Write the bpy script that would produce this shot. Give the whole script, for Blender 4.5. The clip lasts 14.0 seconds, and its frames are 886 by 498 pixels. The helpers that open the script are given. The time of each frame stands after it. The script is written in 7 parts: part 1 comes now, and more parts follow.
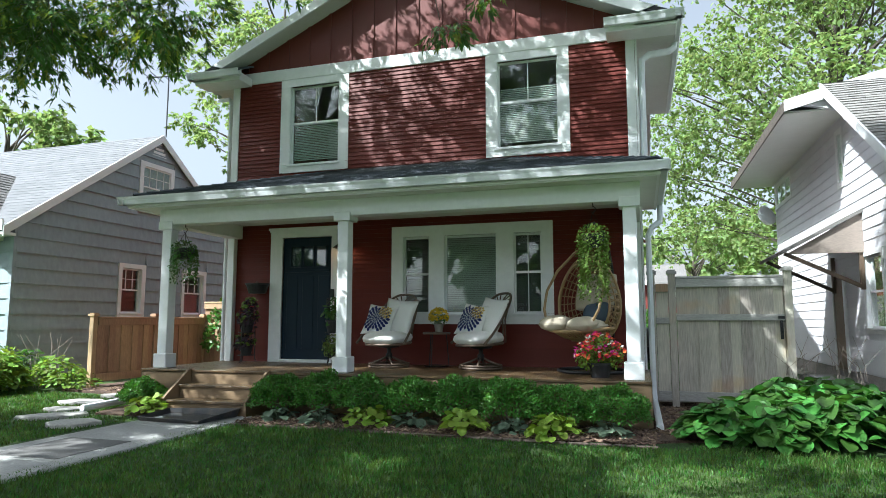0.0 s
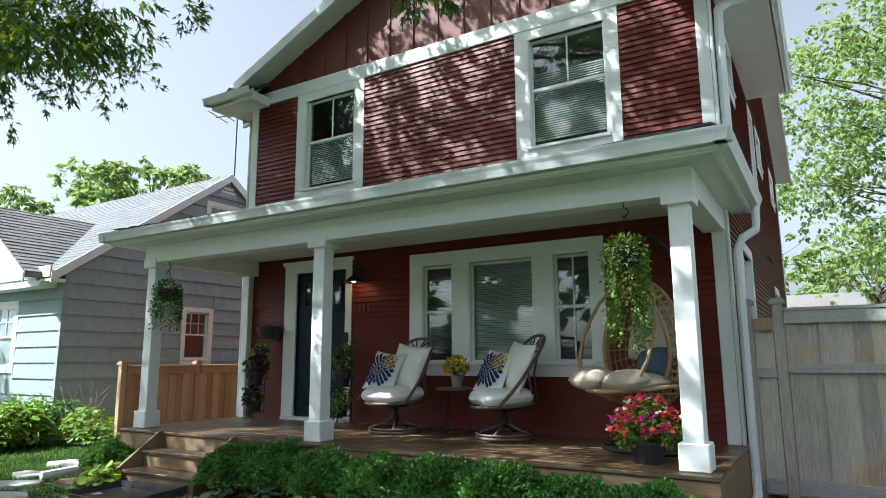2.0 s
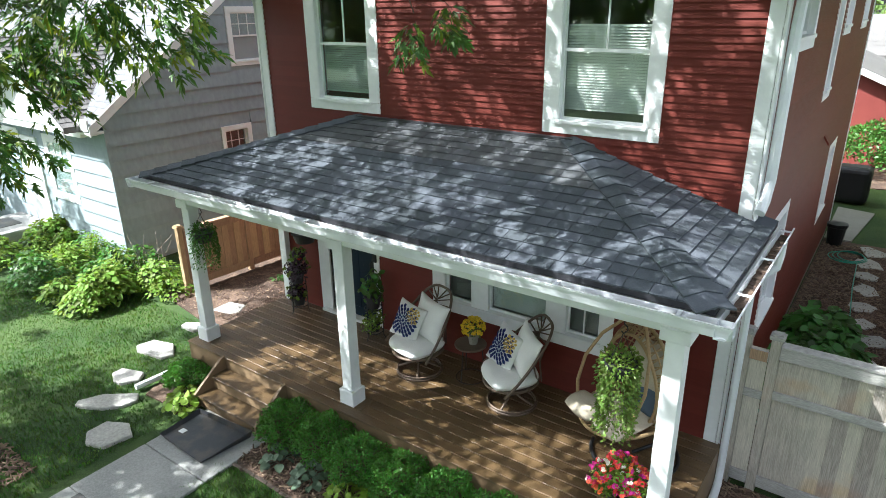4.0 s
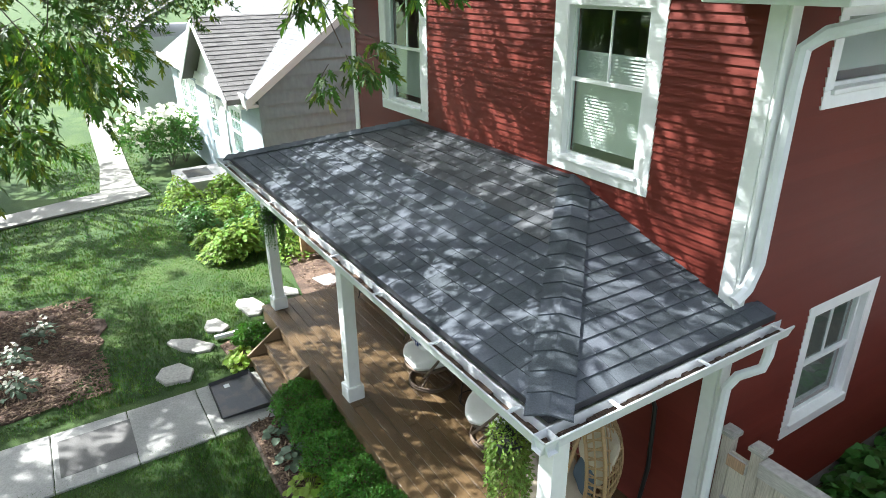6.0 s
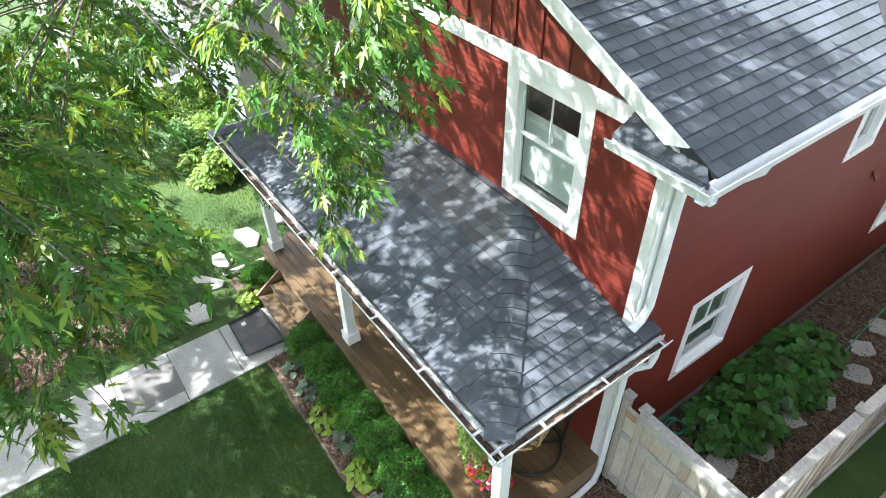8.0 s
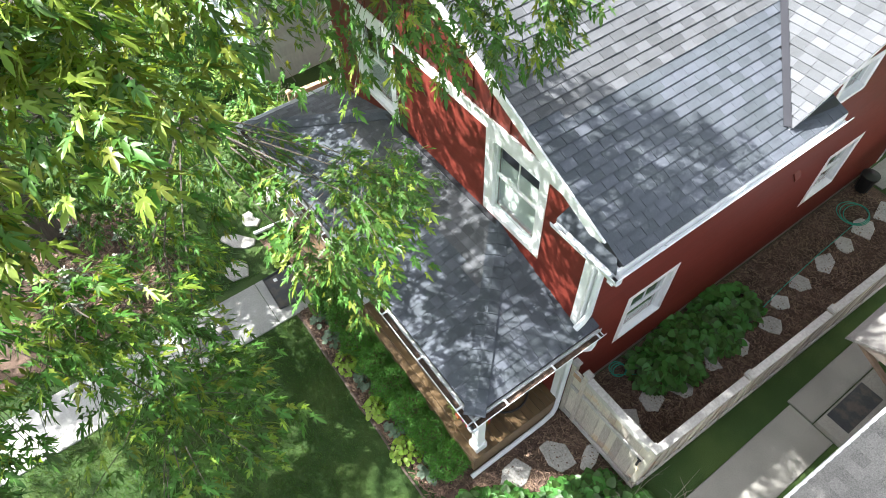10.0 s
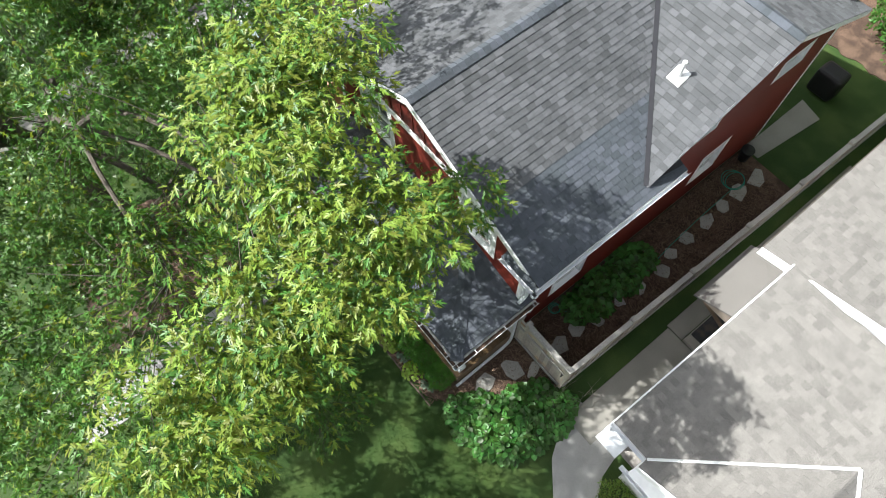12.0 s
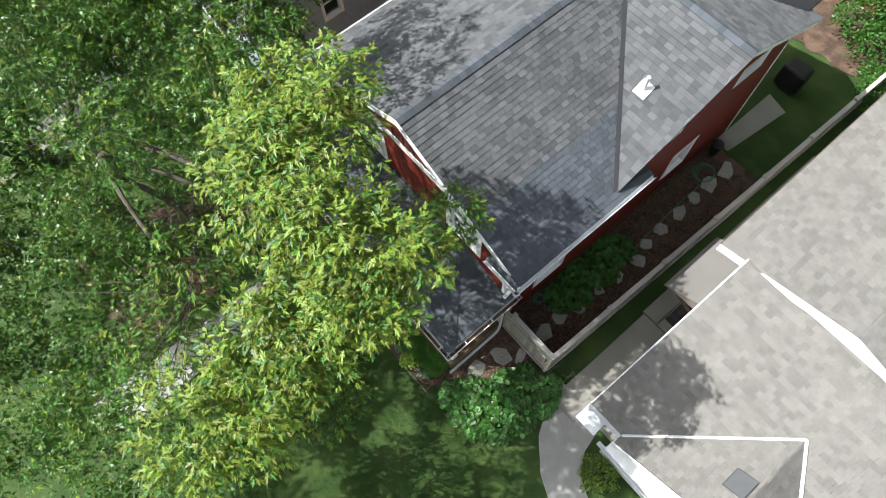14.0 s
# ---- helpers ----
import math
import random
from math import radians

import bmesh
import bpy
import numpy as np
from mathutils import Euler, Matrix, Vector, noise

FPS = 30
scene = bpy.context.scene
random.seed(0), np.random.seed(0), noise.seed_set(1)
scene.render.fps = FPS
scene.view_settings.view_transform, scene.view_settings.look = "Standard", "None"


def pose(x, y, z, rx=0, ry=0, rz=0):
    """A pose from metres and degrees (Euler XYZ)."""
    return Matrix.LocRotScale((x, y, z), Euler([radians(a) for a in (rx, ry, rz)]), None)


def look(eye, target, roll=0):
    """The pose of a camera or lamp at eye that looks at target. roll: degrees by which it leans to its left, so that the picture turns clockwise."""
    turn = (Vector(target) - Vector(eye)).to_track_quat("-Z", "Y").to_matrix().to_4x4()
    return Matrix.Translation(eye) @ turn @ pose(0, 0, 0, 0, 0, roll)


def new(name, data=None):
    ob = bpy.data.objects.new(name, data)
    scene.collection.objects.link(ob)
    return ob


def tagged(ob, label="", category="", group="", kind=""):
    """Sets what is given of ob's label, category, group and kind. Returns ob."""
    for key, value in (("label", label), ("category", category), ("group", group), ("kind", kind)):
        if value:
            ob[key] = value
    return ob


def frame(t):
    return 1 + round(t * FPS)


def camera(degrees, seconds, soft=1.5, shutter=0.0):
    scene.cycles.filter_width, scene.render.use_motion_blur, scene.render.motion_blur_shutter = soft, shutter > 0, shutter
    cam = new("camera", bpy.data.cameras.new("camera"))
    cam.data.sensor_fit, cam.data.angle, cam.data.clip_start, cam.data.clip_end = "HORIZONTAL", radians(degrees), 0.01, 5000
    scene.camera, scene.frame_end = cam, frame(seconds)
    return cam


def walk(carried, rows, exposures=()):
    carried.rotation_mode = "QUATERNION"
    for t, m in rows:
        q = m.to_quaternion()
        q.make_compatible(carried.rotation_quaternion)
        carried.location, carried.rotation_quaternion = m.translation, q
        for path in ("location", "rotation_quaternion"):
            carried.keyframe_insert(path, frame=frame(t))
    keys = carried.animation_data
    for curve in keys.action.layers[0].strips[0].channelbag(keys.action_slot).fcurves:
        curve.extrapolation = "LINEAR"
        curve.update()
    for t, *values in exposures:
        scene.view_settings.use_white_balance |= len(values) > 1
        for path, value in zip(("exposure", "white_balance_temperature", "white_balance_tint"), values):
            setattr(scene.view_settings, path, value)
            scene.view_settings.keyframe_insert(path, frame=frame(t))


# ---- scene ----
cam = camera(69.5, 14.0, soft=0.3)
PATH = [
    (0, (-0.027, -9.713, 1.234), (-0.615, -7.814, 1.457), -0.0),
    (0.5, (0.073, -9.163, 1.202), (-0.569, -7.285, 1.449), 0.0),
    (1, (0.294, -8.423, 1.212), (-0.451, -6.587, 1.485), -0.0),
    (1.5, (0.607, -7.585, 1.216), (-0.288, -5.828, 1.553), -0.1),
    (2, (0.815, -7.053, 1.384), (-0.196, -5.362, 1.724), -0.3),
    (2.5, (0.852, -6.902, 2.427), (-0.21, -5.209, 2.505), -0.4),
    (3, (0.852, -6.819, 3.918), (-0.206, -5.166, 3.533), -0.8),
    (3.2, (0.852, -6.857, 4.498), (-0.181, -5.236, 3.945), -0.8),
    (5.3, (2.088, -4.87, 5.334), (0.674, -3.682, 4.566), -0.6),
    (5.5, (2.32, -4.544, 5.323), (0.822, -3.464, 4.555), -0.7),
    (6, (2.609, -4.372, 5.655), (1.051, -3.403, 4.859), -0.6),
    (6.5, (2.657, -4.434, 6.895), (1.23, -3.519, 5.833), -0.7),
    (7, (2.697, -4.478, 8.141), (1.435, -3.623, 6.846), -1.1),
    (7.5, (2.735, -4.529, 8.567), (1.503, -3.673, 7.244), -1.2),
    (8, (2.729, -4.51, 8.6), (1.495, -3.641, 7.288), -1.2),
    (8.2, (2.716, -4.47, 8.603), (1.483, -3.605, 7.286), -1.3),
    (10.5, (2.875, -4.315, 13.098), (1.991, -3.711, 11.409), -2.4),
    (11, (2.922, -4.306, 14.546), (2.124, -3.75, 12.799), -2.8),
    (11.5, (3.021, -4.383, 16.019), (2.29, -3.863, 14.232), -2.8),
    (12, (3.016, -4.443, 17.511), (2.356, -3.954, 15.688), -2.5),
    (12.5, (3.04, -4.416, 18.671), (2.43, -3.959, 16.821), -2.9),
    (13, (3.068, -4.414, 18.974), (2.467, -3.954, 17.123), -2.9),
    (13.5, (3.048, -4.383, 19.019), (2.451, -3.921, 17.167), -3.0),
    (14, (3.122, -4.332, 19.016), (2.521, -3.873, 17.164), -3.3),
]
walk(cam, [(t, look(eye, target, roll)) for t, eye, target, roll in PATH], [
    (0.0, 1.42, 5700, 4), (2.0, 1.36, 5700, 4), (3.0, 1.57, 5750, 5), (5.5, 1.95, 5950, 7), (6.0, 1.92, 5950, 7), (8.0, 2.35, 5950, 8),
    (10.5, 1.92, 6150, 10), (11.0, 1.55, 6150, 9), (12.0, 0.98, 6200, 8), (14.0, 0.83, 6200, 8)])

# ---- light ----
SUN_AZ, SUN_EL = radians(225), radians(48.5)
world = bpy.data.worlds.new("world")
scene.world = world
world.use_nodes = True
wn = world.node_tree
sky = wn.nodes.new("ShaderNodeTexSky")
sky.sky_type, sky.sun_disc = "NISHITA", False
sky.sun_elevation, sky.sun_rotation = SUN_EL, SUN_AZ
sky.air_density, sky.dust_density, sky.ozone_density = 1.0, 4.5, 1.0
haze = wn.nodes.new("ShaderNodeHueSaturation")
haze.inputs["Saturation"].default_value = 0.28
wn.links.new(sky.outputs[0], haze.inputs["Color"])
wn.links.new(haze.outputs[0], wn.nodes["Background"].inputs[0])
wn.nodes["Background"].inputs[1].default_value = 0.1
sun = new("sun", bpy.data.lights.new("sun", "SUN"))
sun.data.energy, sun.data.angle, sun.data.color = 5.0, radians(0.5), (1.0, 0.96, 0.89)
sun.matrix_world = look((-20, -20, 25), (-20 + 0.469, -20 + 0.469, 25 - 0.749))


# ---- materials ----
def mat(name, col, rough=0.65, metal=0.0, var=0.18, vscale=3.0, fine=0.12, fscale=40.0, stretch=(1, 1, 1), bump=0.15,
        bscale=60.0, rand=0.0, hue=0.0, col2=None, mix_at=(0.45, 0.6), spec=0.4, trans=0.0, islands=False):
    """A surface with broad and fine variation, relief, and a change from piece to piece."""
    m = bpy.data.materials.new(name)
    m.use_nodes = True
    n, link = m.node_tree.nodes, m.node_tree.links.new
    bsdf = n["Principled BSDF"]
    geo = n.new("ShaderNodeNewGeometry")
    mp = n.new("ShaderNodeMapping")
    mp.inputs["Scale"].default_value = stretch
    link(geo.outputs["Position"], mp.inputs["Vector"])

    def noise_tex(scale, detail, src):
        t = n.new("ShaderNodeTexNoise")
        t.inputs["Scale"].default_value, t.inputs["Detail"].default_value = scale, detail
        link(src, t.inputs["Vector"])
        return t

    def math_node(op, a, b):
        t = n.new("ShaderNodeMath")
        t.operation = op
        for i, v in enumerate((a, b)):
            if isinstance(v, (int, float)):
                t.inputs[i].default_value = v
            else:
                link(v, t.inputs[i])
        return t.outputs[0]

    broad = noise_tex(vscale, 4, geo.outputs["Position"])
    grain = noise_tex(fscale, 5, mp.outputs["Vector"])
    value = math_node("ADD", 1.0, math_node("MULTIPLY", math_node("SUBTRACT", broad.outputs["Fac"], 0.5), 2.4 * var))
    value = math_node("ADD", value, math_node("MULTIPLY", math_node("SUBTRACT", grain.outputs["Fac"], 0.5), 3.0 * fine))
    if rand:
        if islands:
            src = geo.outputs["Random Per Island"]
        else:
            info = n.new("ShaderNodeObjectInfo")
            src = info.outputs["Random"]
        value = math_node("ADD", value, math_node("MULTIPLY", math_node("SUBTRACT", src, 0.5), 2 * rand))
    hsv = n.new("ShaderNodeHueSaturation")
    hsv.inputs["Color"].default_value = (*col, 1)
    if col2:
        mixc = n.new("ShaderNodeMix")
        mixc.data_type = "RGBA"
        ramp = n.new("ShaderNodeMapRange")
        ramp.inputs["From Min"].default_value, ramp.inputs["From Max"].default_value = mix_at
        link(broad.outputs["Fac"] if not islands else grain.outputs["Fac"], ramp.inputs["Value"])
        link(ramp.outputs["Result"], mixc.inputs["Factor"])
        mixc.inputs["A"].default_value, mixc.inputs["B"].default_value = (*col, 1), (*col2, 1)
        link(mixc.outputs["Result"], hsv.inputs["Color"])
    link(value, hsv.inputs["Value"])
    if hue and rand:
        link(math_node("ADD", 0.5, math_node("MULTIPLY", math_node("SUBTRACT", src, 0.5), hue)), hsv.inputs["Hue"])
    link(hsv.outputs["Color"], bsdf.inputs["Base Color"])
    bsdf.inputs["Metallic"].default_value = metal
    bsdf.inputs["Specular IOR Level"].default_value = spec
    link(math_node("ADD", rough - 0.1, math_node("MULTIPLY", grain.outputs["Fac"], 0.2)), bsdf.inputs["Roughness"])
    if bump:
        b = n.new("ShaderNodeBump")
        b.inputs["Strength"].default_value, b.inputs["Distance"].default_value = bump, 0.02
        t = noise_tex(bscale, 3, mp.outputs["Vector"])
        link(t.outputs["Fac"], b.inputs["Height"])
        link(b.outputs["Normal"], bsdf.inputs["Normal"])
    if trans:
        tr = n.new("ShaderNodeBsdfTranslucent")
        mx = n.new("ShaderNodeMixShader")
        mx.inputs[0].default_value = trans
        bright = n.new("ShaderNodeHueSaturation")
        bright.inputs["Value"].default_value, bright.inputs["Saturation"].default_value = 1.5, 1.1
        bright.inputs["Hue"].default_value = 0.48
        link(hsv.outputs["Color"], bright.inputs["Color"])
        link(bright.outputs["Color"], tr.inputs["Color"])
        link(bsdf.outputs[0], mx.inputs[1])
        link(tr.outputs[0], mx.inputs[2])
        link(mx.outputs[0], n["Material Output"].inputs["Surface"])
    return m


def glass_mat(name, tint, gloss=1.0):
    m = bpy.data.materials.new(name)
    m.use_nodes = True
    n, link = m.node_tree.nodes, m.node_tree.links.new
    n.remove(n["Principled BSDF"])
    tr, gl = n.new("ShaderNodeBsdfTransparent"), n.new("ShaderNodeBsdfGlossy")
    mx, fr = n.new("ShaderNodeMixShader"), n.new("ShaderNodeLayerWeight")
    power, scaled = n.new("ShaderNodeMath"), n.new("ShaderNodeMath")
    tr.inputs["Color"].default_value = (*tint, 1)
    gl.inputs["Roughness"].default_value = 0.015
    gl.inputs["Color"].default_value = (gloss, gloss, gloss, 1)
    fr.inputs["Blend"].default_value = 0.5
    power.operation, scaled.operation = "POWER", "MULTIPLY_ADD"
    power.inputs[1].default_value = 4.0
    scaled.inputs[1].default_value, scaled.inputs[2].default_value = 0.9, 0.06
    link(fr.outputs["Facing"], power.inputs[0])
    link(power.outputs[0], scaled.inputs[0])
    link(scaled.outputs[0], mx.inputs[0])
    link(tr.outputs[0], mx.inputs[1])
    link(gl.outputs[0], mx.inputs[2])
    link(mx.outputs[0], n["Material Output"].inputs["Surface"])
    return m


RED = mat("red_siding_paint", (0.132, 0.024, 0.0165), 0.5, var=0.1, vscale=1.2, fine=0.08, fscale=14, stretch=(0.3, 0.3, 6), bump=0.06, rand=0.07, spec=0.2)
RED_BB = mat("red_board_paint", (0.132, 0.024, 0.0165), 0.45, var=0.1, vscale=1.5, fine=0.1, fscale=18, stretch=(4, 4, 0.4), bump=0.08)
WHITE = mat("white_trim_paint", (0.82, 0.83, 0.83), 0.45, var=0.06, vscale=2.0, fine=0.05, fscale=12, bump=0.04)
GUTTER = mat("white_gutter_metal", (0.72, 0.74, 0.76), 0.35, var=0.08, vscale=2.5, fine=0.06, fscale=9, bump=0.03, spec=0.5)
SOFFIT = mat("white_soffit", (0.7, 0.7, 0.66), 0.6, var=0.06, fine=0.05, fscale=20, bump=0.05)
SHINGLE = mat("charcoal_shingle", (0.08, 0.091, 0.107), 0.85, var=0.22, vscale=1.3, fine=0.45, fscale=90, bump=0.5, bscale=160, rand=0.22, hue=0.03)
SHINGLE_J = mat("charcoal_shingle_field", (0.096, 0.1, 0.107), 0.85, var=0.2, vscale=0.9, fine=0.45, fscale=90, bump=0.5, bscale=160, rand=0.3, hue=0.03, islands=True)
TAN_SHINGLE = mat("weathered_grey_shingle", (0.185, 0.177, 0.166), 0.9, var=0.14, vscale=0.8, fine=0.5, fscale=60, bump=0.6, bscale=120, rand=0.15, hue=0.02, islands=True)
PALE_SHINGLE = mat("pale_grey_shingle", (0.15, 0.154, 0.162), 0.9, var=0.12, vscale=0.8, fine=0.3, fscale=60, bump=0.4, bscale=120, rand=0.1, islands=True)
DARK_SHINGLE = mat("brown_grey_shingle", (0.155, 0.147, 0.142), 0.9, var=0.15, vscale=0.8, fine=0.3, fscale=60, bump=0.4, bscale=120, rand=0.14, islands=True)
FLASH = mat("dark_flashing", (0.03, 0.03, 0.035), 0.5, var=0.2, bump=0.05)
VALLEY = mat("grey_valley_metal", (0.085, 0.088, 0.095), 0.6, metal=0.0, var=0.15, bump=0.05)
DECK = mat("stained_brown_decking", (0.108, 0.068, 0.032), 0.32, var=0.25, vscale=1.6, fine=0.3, fscale=24, stretch=(0.35, 8, 8), bump=0.25, bscale=40, rand=0.13, spec=0.5)
SKIRT = mat("brown_porch_skirt", (0.2, 0.135, 0.075), 0.55, var=0.2, vscale=2, fine=0.25, fscale=24, stretch=(0.4, 6, 6), bump=0.2, rand=0.08)
CEDAR = mat("new_cedar_board", (0.4, 0.27, 0.165), 0.65, var=0.2, vscale=2, fine=0.4, fscale=22, stretch=(7, 7, 0.35), bump=0.3, bscale=30, rand=0.22, hue=0.03)
GREYWOOD = mat("weathered_fence_board", (0.44, 0.4, 0.34), 0.8, var=0.25, vscale=1.8, fine=0.4, fscale=20, stretch=(8, 8, 0.35), bump=0.35, bscale=30, rand=0.26, hue=0.04, col2=(0.42, 0.28, 0.16), mix_at=(0.58, 0.8))
GREYRAIL = mat("silvered_fence_rail", (0.4, 0.385, 0.36), 0.8, var=0.2, vscale=2.0, fine=0.3, fscale=20, stretch=(1, 1, 6), bump=0.3, bscale=30, rand=0.1)
NAVY = mat("navy_door_paint", (0.009, 0.022, 0.038), 0.4, var=0.12, fine=0.1, bump=0.05, spec=0.2)
GLASS = glass_mat("window_glass", (0.94, 0.98, 0.96))
ROOM = mat("dim_room_wall", (0.2, 0.2, 0.19), 0.9, var=0.1, bump=0.0)
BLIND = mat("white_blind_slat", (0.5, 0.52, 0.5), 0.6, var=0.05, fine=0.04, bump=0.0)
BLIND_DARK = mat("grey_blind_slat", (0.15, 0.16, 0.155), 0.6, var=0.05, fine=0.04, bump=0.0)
BLACK = mat("black_metal", (0.015, 0.015, 0.016), 0.45, var=0.2, bump=0.03)
RUBBER = mat("black_rubber_tray", (0.035, 0.037, 0.042), 0.35, var=0.3, vscale=4, fine=0.25, fscale=30, bump=0.1, col2=(0.07, 0.06, 0.05))
GRASS_G = mat("lawn_soil_and_thatch", (0.03, 0.064, 0.012), 0.9, var=0.3, vscale=0.9, fine=0.7, fscale=50, bump=0.7, bscale=70, col2=(0.046, 0.078, 0.017))
BLADE = mat("grass_blade", (0.042, 0.112, 0.014), 0.5, var=0.35, vscale=0.6, fine=0.15, fscale=6, bump=0.0, rand=0.5, hue=0.06, islands=True, trans=0.35, col2=(0.082, 0.14, 0.025))
CONCRETE = mat("pale_concrete", (0.34, 0.335, 0.32), 0.85, var=0.15, vscale=1.6, fine=0.25, fscale=45, bump=0.25, bscale=90, rand=0.06)
OLD_CONC = mat("dull_concrete", (0.25, 0.24, 0.215), 0.9, var=0.25, vscale=1.2, fine=0.3, fscale=45, bump=0.3, bscale=90, rand=0.08)
EDGE_BRICK = mat("dull_brown_brick", (0.13, 0.1, 0.08), 0.9, var=0.25, fine=0.3, bump=0.4, rand=0.15)
PATCH = mat("grey_patch", (0.14, 0.135, 0.13), 0.85, var=0.2, fine=0.25, fscale=60, bump=0.3, bscale=90)
FLAG = mat("pale_flagstone", (0.38, 0.365, 0.335), 0.85, var=0.25, vscale=3, fine=0.35, fscale=25, bump=0.4, bscale=30, rand=0.12)
MULCH = mat("bark_mulch_bed", (0.085, 0.055, 0.04), 0.95, var=0.4, vscale=2, fine=0.9, fscale=45, bump=1.0, bscale=55, col2=(0.13, 0.085, 0.06))
CHIP = mat("bark_chip", (0.16, 0.105, 0.075), 0.9, var=0.3, fine=0.3, rand=0.55, hue=0.04, islands=True, bump=0.2)
# sunlight on the crown's top put into the colour: a brighter, yellower copy of LEAF
LEAF_SUNLIT = mat("sunlit_maple_leaf", (0.185, 0.25, 0.037), 0.4, var=0.2, vscale=0.5, fine=0.1, fscale=9, bump=0.0, rand=0.35, hue=0.05, islands=True, trans=0.28, spec=0.3)
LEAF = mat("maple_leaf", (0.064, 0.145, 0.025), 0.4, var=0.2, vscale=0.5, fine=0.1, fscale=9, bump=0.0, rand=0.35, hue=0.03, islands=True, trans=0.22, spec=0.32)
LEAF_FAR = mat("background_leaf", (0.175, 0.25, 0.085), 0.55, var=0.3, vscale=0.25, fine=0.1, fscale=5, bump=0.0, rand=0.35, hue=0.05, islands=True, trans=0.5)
BARK = mat("grey_brown_bark", (0.1, 0.085, 0.07), 0.95, var=0.3, vscale=3, fine=0.5, fscale=14, stretch=(5, 5, 0.8), bump=0.8, bscale=18)
BOXLEAF = mat("boxwood_leaf", (0.08, 0.205, 0.03), 0.4, var=0.25, vscale=4, fine=0.15, fscale=20, bump=0.0, rand=0.4, hue=0.04, islands=True, trans=0.25)
HOSTA = mat("hosta_leaf", (0.06, 0.155, 0.028), 0.42, var=0.25, vscale=3, fine=0.15, fscale=20, bump=0.15, bscale=25, rand=0.55, hue=0.04, islands=True, trans=0.25)
LIME = mat("lime_coral_bell_leaf", (0.24, 0.36, 0.05), 0.5, var=0.2, fine=0.1, rand=0.3, hue=0.03, islands=True, trans=0.3, bump=0.05)
SILVERG = mat("silver_green_leaf", (0.13, 0.18, 0.12), 0.55, var=0.2, fine=0.15, rand=0.3, islands=True, trans=0.2, bump=0.05)
PLANT = mat("potted_plant_leaf", (0.06, 0.15, 0.025), 0.45, var=0.25, fine=0.15, rand=0.4, hue=0.05, islands=True, trans=0.3, bump=0.0)
TRAIL = mat("trailing_plant_leaf", (0.14, 0.215, 0.038), 0.45, var=0.2, fine=0.15, rand=0.4, hue=0.05, islands=True, trans=0.3, bump=0.0)
YELLOWG = mat("perennial_leaf", (0.15, 0.24, 0.035), 0.55, var=0.25, fine=0.15, rand=0.45, hue=0.05, islands=True, trans=0.35, bump=0.05, spec=0.3)
PURPLE = mat("dark_purple_leaf", (0.035, 0.018, 0.03), 0.45, var=0.25, fine=0.15, rand=0.5, islands=True, trans=0.2, bump=0.0)
F_RED = mat("red_petal", (0.62, 0.05, 0.05), 0.6, var=0.1, rand=0.25, hue=0.04, islands=True, trans=0.25, bump=0.0)
F_ORANGE = mat("coral_petal", (0.7, 0.16, 0.06), 0.6, var=0.1, rand=0.25, hue=0.04, islands=True, trans=0.25, bump=0.0)
F_PINK = mat("pink_petal", (0.6, 0.04, 0.28), 0.6, var=0.1, rand=0.2, islands=True, trans=0.25, bump=0.0)
F_WHITE = mat("white_petal", (0.78, 0.76, 0.68), 0.6, var=0.05, rand=0.1, islands=True, trans=0.25, bump=0.0)
F_YELLOW = mat("yellow_petal", (0.7, 0.52, 0.03), 0.6, var=0.1, rand=0.2, islands=True, trans=0.2, bump=0.0)
WICKER = mat("tan_rattan", (0.36, 0.24, 0.12), 0.55, var=0.2, vscale=6, fine=0.2, fscale=60, bump=0.15)
WICKER_D = mat("brown_rattan_frame", (0.12, 0.085, 0.06), 0.5, var=0.25, vscale=6, fine=0.2, fscale=60, bump=0.15)
CANVAS = mat("white_cushion_cloth", (0.8, 0.79, 0.76), 0.9, var=0.06, vscale=5, fine=0.08, fscale=120, bump=0.15, bscale=300)
LINEN = mat("tan_cushion_cloth", (0.46, 0.4, 0.31), 0.9, var=0.08, vscale=5, fine=0.1, fscale=120, bump=0.15, bscale=300)
DENIM = mat("blue_grey_cushion_cloth", (0.07, 0.1, 0.14), 0.9, var=0.1, fine=0.1, fscale=120, bump=0.15, bscale=300)
P_BLUE = mat("dark_blue_print", (0.008, 0.02, 0.11), 0.9, var=0.1, bump=0.0)
P_YEL = mat("yellow_print", (0.6, 0.42, 0.1), 0.9, var=0.1, bump=0.0)
POT = mat("dark_plastic_pot", (0.025, 0.025, 0.028), 0.45, var=0.2, bump=0.05)
GREYPOT = mat("grey_pot", (0.25, 0.23, 0.2), 0.6, var=0.15, bump=0.08)
NBR_GREY = mat("grey_green_shake", (0.3, 0.357, 0.385), 0.7, var=0.12, vscale=1.2, fine=0.15, fscale=10, stretch=(1, 1, 0.5), bump=0.1, rand=0.06)
NBR_WHITE = mat("white_vinyl_siding", (0.72, 0.72, 0.75), 0.55, var=0.06, vscale=1.5, fine=0.05, fscale=20, bump=0.05, rand=0.04)
NBR_TAN = mat("tan_canopy_board", (0.24, 0.2, 0.17), 0.7, var=0.15, fine=0.2, fscale=20, stretch=(1, 6, 6), bump=0.1)
STONE_F = mat("foundation_block", (0.3, 0.28, 0.26), 0.9, var=0.25, vscale=3, fine=0.3, fscale=30, bump=0.4, bscale=30)
HOSE = mat("green_garden_hose", (0.03, 0.3, 0.2), 0.4, var=0.1, bump=0.0)
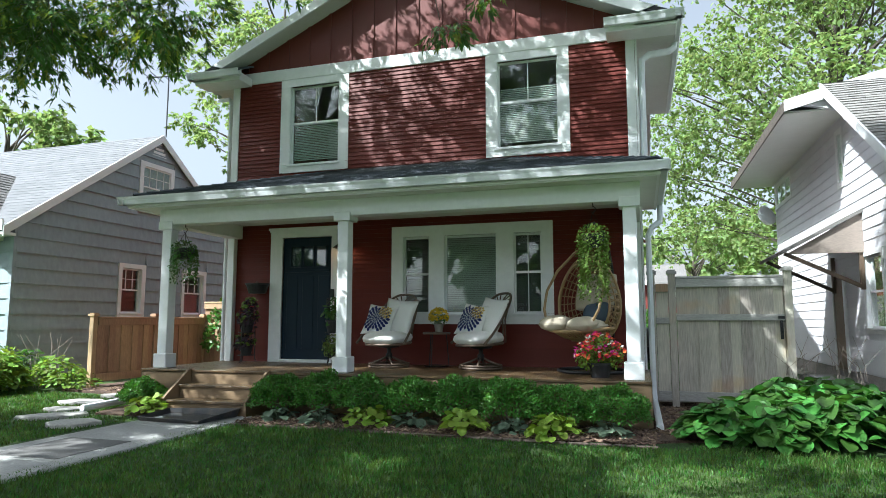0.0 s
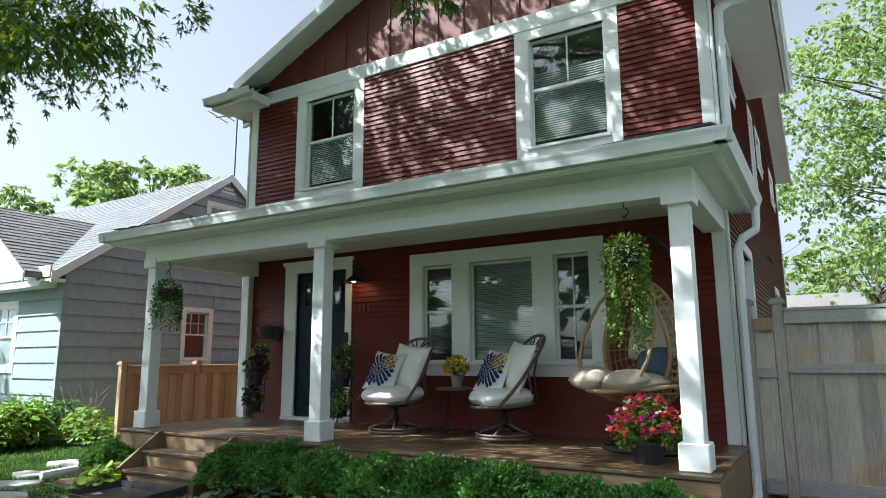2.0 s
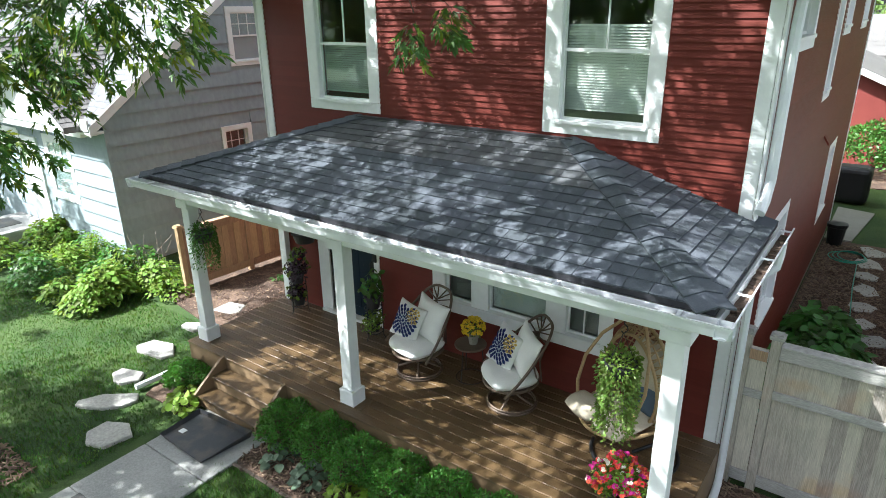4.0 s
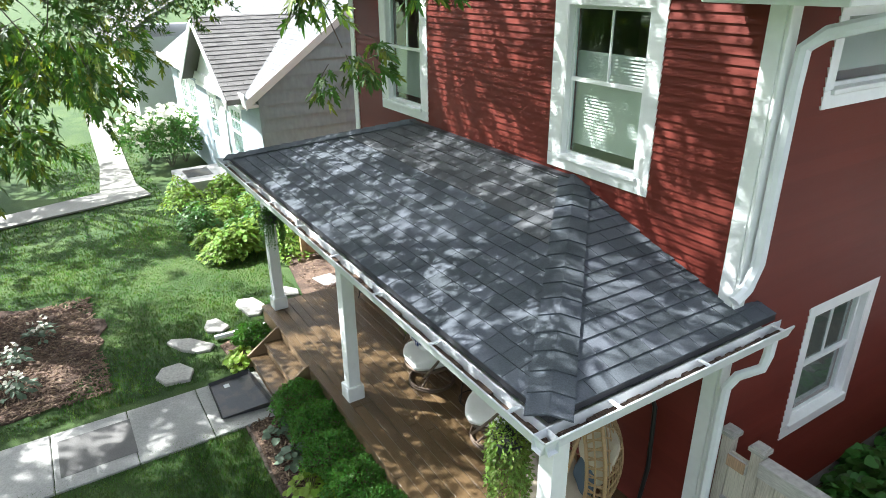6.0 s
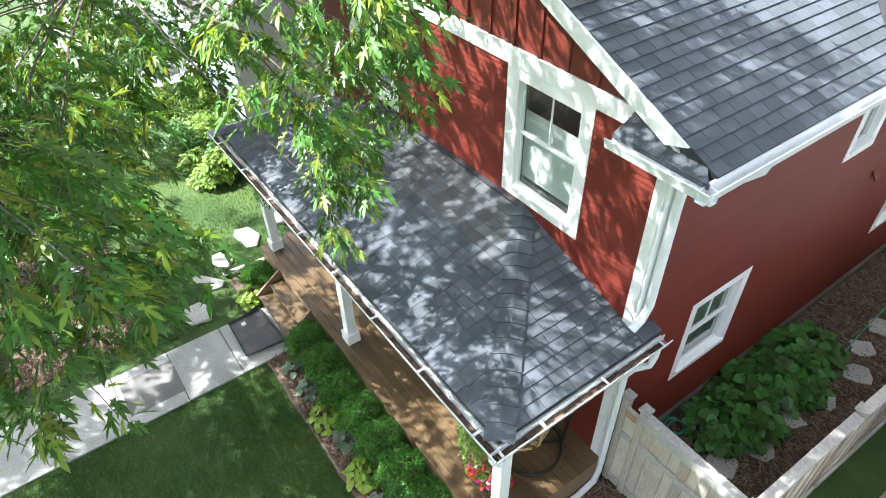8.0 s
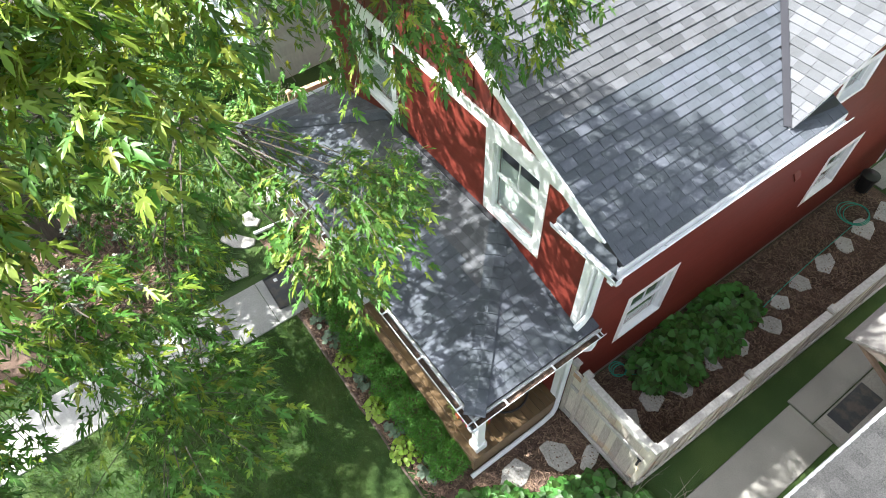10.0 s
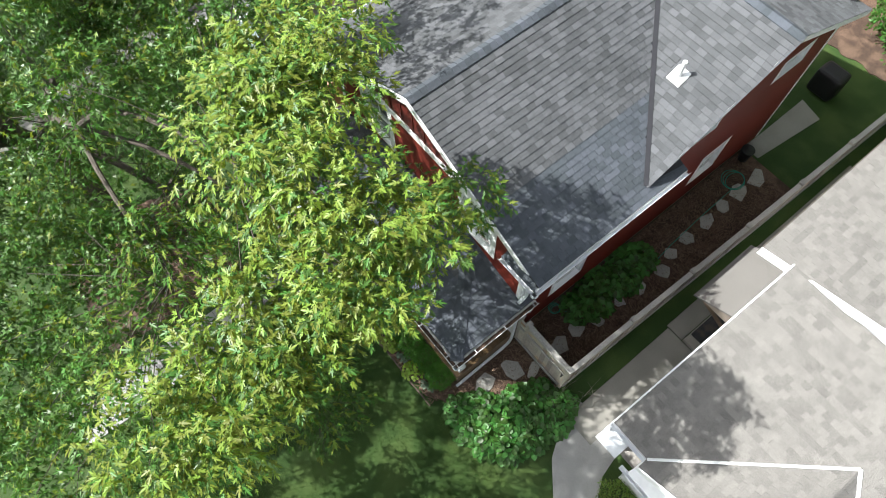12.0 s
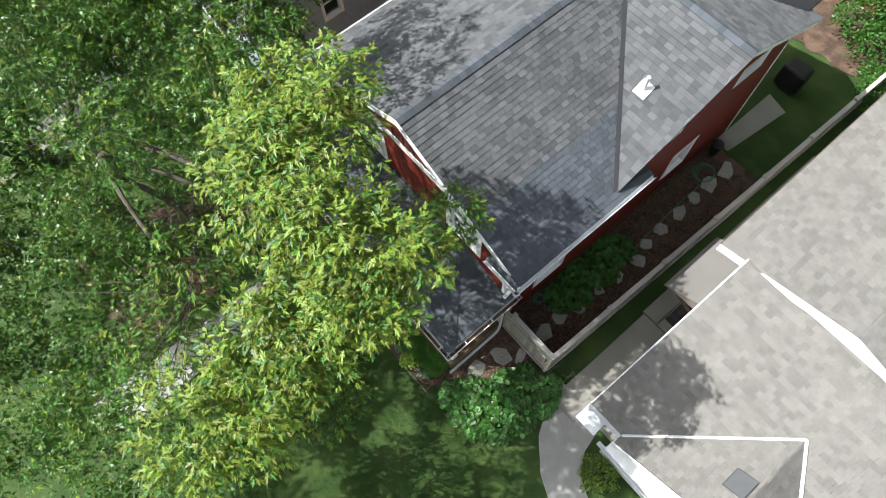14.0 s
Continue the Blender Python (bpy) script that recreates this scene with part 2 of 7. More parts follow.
GARAGE_RED = mat("red_garage_board", (0.17, 0.034, 0.028), 0.6, var=0.2, vscale=1.5, fine=0.15, bump=0.1)
LAMPGLOW = bpy.data.materials.new("lamp_bulb")
LAMPGLOW.use_nodes = True
LAMPGLOW.node_tree.nodes["Principled BSDF"].inputs["Emission Color"].default_value = (1, 0.55, 0.25, 1)
LAMPGLOW.node_tree.nodes["Principled BSDF"].inputs["Emission Strength"].default_value = 6


# ---- builders ----
def quad(bm, pts):
    return bm.faces.new([bm.verts.new(p) for p in pts])


def box(bm, x0, x1, y0, y1, z0, z1):
    v = [bm.verts.new((x, y, z)) for x in (x0, x1) for y in (y0, y1) for z in (z0, z1)]
    for f in ((0, 1, 3, 2), (4, 6, 7, 5), (0, 4, 5, 1), (2, 3, 7, 6), (0, 2, 6, 4), (1, 5, 7, 3)):
        bm.faces.new([v[i] for i in f])
    return v


def prism(bm, ring, offset):
    """A closed ring of points swept by an offset."""
    a = [bm.verts.new(p) for p in ring]
    b = [bm.verts.new(Vector(p) + Vector(offset)) for p in ring]
    n = len(ring)
    bm.faces.new(a)
    bm.faces.new(b[::-1])
    for i in range(n):
        bm.faces.new((a[i], b[i], b[(i + 1) % n], a[(i + 1) % n]))


def tube(bm, pts, r, seg=8, r2=None, closed=False, squash=1.0):
    """A round bar along points, tapering from r to r2."""
    pts = [Vector(p) for p in pts]
    n = len(pts)
    rings, side = [], None
    for i, p in enumerate(pts):
        if closed:
            d = pts[(i + 1) % n] - pts[i - 1]
        else:
            d = pts[min(i + 1, n - 1)] - pts[max(i - 1, 0)]
        d.normalize()
        if side is None:
            side = d.orthogonal().normalized()
        side = (side - d * side.dot(d)).normalized()
        up = d.cross(side)
        rr = r if r2 is None else r + (r2 - r) * i / max(1, n - 1)
        rings.append([bm.verts.new(p + (side * math.cos(a) + up * math.sin(a) * squash) * rr)
                      for a in (2 * math.pi * k / seg for k in range(seg))])
    for i in range(n if closed else n - 1):
        a, b = rings[i], rings[(i + 1) % n]
        for k in range(seg):
            bm.faces.new((a[k], a[(k + 1) % seg], b[(k + 1) % seg], b[k]))
    if not closed:
        bm.faces.new(rings[0][::-1])
        bm.faces.new(rings[-1])


def lathe(bm, profile, seg=20, at=(0, 0, 0)):
    """A turned body from (radius, height) pairs."""
    rings = []
    for r, z in profile:
        rings.append([bm.verts.new((at[0] + r * math.cos(2 * math.pi * k / seg), at[1] + r * math.sin(2 * math.pi * k / seg), at[2] + z)) for k in range(seg)])
    for a, b in zip(rings, rings[1:]):
        for k in range(seg):
            bm.faces.new((a[k], a[(k + 1) % seg], b[(k + 1) % seg], b[k]))
    bm.faces.new(rings[0][::-1])
    bm.faces.new(rings[-1])


def cushion(bm, w, d, h, m, n=10, power=2.6, corner=0.0):
    """A soft pad: thick in the middle, drawn in at its edges."""
    top, bot = [], []
    for j in range(n + 1):
        for i in range(n + 1):
            u, v = 2 * i / n - 1, 2 * j / n - 1
            t = max(0.0, (1 - abs(u) ** power) * (1 - abs(v) ** power)) ** 0.5
            k = 1 - corner * (u * u * v * v)
            wob = 0.012 * noise.noise((u * 2, v * 2, w * 9))
            for store, s in ((top, 1), (bot, -1)):
                store.append(bm.verts.new(m @ Vector((u * w / 2 * k, v * d / 2 * k, s * (h / 2 * t + 0.004) + wob))))
    for j in range(n):
        for i in range(n):
            a = j * (n + 1) + i
            bm.faces.new((top[a], top[a + 1], top[a + n + 2], top[a + n + 1]))
            bm.faces.new((bot[a + n + 1], bot[a + n + 2], bot[a + 1], bot[a]))
    edge = [i for i in range(n)] + [n + i * (n + 1) for i in range(n)] + [n * (n + 1) + n - i for i in range(n)] + [(n - i) * (n + 1) for i in range(n)]
    for a, b in zip(edge, edge[1:] + edge[:1]):
        bm.faces.new((bot[a], bot[b], top[b], top[a]))


def finish(bm, name, material, smooth=False, recalc=True):
    if recalc:
        bmesh.ops.recalc_face_normals(bm, faces=bm.faces)
    me = bpy.data.meshes.new(name)
    bm.to_mesh(me)
    bm.free()
    me.materials.append(material)
    if smooth:
        me.polygons.foreach_set("use_smooth", [True] * len(me.polygons))
    return me


def part(name, bm, material, parent=None, label="", smooth=False, recalc=True):
    ob = new(name, finish(bm, name, material, smooth, recalc))
    ob.parent = parent
    return tagged(ob, label)


def bevelled(bm, width=0.008, seg=1):
    bmesh.ops.bevel(bm, geom=list(bm.edges), offset=width, segments=seg, affect="EDGES", profile=0.5)
    return bm


def boxpart(name, x0, x1, y0, y1, z0, z1, material, parent=None, bev=0.006, label=""):
    bm = bmesh.new()
    box(bm, x0, x1, y0, y1, z0, z1)
    if bev:
        bevelled(bm, bev)
    return part(name, bm, material, parent, label)


def thing(name, label, category, group="", kind="", at=None):
    ob = new(name)
    ob.empty_display_size = 0.2
    if at:
        ob.matrix_basis = at if isinstance(at, Matrix) else Matrix.Translation(at)
    return tagged(ob, label, category, group, kind)


def mesh_np(name, verts, faces, material, parent=None, smooth=False):
    """A mesh straight from arrays; faces all of one size."""
    me = bpy.data.meshes.new(name)
    nv, nf, k = len(verts), len(faces), faces.shape[1]
    me.vertices.add(nv)
    me.vertices.foreach_set("co", np.ascontiguousarray(verts, np.float32).ravel())
    me.loops.add(nf * k)
    me.loops.foreach_set("vertex_index", np.ascontiguousarray(faces, np.int32).ravel())
    me.polygons.add(nf)
    me.polygons.foreach_set("loop_start", np.arange(0, nf * k, k, dtype=np.int32))
    if smooth:
        me.polygons.foreach_set("use_smooth", np.ones(nf, bool))
    me.update(calc_edges=True)
    me.materials.append(material)
    ob = new(name, me)
    ob.parent = parent
    return ob


RNG = np.random.default_rng(7)


def rot_frames(n, face, spread, rng):
    """n random frames whose third axis lies near the given directions."""
    nrm = face + rng.normal(0, spread, (n, 3))
    nrm /= np.linalg.norm(nrm, axis=1, keepdims=True)
    t = rng.normal(0, 1, (n, 3))
    t -= nrm * (t * nrm).sum(1, keepdims=True)
    t /= np.linalg.norm(t, axis=1, keepdims=True)
    return t, np.cross(nrm, t), nrm


# outline of a lobed maple leaf, an oval leaf, a heart leaf: (x, y) with the stalk at the origin
MAPLE = [(0, 0), (0.05, 0.12), (0.22, 0.16), (0.09, 0.28), (0.21, 0.44), (0.34, 0.78), (0.08, 0.5), (0.12, 0.82), (0, 1.2), (-0.12, 0.82), (-0.08, 0.5), (-0.34, 0.78), (-0.21, 0.44), (-0.09, 0.28), (-0.22, 0.16), (-0.05, 0.12)]
DIAMOND = [(0, 0), (0.3, 0.42), (0, 1.0), (-0.3, 0.42)]
MAPLE_S = [(0, 0), (0.33, 0.64), (0.1, 0.42), (0, 1.15), (-0.1, 0.42), (-0.33, 0.64)]
OVAL = [(0, 0), (0.24, 0.25), (0.27, 0.6), (0, 1.0), (-0.27, 0.6), (-0.24, 0.25)]
HOSTA_L = [(0, 0), (0.28, -0.02), (0.46, 0.22), (0.44, 0.5), (0.26, 0.8), (0, 1.02), (-0.26, 0.8), (-0.44, 0.5), (-0.46, 0.22), (-0.28, -0.02)]
HEART = [(0, 0.02), (0.3, -0.06), (0.46, 0.28), (0.28, 0.7), (0, 1.0), (-0.28, 0.7), (-0.46, 0.28), (-0.3, -0.06)]
ROUND = [(0, 0), (0.4, 0.1), (0.5, 0.5), (0.3, 0.9), (0, 1.0), (-0.3, 0.9), (-0.5, 0.5), (-0.4, 0.1)]


def leaves(name, where, size, outline, material, parent=None, face=(0, 0, 1), spread=0.6, droop=None, fold=0.12, rng=None, smooth=False):
    """Many separate leaves as one mesh: a fan round the middle of each, folded a little along the rib."""
    rng = rng or RNG
    where = np.asarray(where, float)
    n = len(where)
    face = np.broadcast_to(np.asarray(face, float), (n, 3))
    if droop is None:
        tx, ty, tz = rot_frames(n, face, spread, rng)
    else:
        ty = np.asarray(droop, float) + rng.normal(0, spread, (n, 3))
        ty /= np.linalg.norm(ty, axis=1, keepdims=True)
        tz = face + rng.normal(0, spread, (n, 3))
        tz -= ty * (tz * ty).sum(1, keepdims=True)
        tz /= np.linalg.norm(tz, axis=1, keepdims=True)
        tx = np.cross(ty, tz)
    sz = size * rng.uniform(0.65, 1.25, n)
    o = np.array(outline)
    k = len(o)
    pts = np.concatenate([o, [[0, 0.42]]])
    lift = fold * np.abs(pts[:, 0]) * 1.6 - 0.1 * pts[:, 1] ** 2
    lift[-1] = -0.03
    v = where[:, None] + sz[:, None, None] * (pts[None, :, :1] * tx[:, None] + pts[None, :, 1:] * ty[:, None] + lift[None, :, None] * tz[:, None])
    fan = np.array([[i, (i + 1) % k, k] for i in range(k)])
    f = fan[None] + (np.arange(n) * (k + 1))[:, None, None]
    return mesh_np(name, v.reshape(-1, 3), f.reshape(-1, 3), material, parent, smooth)


def in_ball(n, centre, r, rng, shell=0.0, squash=(1, 1, 1)):
    d = rng.normal(0, 1, (n, 3))
    d /= np.linalg.norm(d, axis=1, keepdims=True)
    q = rng.uniform(shell**3, 1, n) ** (1 / 3)
    return np.asarray(centre) + d * (q * r)[:, None] * np.asarray(squash), d


def wall_frame(axis, base, out):
    """Local (along, out, up) to world, for a wall in the plane axis = base facing out (+1 or -1)."""
    if axis == "y":
        return lambda u, o, z: Vector((u, base + out * o, z))
    return lambda u, o, z: Vector((base + out * o, u, z))


def sheathing(name, fr, us, zs, holes, depth, material, parent):
    """A wall slab with rectangular openings through it."""
    uu = sorted({*us, *[h[i] for h in holes for i in (0, 1)]})
    zz = sorted({*zs, *[h[i] for h in holes for i in (2, 3)]})
    bm = bmesh.new()
    for a, b in zip(uu, uu[1:]):
        for c, d in zip(zz, zz[1:]):
            if any(h[0] - 1e-6 <= a and b <= h[1] + 1e-6 and h[2] - 1e-6 <= c and d <= h[3] + 1e-6 for h in holes):
                continue
            v = [bm.verts.new(fr(u, o, z)) for u in (a, b) for o in (-depth, -0.004) for z in (c, d)]
            for f in ((0, 1, 3, 2), (4, 6, 7, 5), (0, 4, 5, 1), (2, 3, 7, 6), (0, 2, 6, 4), (1, 5, 7, 3)):
                bm.faces.new([v[i] for i in f])
    bmesh.ops.remove_doubles(bm, verts=bm.verts, dist=1e-5)
    return part(name, bm, material, parent)


def lap_boards(fr, span, z0, z1, step, holes, material, parent, name="siding_board", lip=0.021):
    """Lapped boards, each a wedge of its own, cut round the openings. span(z): the wall's ends at a height."""
    z = z0
    row = 0
    while z < z1 - 0.02:
        top = min(z + step, z1)
        (a0, b0), (a1, b1) = span(z), span(top)
        cuts = [(h[0], h[1]) for h in holes if h[2] < top - 0.012 and h[3] > z + 0.012]
        edges, cur = [], a0
        for c, d in sorted(cuts):
            if c > cur + 0.02:
                edges.append((cur, c))
            cur = max(cur, d)
        if cur < b0 - 0.02:
            edges.append((cur, b0))
        for c, d in edges:
            ct, dt = (a1 if c == a0 else c), (b1 if d == b0 else d)
            if dt - ct < 0.01:
                dt = ct + 0.01
            bm = bmesh.new()
            p = [fr(c, 0.0, z), fr(c, lip, z), fr(ct, 0.004, top), fr(ct, 0.0, top)]
            q = [fr(d, 0.0, z), fr(d, lip, z), fr(dt, 0.004, top), fr(dt, 0.0, top)]
            v, w = [bm.verts.new(x) for x in p], [bm.verts.new(x) for x in q]
            for i in range(4):
                j = (i + 1) % 4
                bm.faces.new((v[i], v[j], w[j], w[i]))
            bm.faces.new(v[::-1])
            bm.faces.new(w)
            part(name, bm, material, parent)
        z += step
        row += 1


def frbox(bm, fr, u0, u1, o0, o1, z0, z1):
    v = [bm.verts.new(fr(u, o, z)) for u in (u0, u1) for o in (o0, o1) for z in (z0, z1)]
    for f in ((0, 1, 3, 2), (4, 6, 7, 5), (0, 4, 5, 1), (2, 3, 7, 6), (0, 2, 6, 4), (1, 5, 7, 3)):
        bm.faces.new([v[i] for i in f])


def frpart(name, fr, u0, u1, o0, o1, z0, z1, material, parent, bev=0.005, label=""):
    bm = bmesh.new()
    frbox(bm, fr, u0, u1, o0, o1, z0, z1)
    if bev:
        bevelled(bm, bev)
    return part(name, bm, material, parent, label)


def sash(fr, parent, u0, u1, z0, z1, rail=None, muntins=(0, 0), lower=(0, 0), blind=None, set_in=0.05, bar=0.035, frame_mat=None, slat=None):
    """One opening's sashes, panes and blind under a window."""
    frame_mat = frame_mat or WHITE
    bm = bmesh.new()
    o0, o1 = -set_in - 0.03, -set_in
    frbox(bm, fr, u0, u0 + bar, o0, o1, z0, z1)
    frbox(bm, fr, u1 - bar, u1, o0, o1, z0, z1)
    frbox(bm, fr, u0 + bar, u1 - bar, o0, o1, z0, z0 + bar)
    frbox(bm, fr, u0 + bar, u1 - bar, o0, o1, z1 - bar, z1)
    if rail:
        frbox(bm, fr, u0 + bar, u1 - bar, o0, o1 + 0.012, rail - bar / 2, rail + bar / 2)
    spans = [(rail, z1, muntins), (z0, rail, lower)] if rail else [(z0, z1, muntins)]
    for a, b, (nu, nz) in spans:
        for i in range(1, nu + 1):
            u = u0 + (u1 - u0) * i / (nu + 1)
            frbox(bm, fr, u - 0.008, u + 0.008, o0 + 0.008, o1 - 0.004, a, b)
        for i in range(1, nz + 1):
            z = a + (b - a) * i / (nz + 1)
            frbox(bm, fr, u0 + bar, u1 - bar, o0 + 0.009, o1 - 0.005, z - 0.008, z + 0.008)
    part("sash_frame", bm, frame_mat, parent)
    for a, b, _ in spans:
        bm = bmesh.new()
        frbox(bm, fr, u0 + bar / 2, u1 - bar / 2, -set_in - 0.02, -set_in - 0.016, a + 0.01, b - 0.01)
        p = part("pane", bm, GLASS, parent)
        p.visible_shadow = False
    if blind:
        bm = bmesh.new()
        z = blind[0]
        while z < blind[1]:
            quad(bm, [fr(u0 + 0.02, -set_in - 0.07, z), fr(u1 - 0.02, -set_in - 0.07, z), fr(u1 - 0.02, -set_in - 0.088, z + 0.026), fr(u0 + 0.02, -set_in - 0.088, z + 0.026)])
            z += 0.03
        part("blind", bm, slat or BLIND, parent, "horizontal slatted blind", recalc=False)


def window(name, fr, outer, openings, parent, sill=True, casing=0.022, head=0.0, frame_mat=None):
    """Casing boards round one or more openings, each a dict for sash()."""
    u0, u1, z0, z1 = outer
    us = [u0, *[v for op in openings for v in (op["u0"], op["u1"])], u1]
    a, b = openings[0]["z0"], openings[0]["z1"]
    bm = bmesh.new()
    frbox(bm, fr, u0, u1, -0.05, casing + 0.002, b, z1)
    w = part(name, bm, WHITE, parent)
    for c, d in zip(us[::2], us[1::2]):
        frpart("casing_board", fr, c, d, -0.05, casing, a, b, WHITE, w, 0)
    frpart("casing_board", fr, u0, u1, -0.05, casing + 0.002, z0, a - 0.003, WHITE, w, 0)
    for op in openings:
        for c, d in ((op["u0"], op["u0"] + 0.012), (op["u1"] - 0.012, op["u1"])):
            frpart("jamb", fr, c, d, -0.11, casing - 0.006, a, b, WHITE, w, 0)
    if sill:
        frpart("sill", fr, openings[0]["u0"] - 0.03, openings[-1]["u1"] + 0.03, -0.06, casing + 0.03, a - 0.035, a + 0.006, WHITE, w)
    if head:
        frpart("head_trim", fr, u0 - 0.02, u1 + 0.02, -0.02, casing + 0.03, z1, z1 + head, WHITE, w)
    for op in openings:
        op = {**op, "frame_mat": frame_mat}
        sash(fr, w, **op)
    return w


def shingles(name, origin, along, up, span, length, step, tab, material, parent, single=0, joined_mat=None, thick=0.012, seed=3):
    """Courses of tabs on a slope. origin: a point on the eave; span(s): ends along the eave at s metres up the slope.
    The first `single` tabs are parts of their own; the rest is joined."""
    along, up = Vector(along).normalized(), Vector(up).normalized()
    nrm = along.cross(up).normalized()
    if nrm.z < 0:
        nrm = -nrm
    origin = Vector(origin)
    rng = random.Random(seed)
    shared = {}
    done = 0
    verts, faces = [], []

    def place(u, s, h):
        return origin + along * u + up * s + nrm * h

    s, row = 0.0, 0
    while s < length - 0.02:
        top = min(s + step * 1.12, length)
        (a0, b0), (a1, b1) = span(s), span(top)
        u = a0 - (tab * 0.5 if row % 2 else 0.0) - rng.uniform(0, 0.04)
        while u < b0:
            c, d = u + 0.003, u + tab - 0.003
            c0, d0, c1, d1 = max(c, a0), min(d, b0), max(c, a1), min(d, b1)
            whole = (c0, d0, c1, d1) == (c, d, c, d)
            u += tab
            if d0 - c0 < 0.01:
                continue
            if d1 < c1:
                c1 = d1 = min(max((c1 + d1) / 2, a1), b1)
            ht = thick * rng.uniform(0.8, 1.5)
            ring = [(c0, s, 0.002), (d0, s, 0.002), (d0, s, ht + 0.003), (c0, s, ht + 0.003), (c1, top, 0.002), (d1, top, 0.002)]
            pts = [place(*p) for p in ring]
            fs = [(0, 1, 2, 3), (3, 2, 5, 4), (0, 3, 4), (1, 5, 2)]
            if done < single:
                if whole and (seed, round(top - s, 4)) in shared:
                    me = shared[(seed, round(top - s, 4))]
                else:
                    me = bpy.data.meshes.new("shingle")
                    base = pts[0]
                    me.from_pydata([p - base for p in pts], [], fs)
                    me.materials.append(material)
                    if whole:
                        shared[(seed, round(top - s, 4))] = me
                ob = new("shingle", me)
                ob.location = pts[0]
                ob.parent = parent
                done += 1
            else:
                k = len(verts)
                verts.extend(pts)
                faces.extend([tuple(i + k for i in f) for f in fs])
        s += step
        row += 1
    if verts:
        me = bpy.data.meshes.new(name)
        me.from_pydata(verts, [], faces)
        me.materials.append(joined_mat or material)
        ob = new(name, me)
        ob.parent = parent
        tagged(ob, kind="stuff")


def gutter(name, pts, inner, parent, material=None, w=0.12, h=0.11):
    """An open channel along points at its outer lip; inner: the way towards the eave for each run."""
    material = material or GUTTER
    bm = bmesh.new()
    for (a, b), n in zip(zip(pts, pts[1:]), inner):
        a, b, n = Vector(a), Vector(b), Vector(n)
        d = (b - a).normalized()
        prof = [(0, 0), (0.004, -0.02), (0.018, -0.05), (0.035, -h), (w, -h), (w, 0), (w - 0.004, 0), (w - 0.004, -h + 0.006), (0.04, -h + 0.006), (0.024, -0.052), (0.014, -0.012), (0.014, 0.0)]
        ring = [a + n * u + Vector((0, 0, z)) for u, z in prof]
        prism(bm, ring, b - a)
    return part(name, bm, material, parent)


# ---- the ground ----
bm = bmesh.new()
steps_g = [-400, -120, -50, -25, -18, -14, -10, -6, -2, 2, 6, 10, 14, 18, 25, 50, 120, 400]
grid = [[bm.verts.new((x, y, -0.02)) for x in steps_g] for y in steps_g]
for j in range(len(steps_g) - 1):
    for i in range(len(steps_g) - 1):
        bm.faces.new((grid[j][i], grid[j][i + 1], grid[j + 1][i + 1], grid[j + 1][i]))
ground = part("ground", bm, GRASS_G, recalc=False)
tagged(ground, "level lawn of short green grass round the houses", "ground", kind="structure")


def flat_patch(name, ring, z, material, label, category, thick=0.04, parent=None, wobble=0.0, seed=1, kind="structure"):
    rng = random.Random(seed)
    pts = []
    n = len(ring)
    for i in range(n):
        a, b = Vector(ring[i]), Vector(ring[(i + 1) % n])
        m = max(1, int((b - a).length / 0.25)) if wobble else 1
        for k in range(m):
            p = a.lerp(b, k / m)
            pts.append((p.x + rng.uniform(-wobble, wobble), p.y + rng.uniform(-wobble, wobble), z))
    bm = bmesh.new()
    prism(bm, [(x, y, z - thick) for x, y, z in pts], (0, 0, thick))
    ob = part(name, bm, material, parent)
    return tagged(ob, label, category, kind=kind) if label else ob


flat_patch("mulch_bed", [(-4.85, -2.93), (-3, -2.95), (-1.6, -2.95), (0.0, -2.7), (0.9, -2.3), (2.1, -0.2), (2.0, 0.1), (0.05, 0.1), (0.05, -1.9), (-4.85, -1.9)], 0.006, MULCH,
           "dark bark mulch bed along the porch front", "flower bed", wobble=0.05, seed=2)
flat_patch("side_mulch_bed", [(0.0, 0.22), (1.86, 0.22), (2.08, 9.9), (0.0, 9.9)], 0.006, MULCH, "bark mulch strip between the red house and the fence", "flower bed", seed=3)
flat_patch("left_mulch_bed", [(-10.6, -6.4), (-10.2, -5.0), (-9.1, -4.25), (-8.1, -4.4), (-7.5, -4.7), (-6.8, -5.1), (-6.6, -5.9), (-6.7, -9), (-10.5, -9)], 0.006, MULCH,
           "bark mulch bed with white flowers in the lawn", "flower bed", wobble=0.08, seed=4)
flat_patch("corner_mulch_bed", [(-7.1, -2.75), (-6.25, -2.75), (-6.25, -1.95), (-7.0, -1.95), (-7.0, 4), (-8.9, 4), (-9.0, 0.4), (-8.0, -0.8), (-7.3, -1.9)], 0.005, MULCH,
           "mulched strip beside the porch", "flower bed", wobble=0.06, seed=5)

front_walk = thing("front_walk", "pale concrete slab walk leading to the porch steps", "path", kind="structure")
for k in range(9):
    y1 = -2.42 - 0.94 * k + (0.06 if k == 0 else 0)
    bm = bmesh.new()
    box(bm, -6.03, -4.79, y1 - (0.99 if k == 0 else 0.93), y1, -0.06, 0.012)
    bevelled(bm, 0.01)
    part("slab", bm, CONCRETE, front_walk)
bm = bmesh.new()
box(bm, -5.81, -5.03, -5.16, -4.28, 0.0, 0.0165)
part("patch", bm, PATCH, front_walk, "grey repaired patch in the slab", recalc=True)


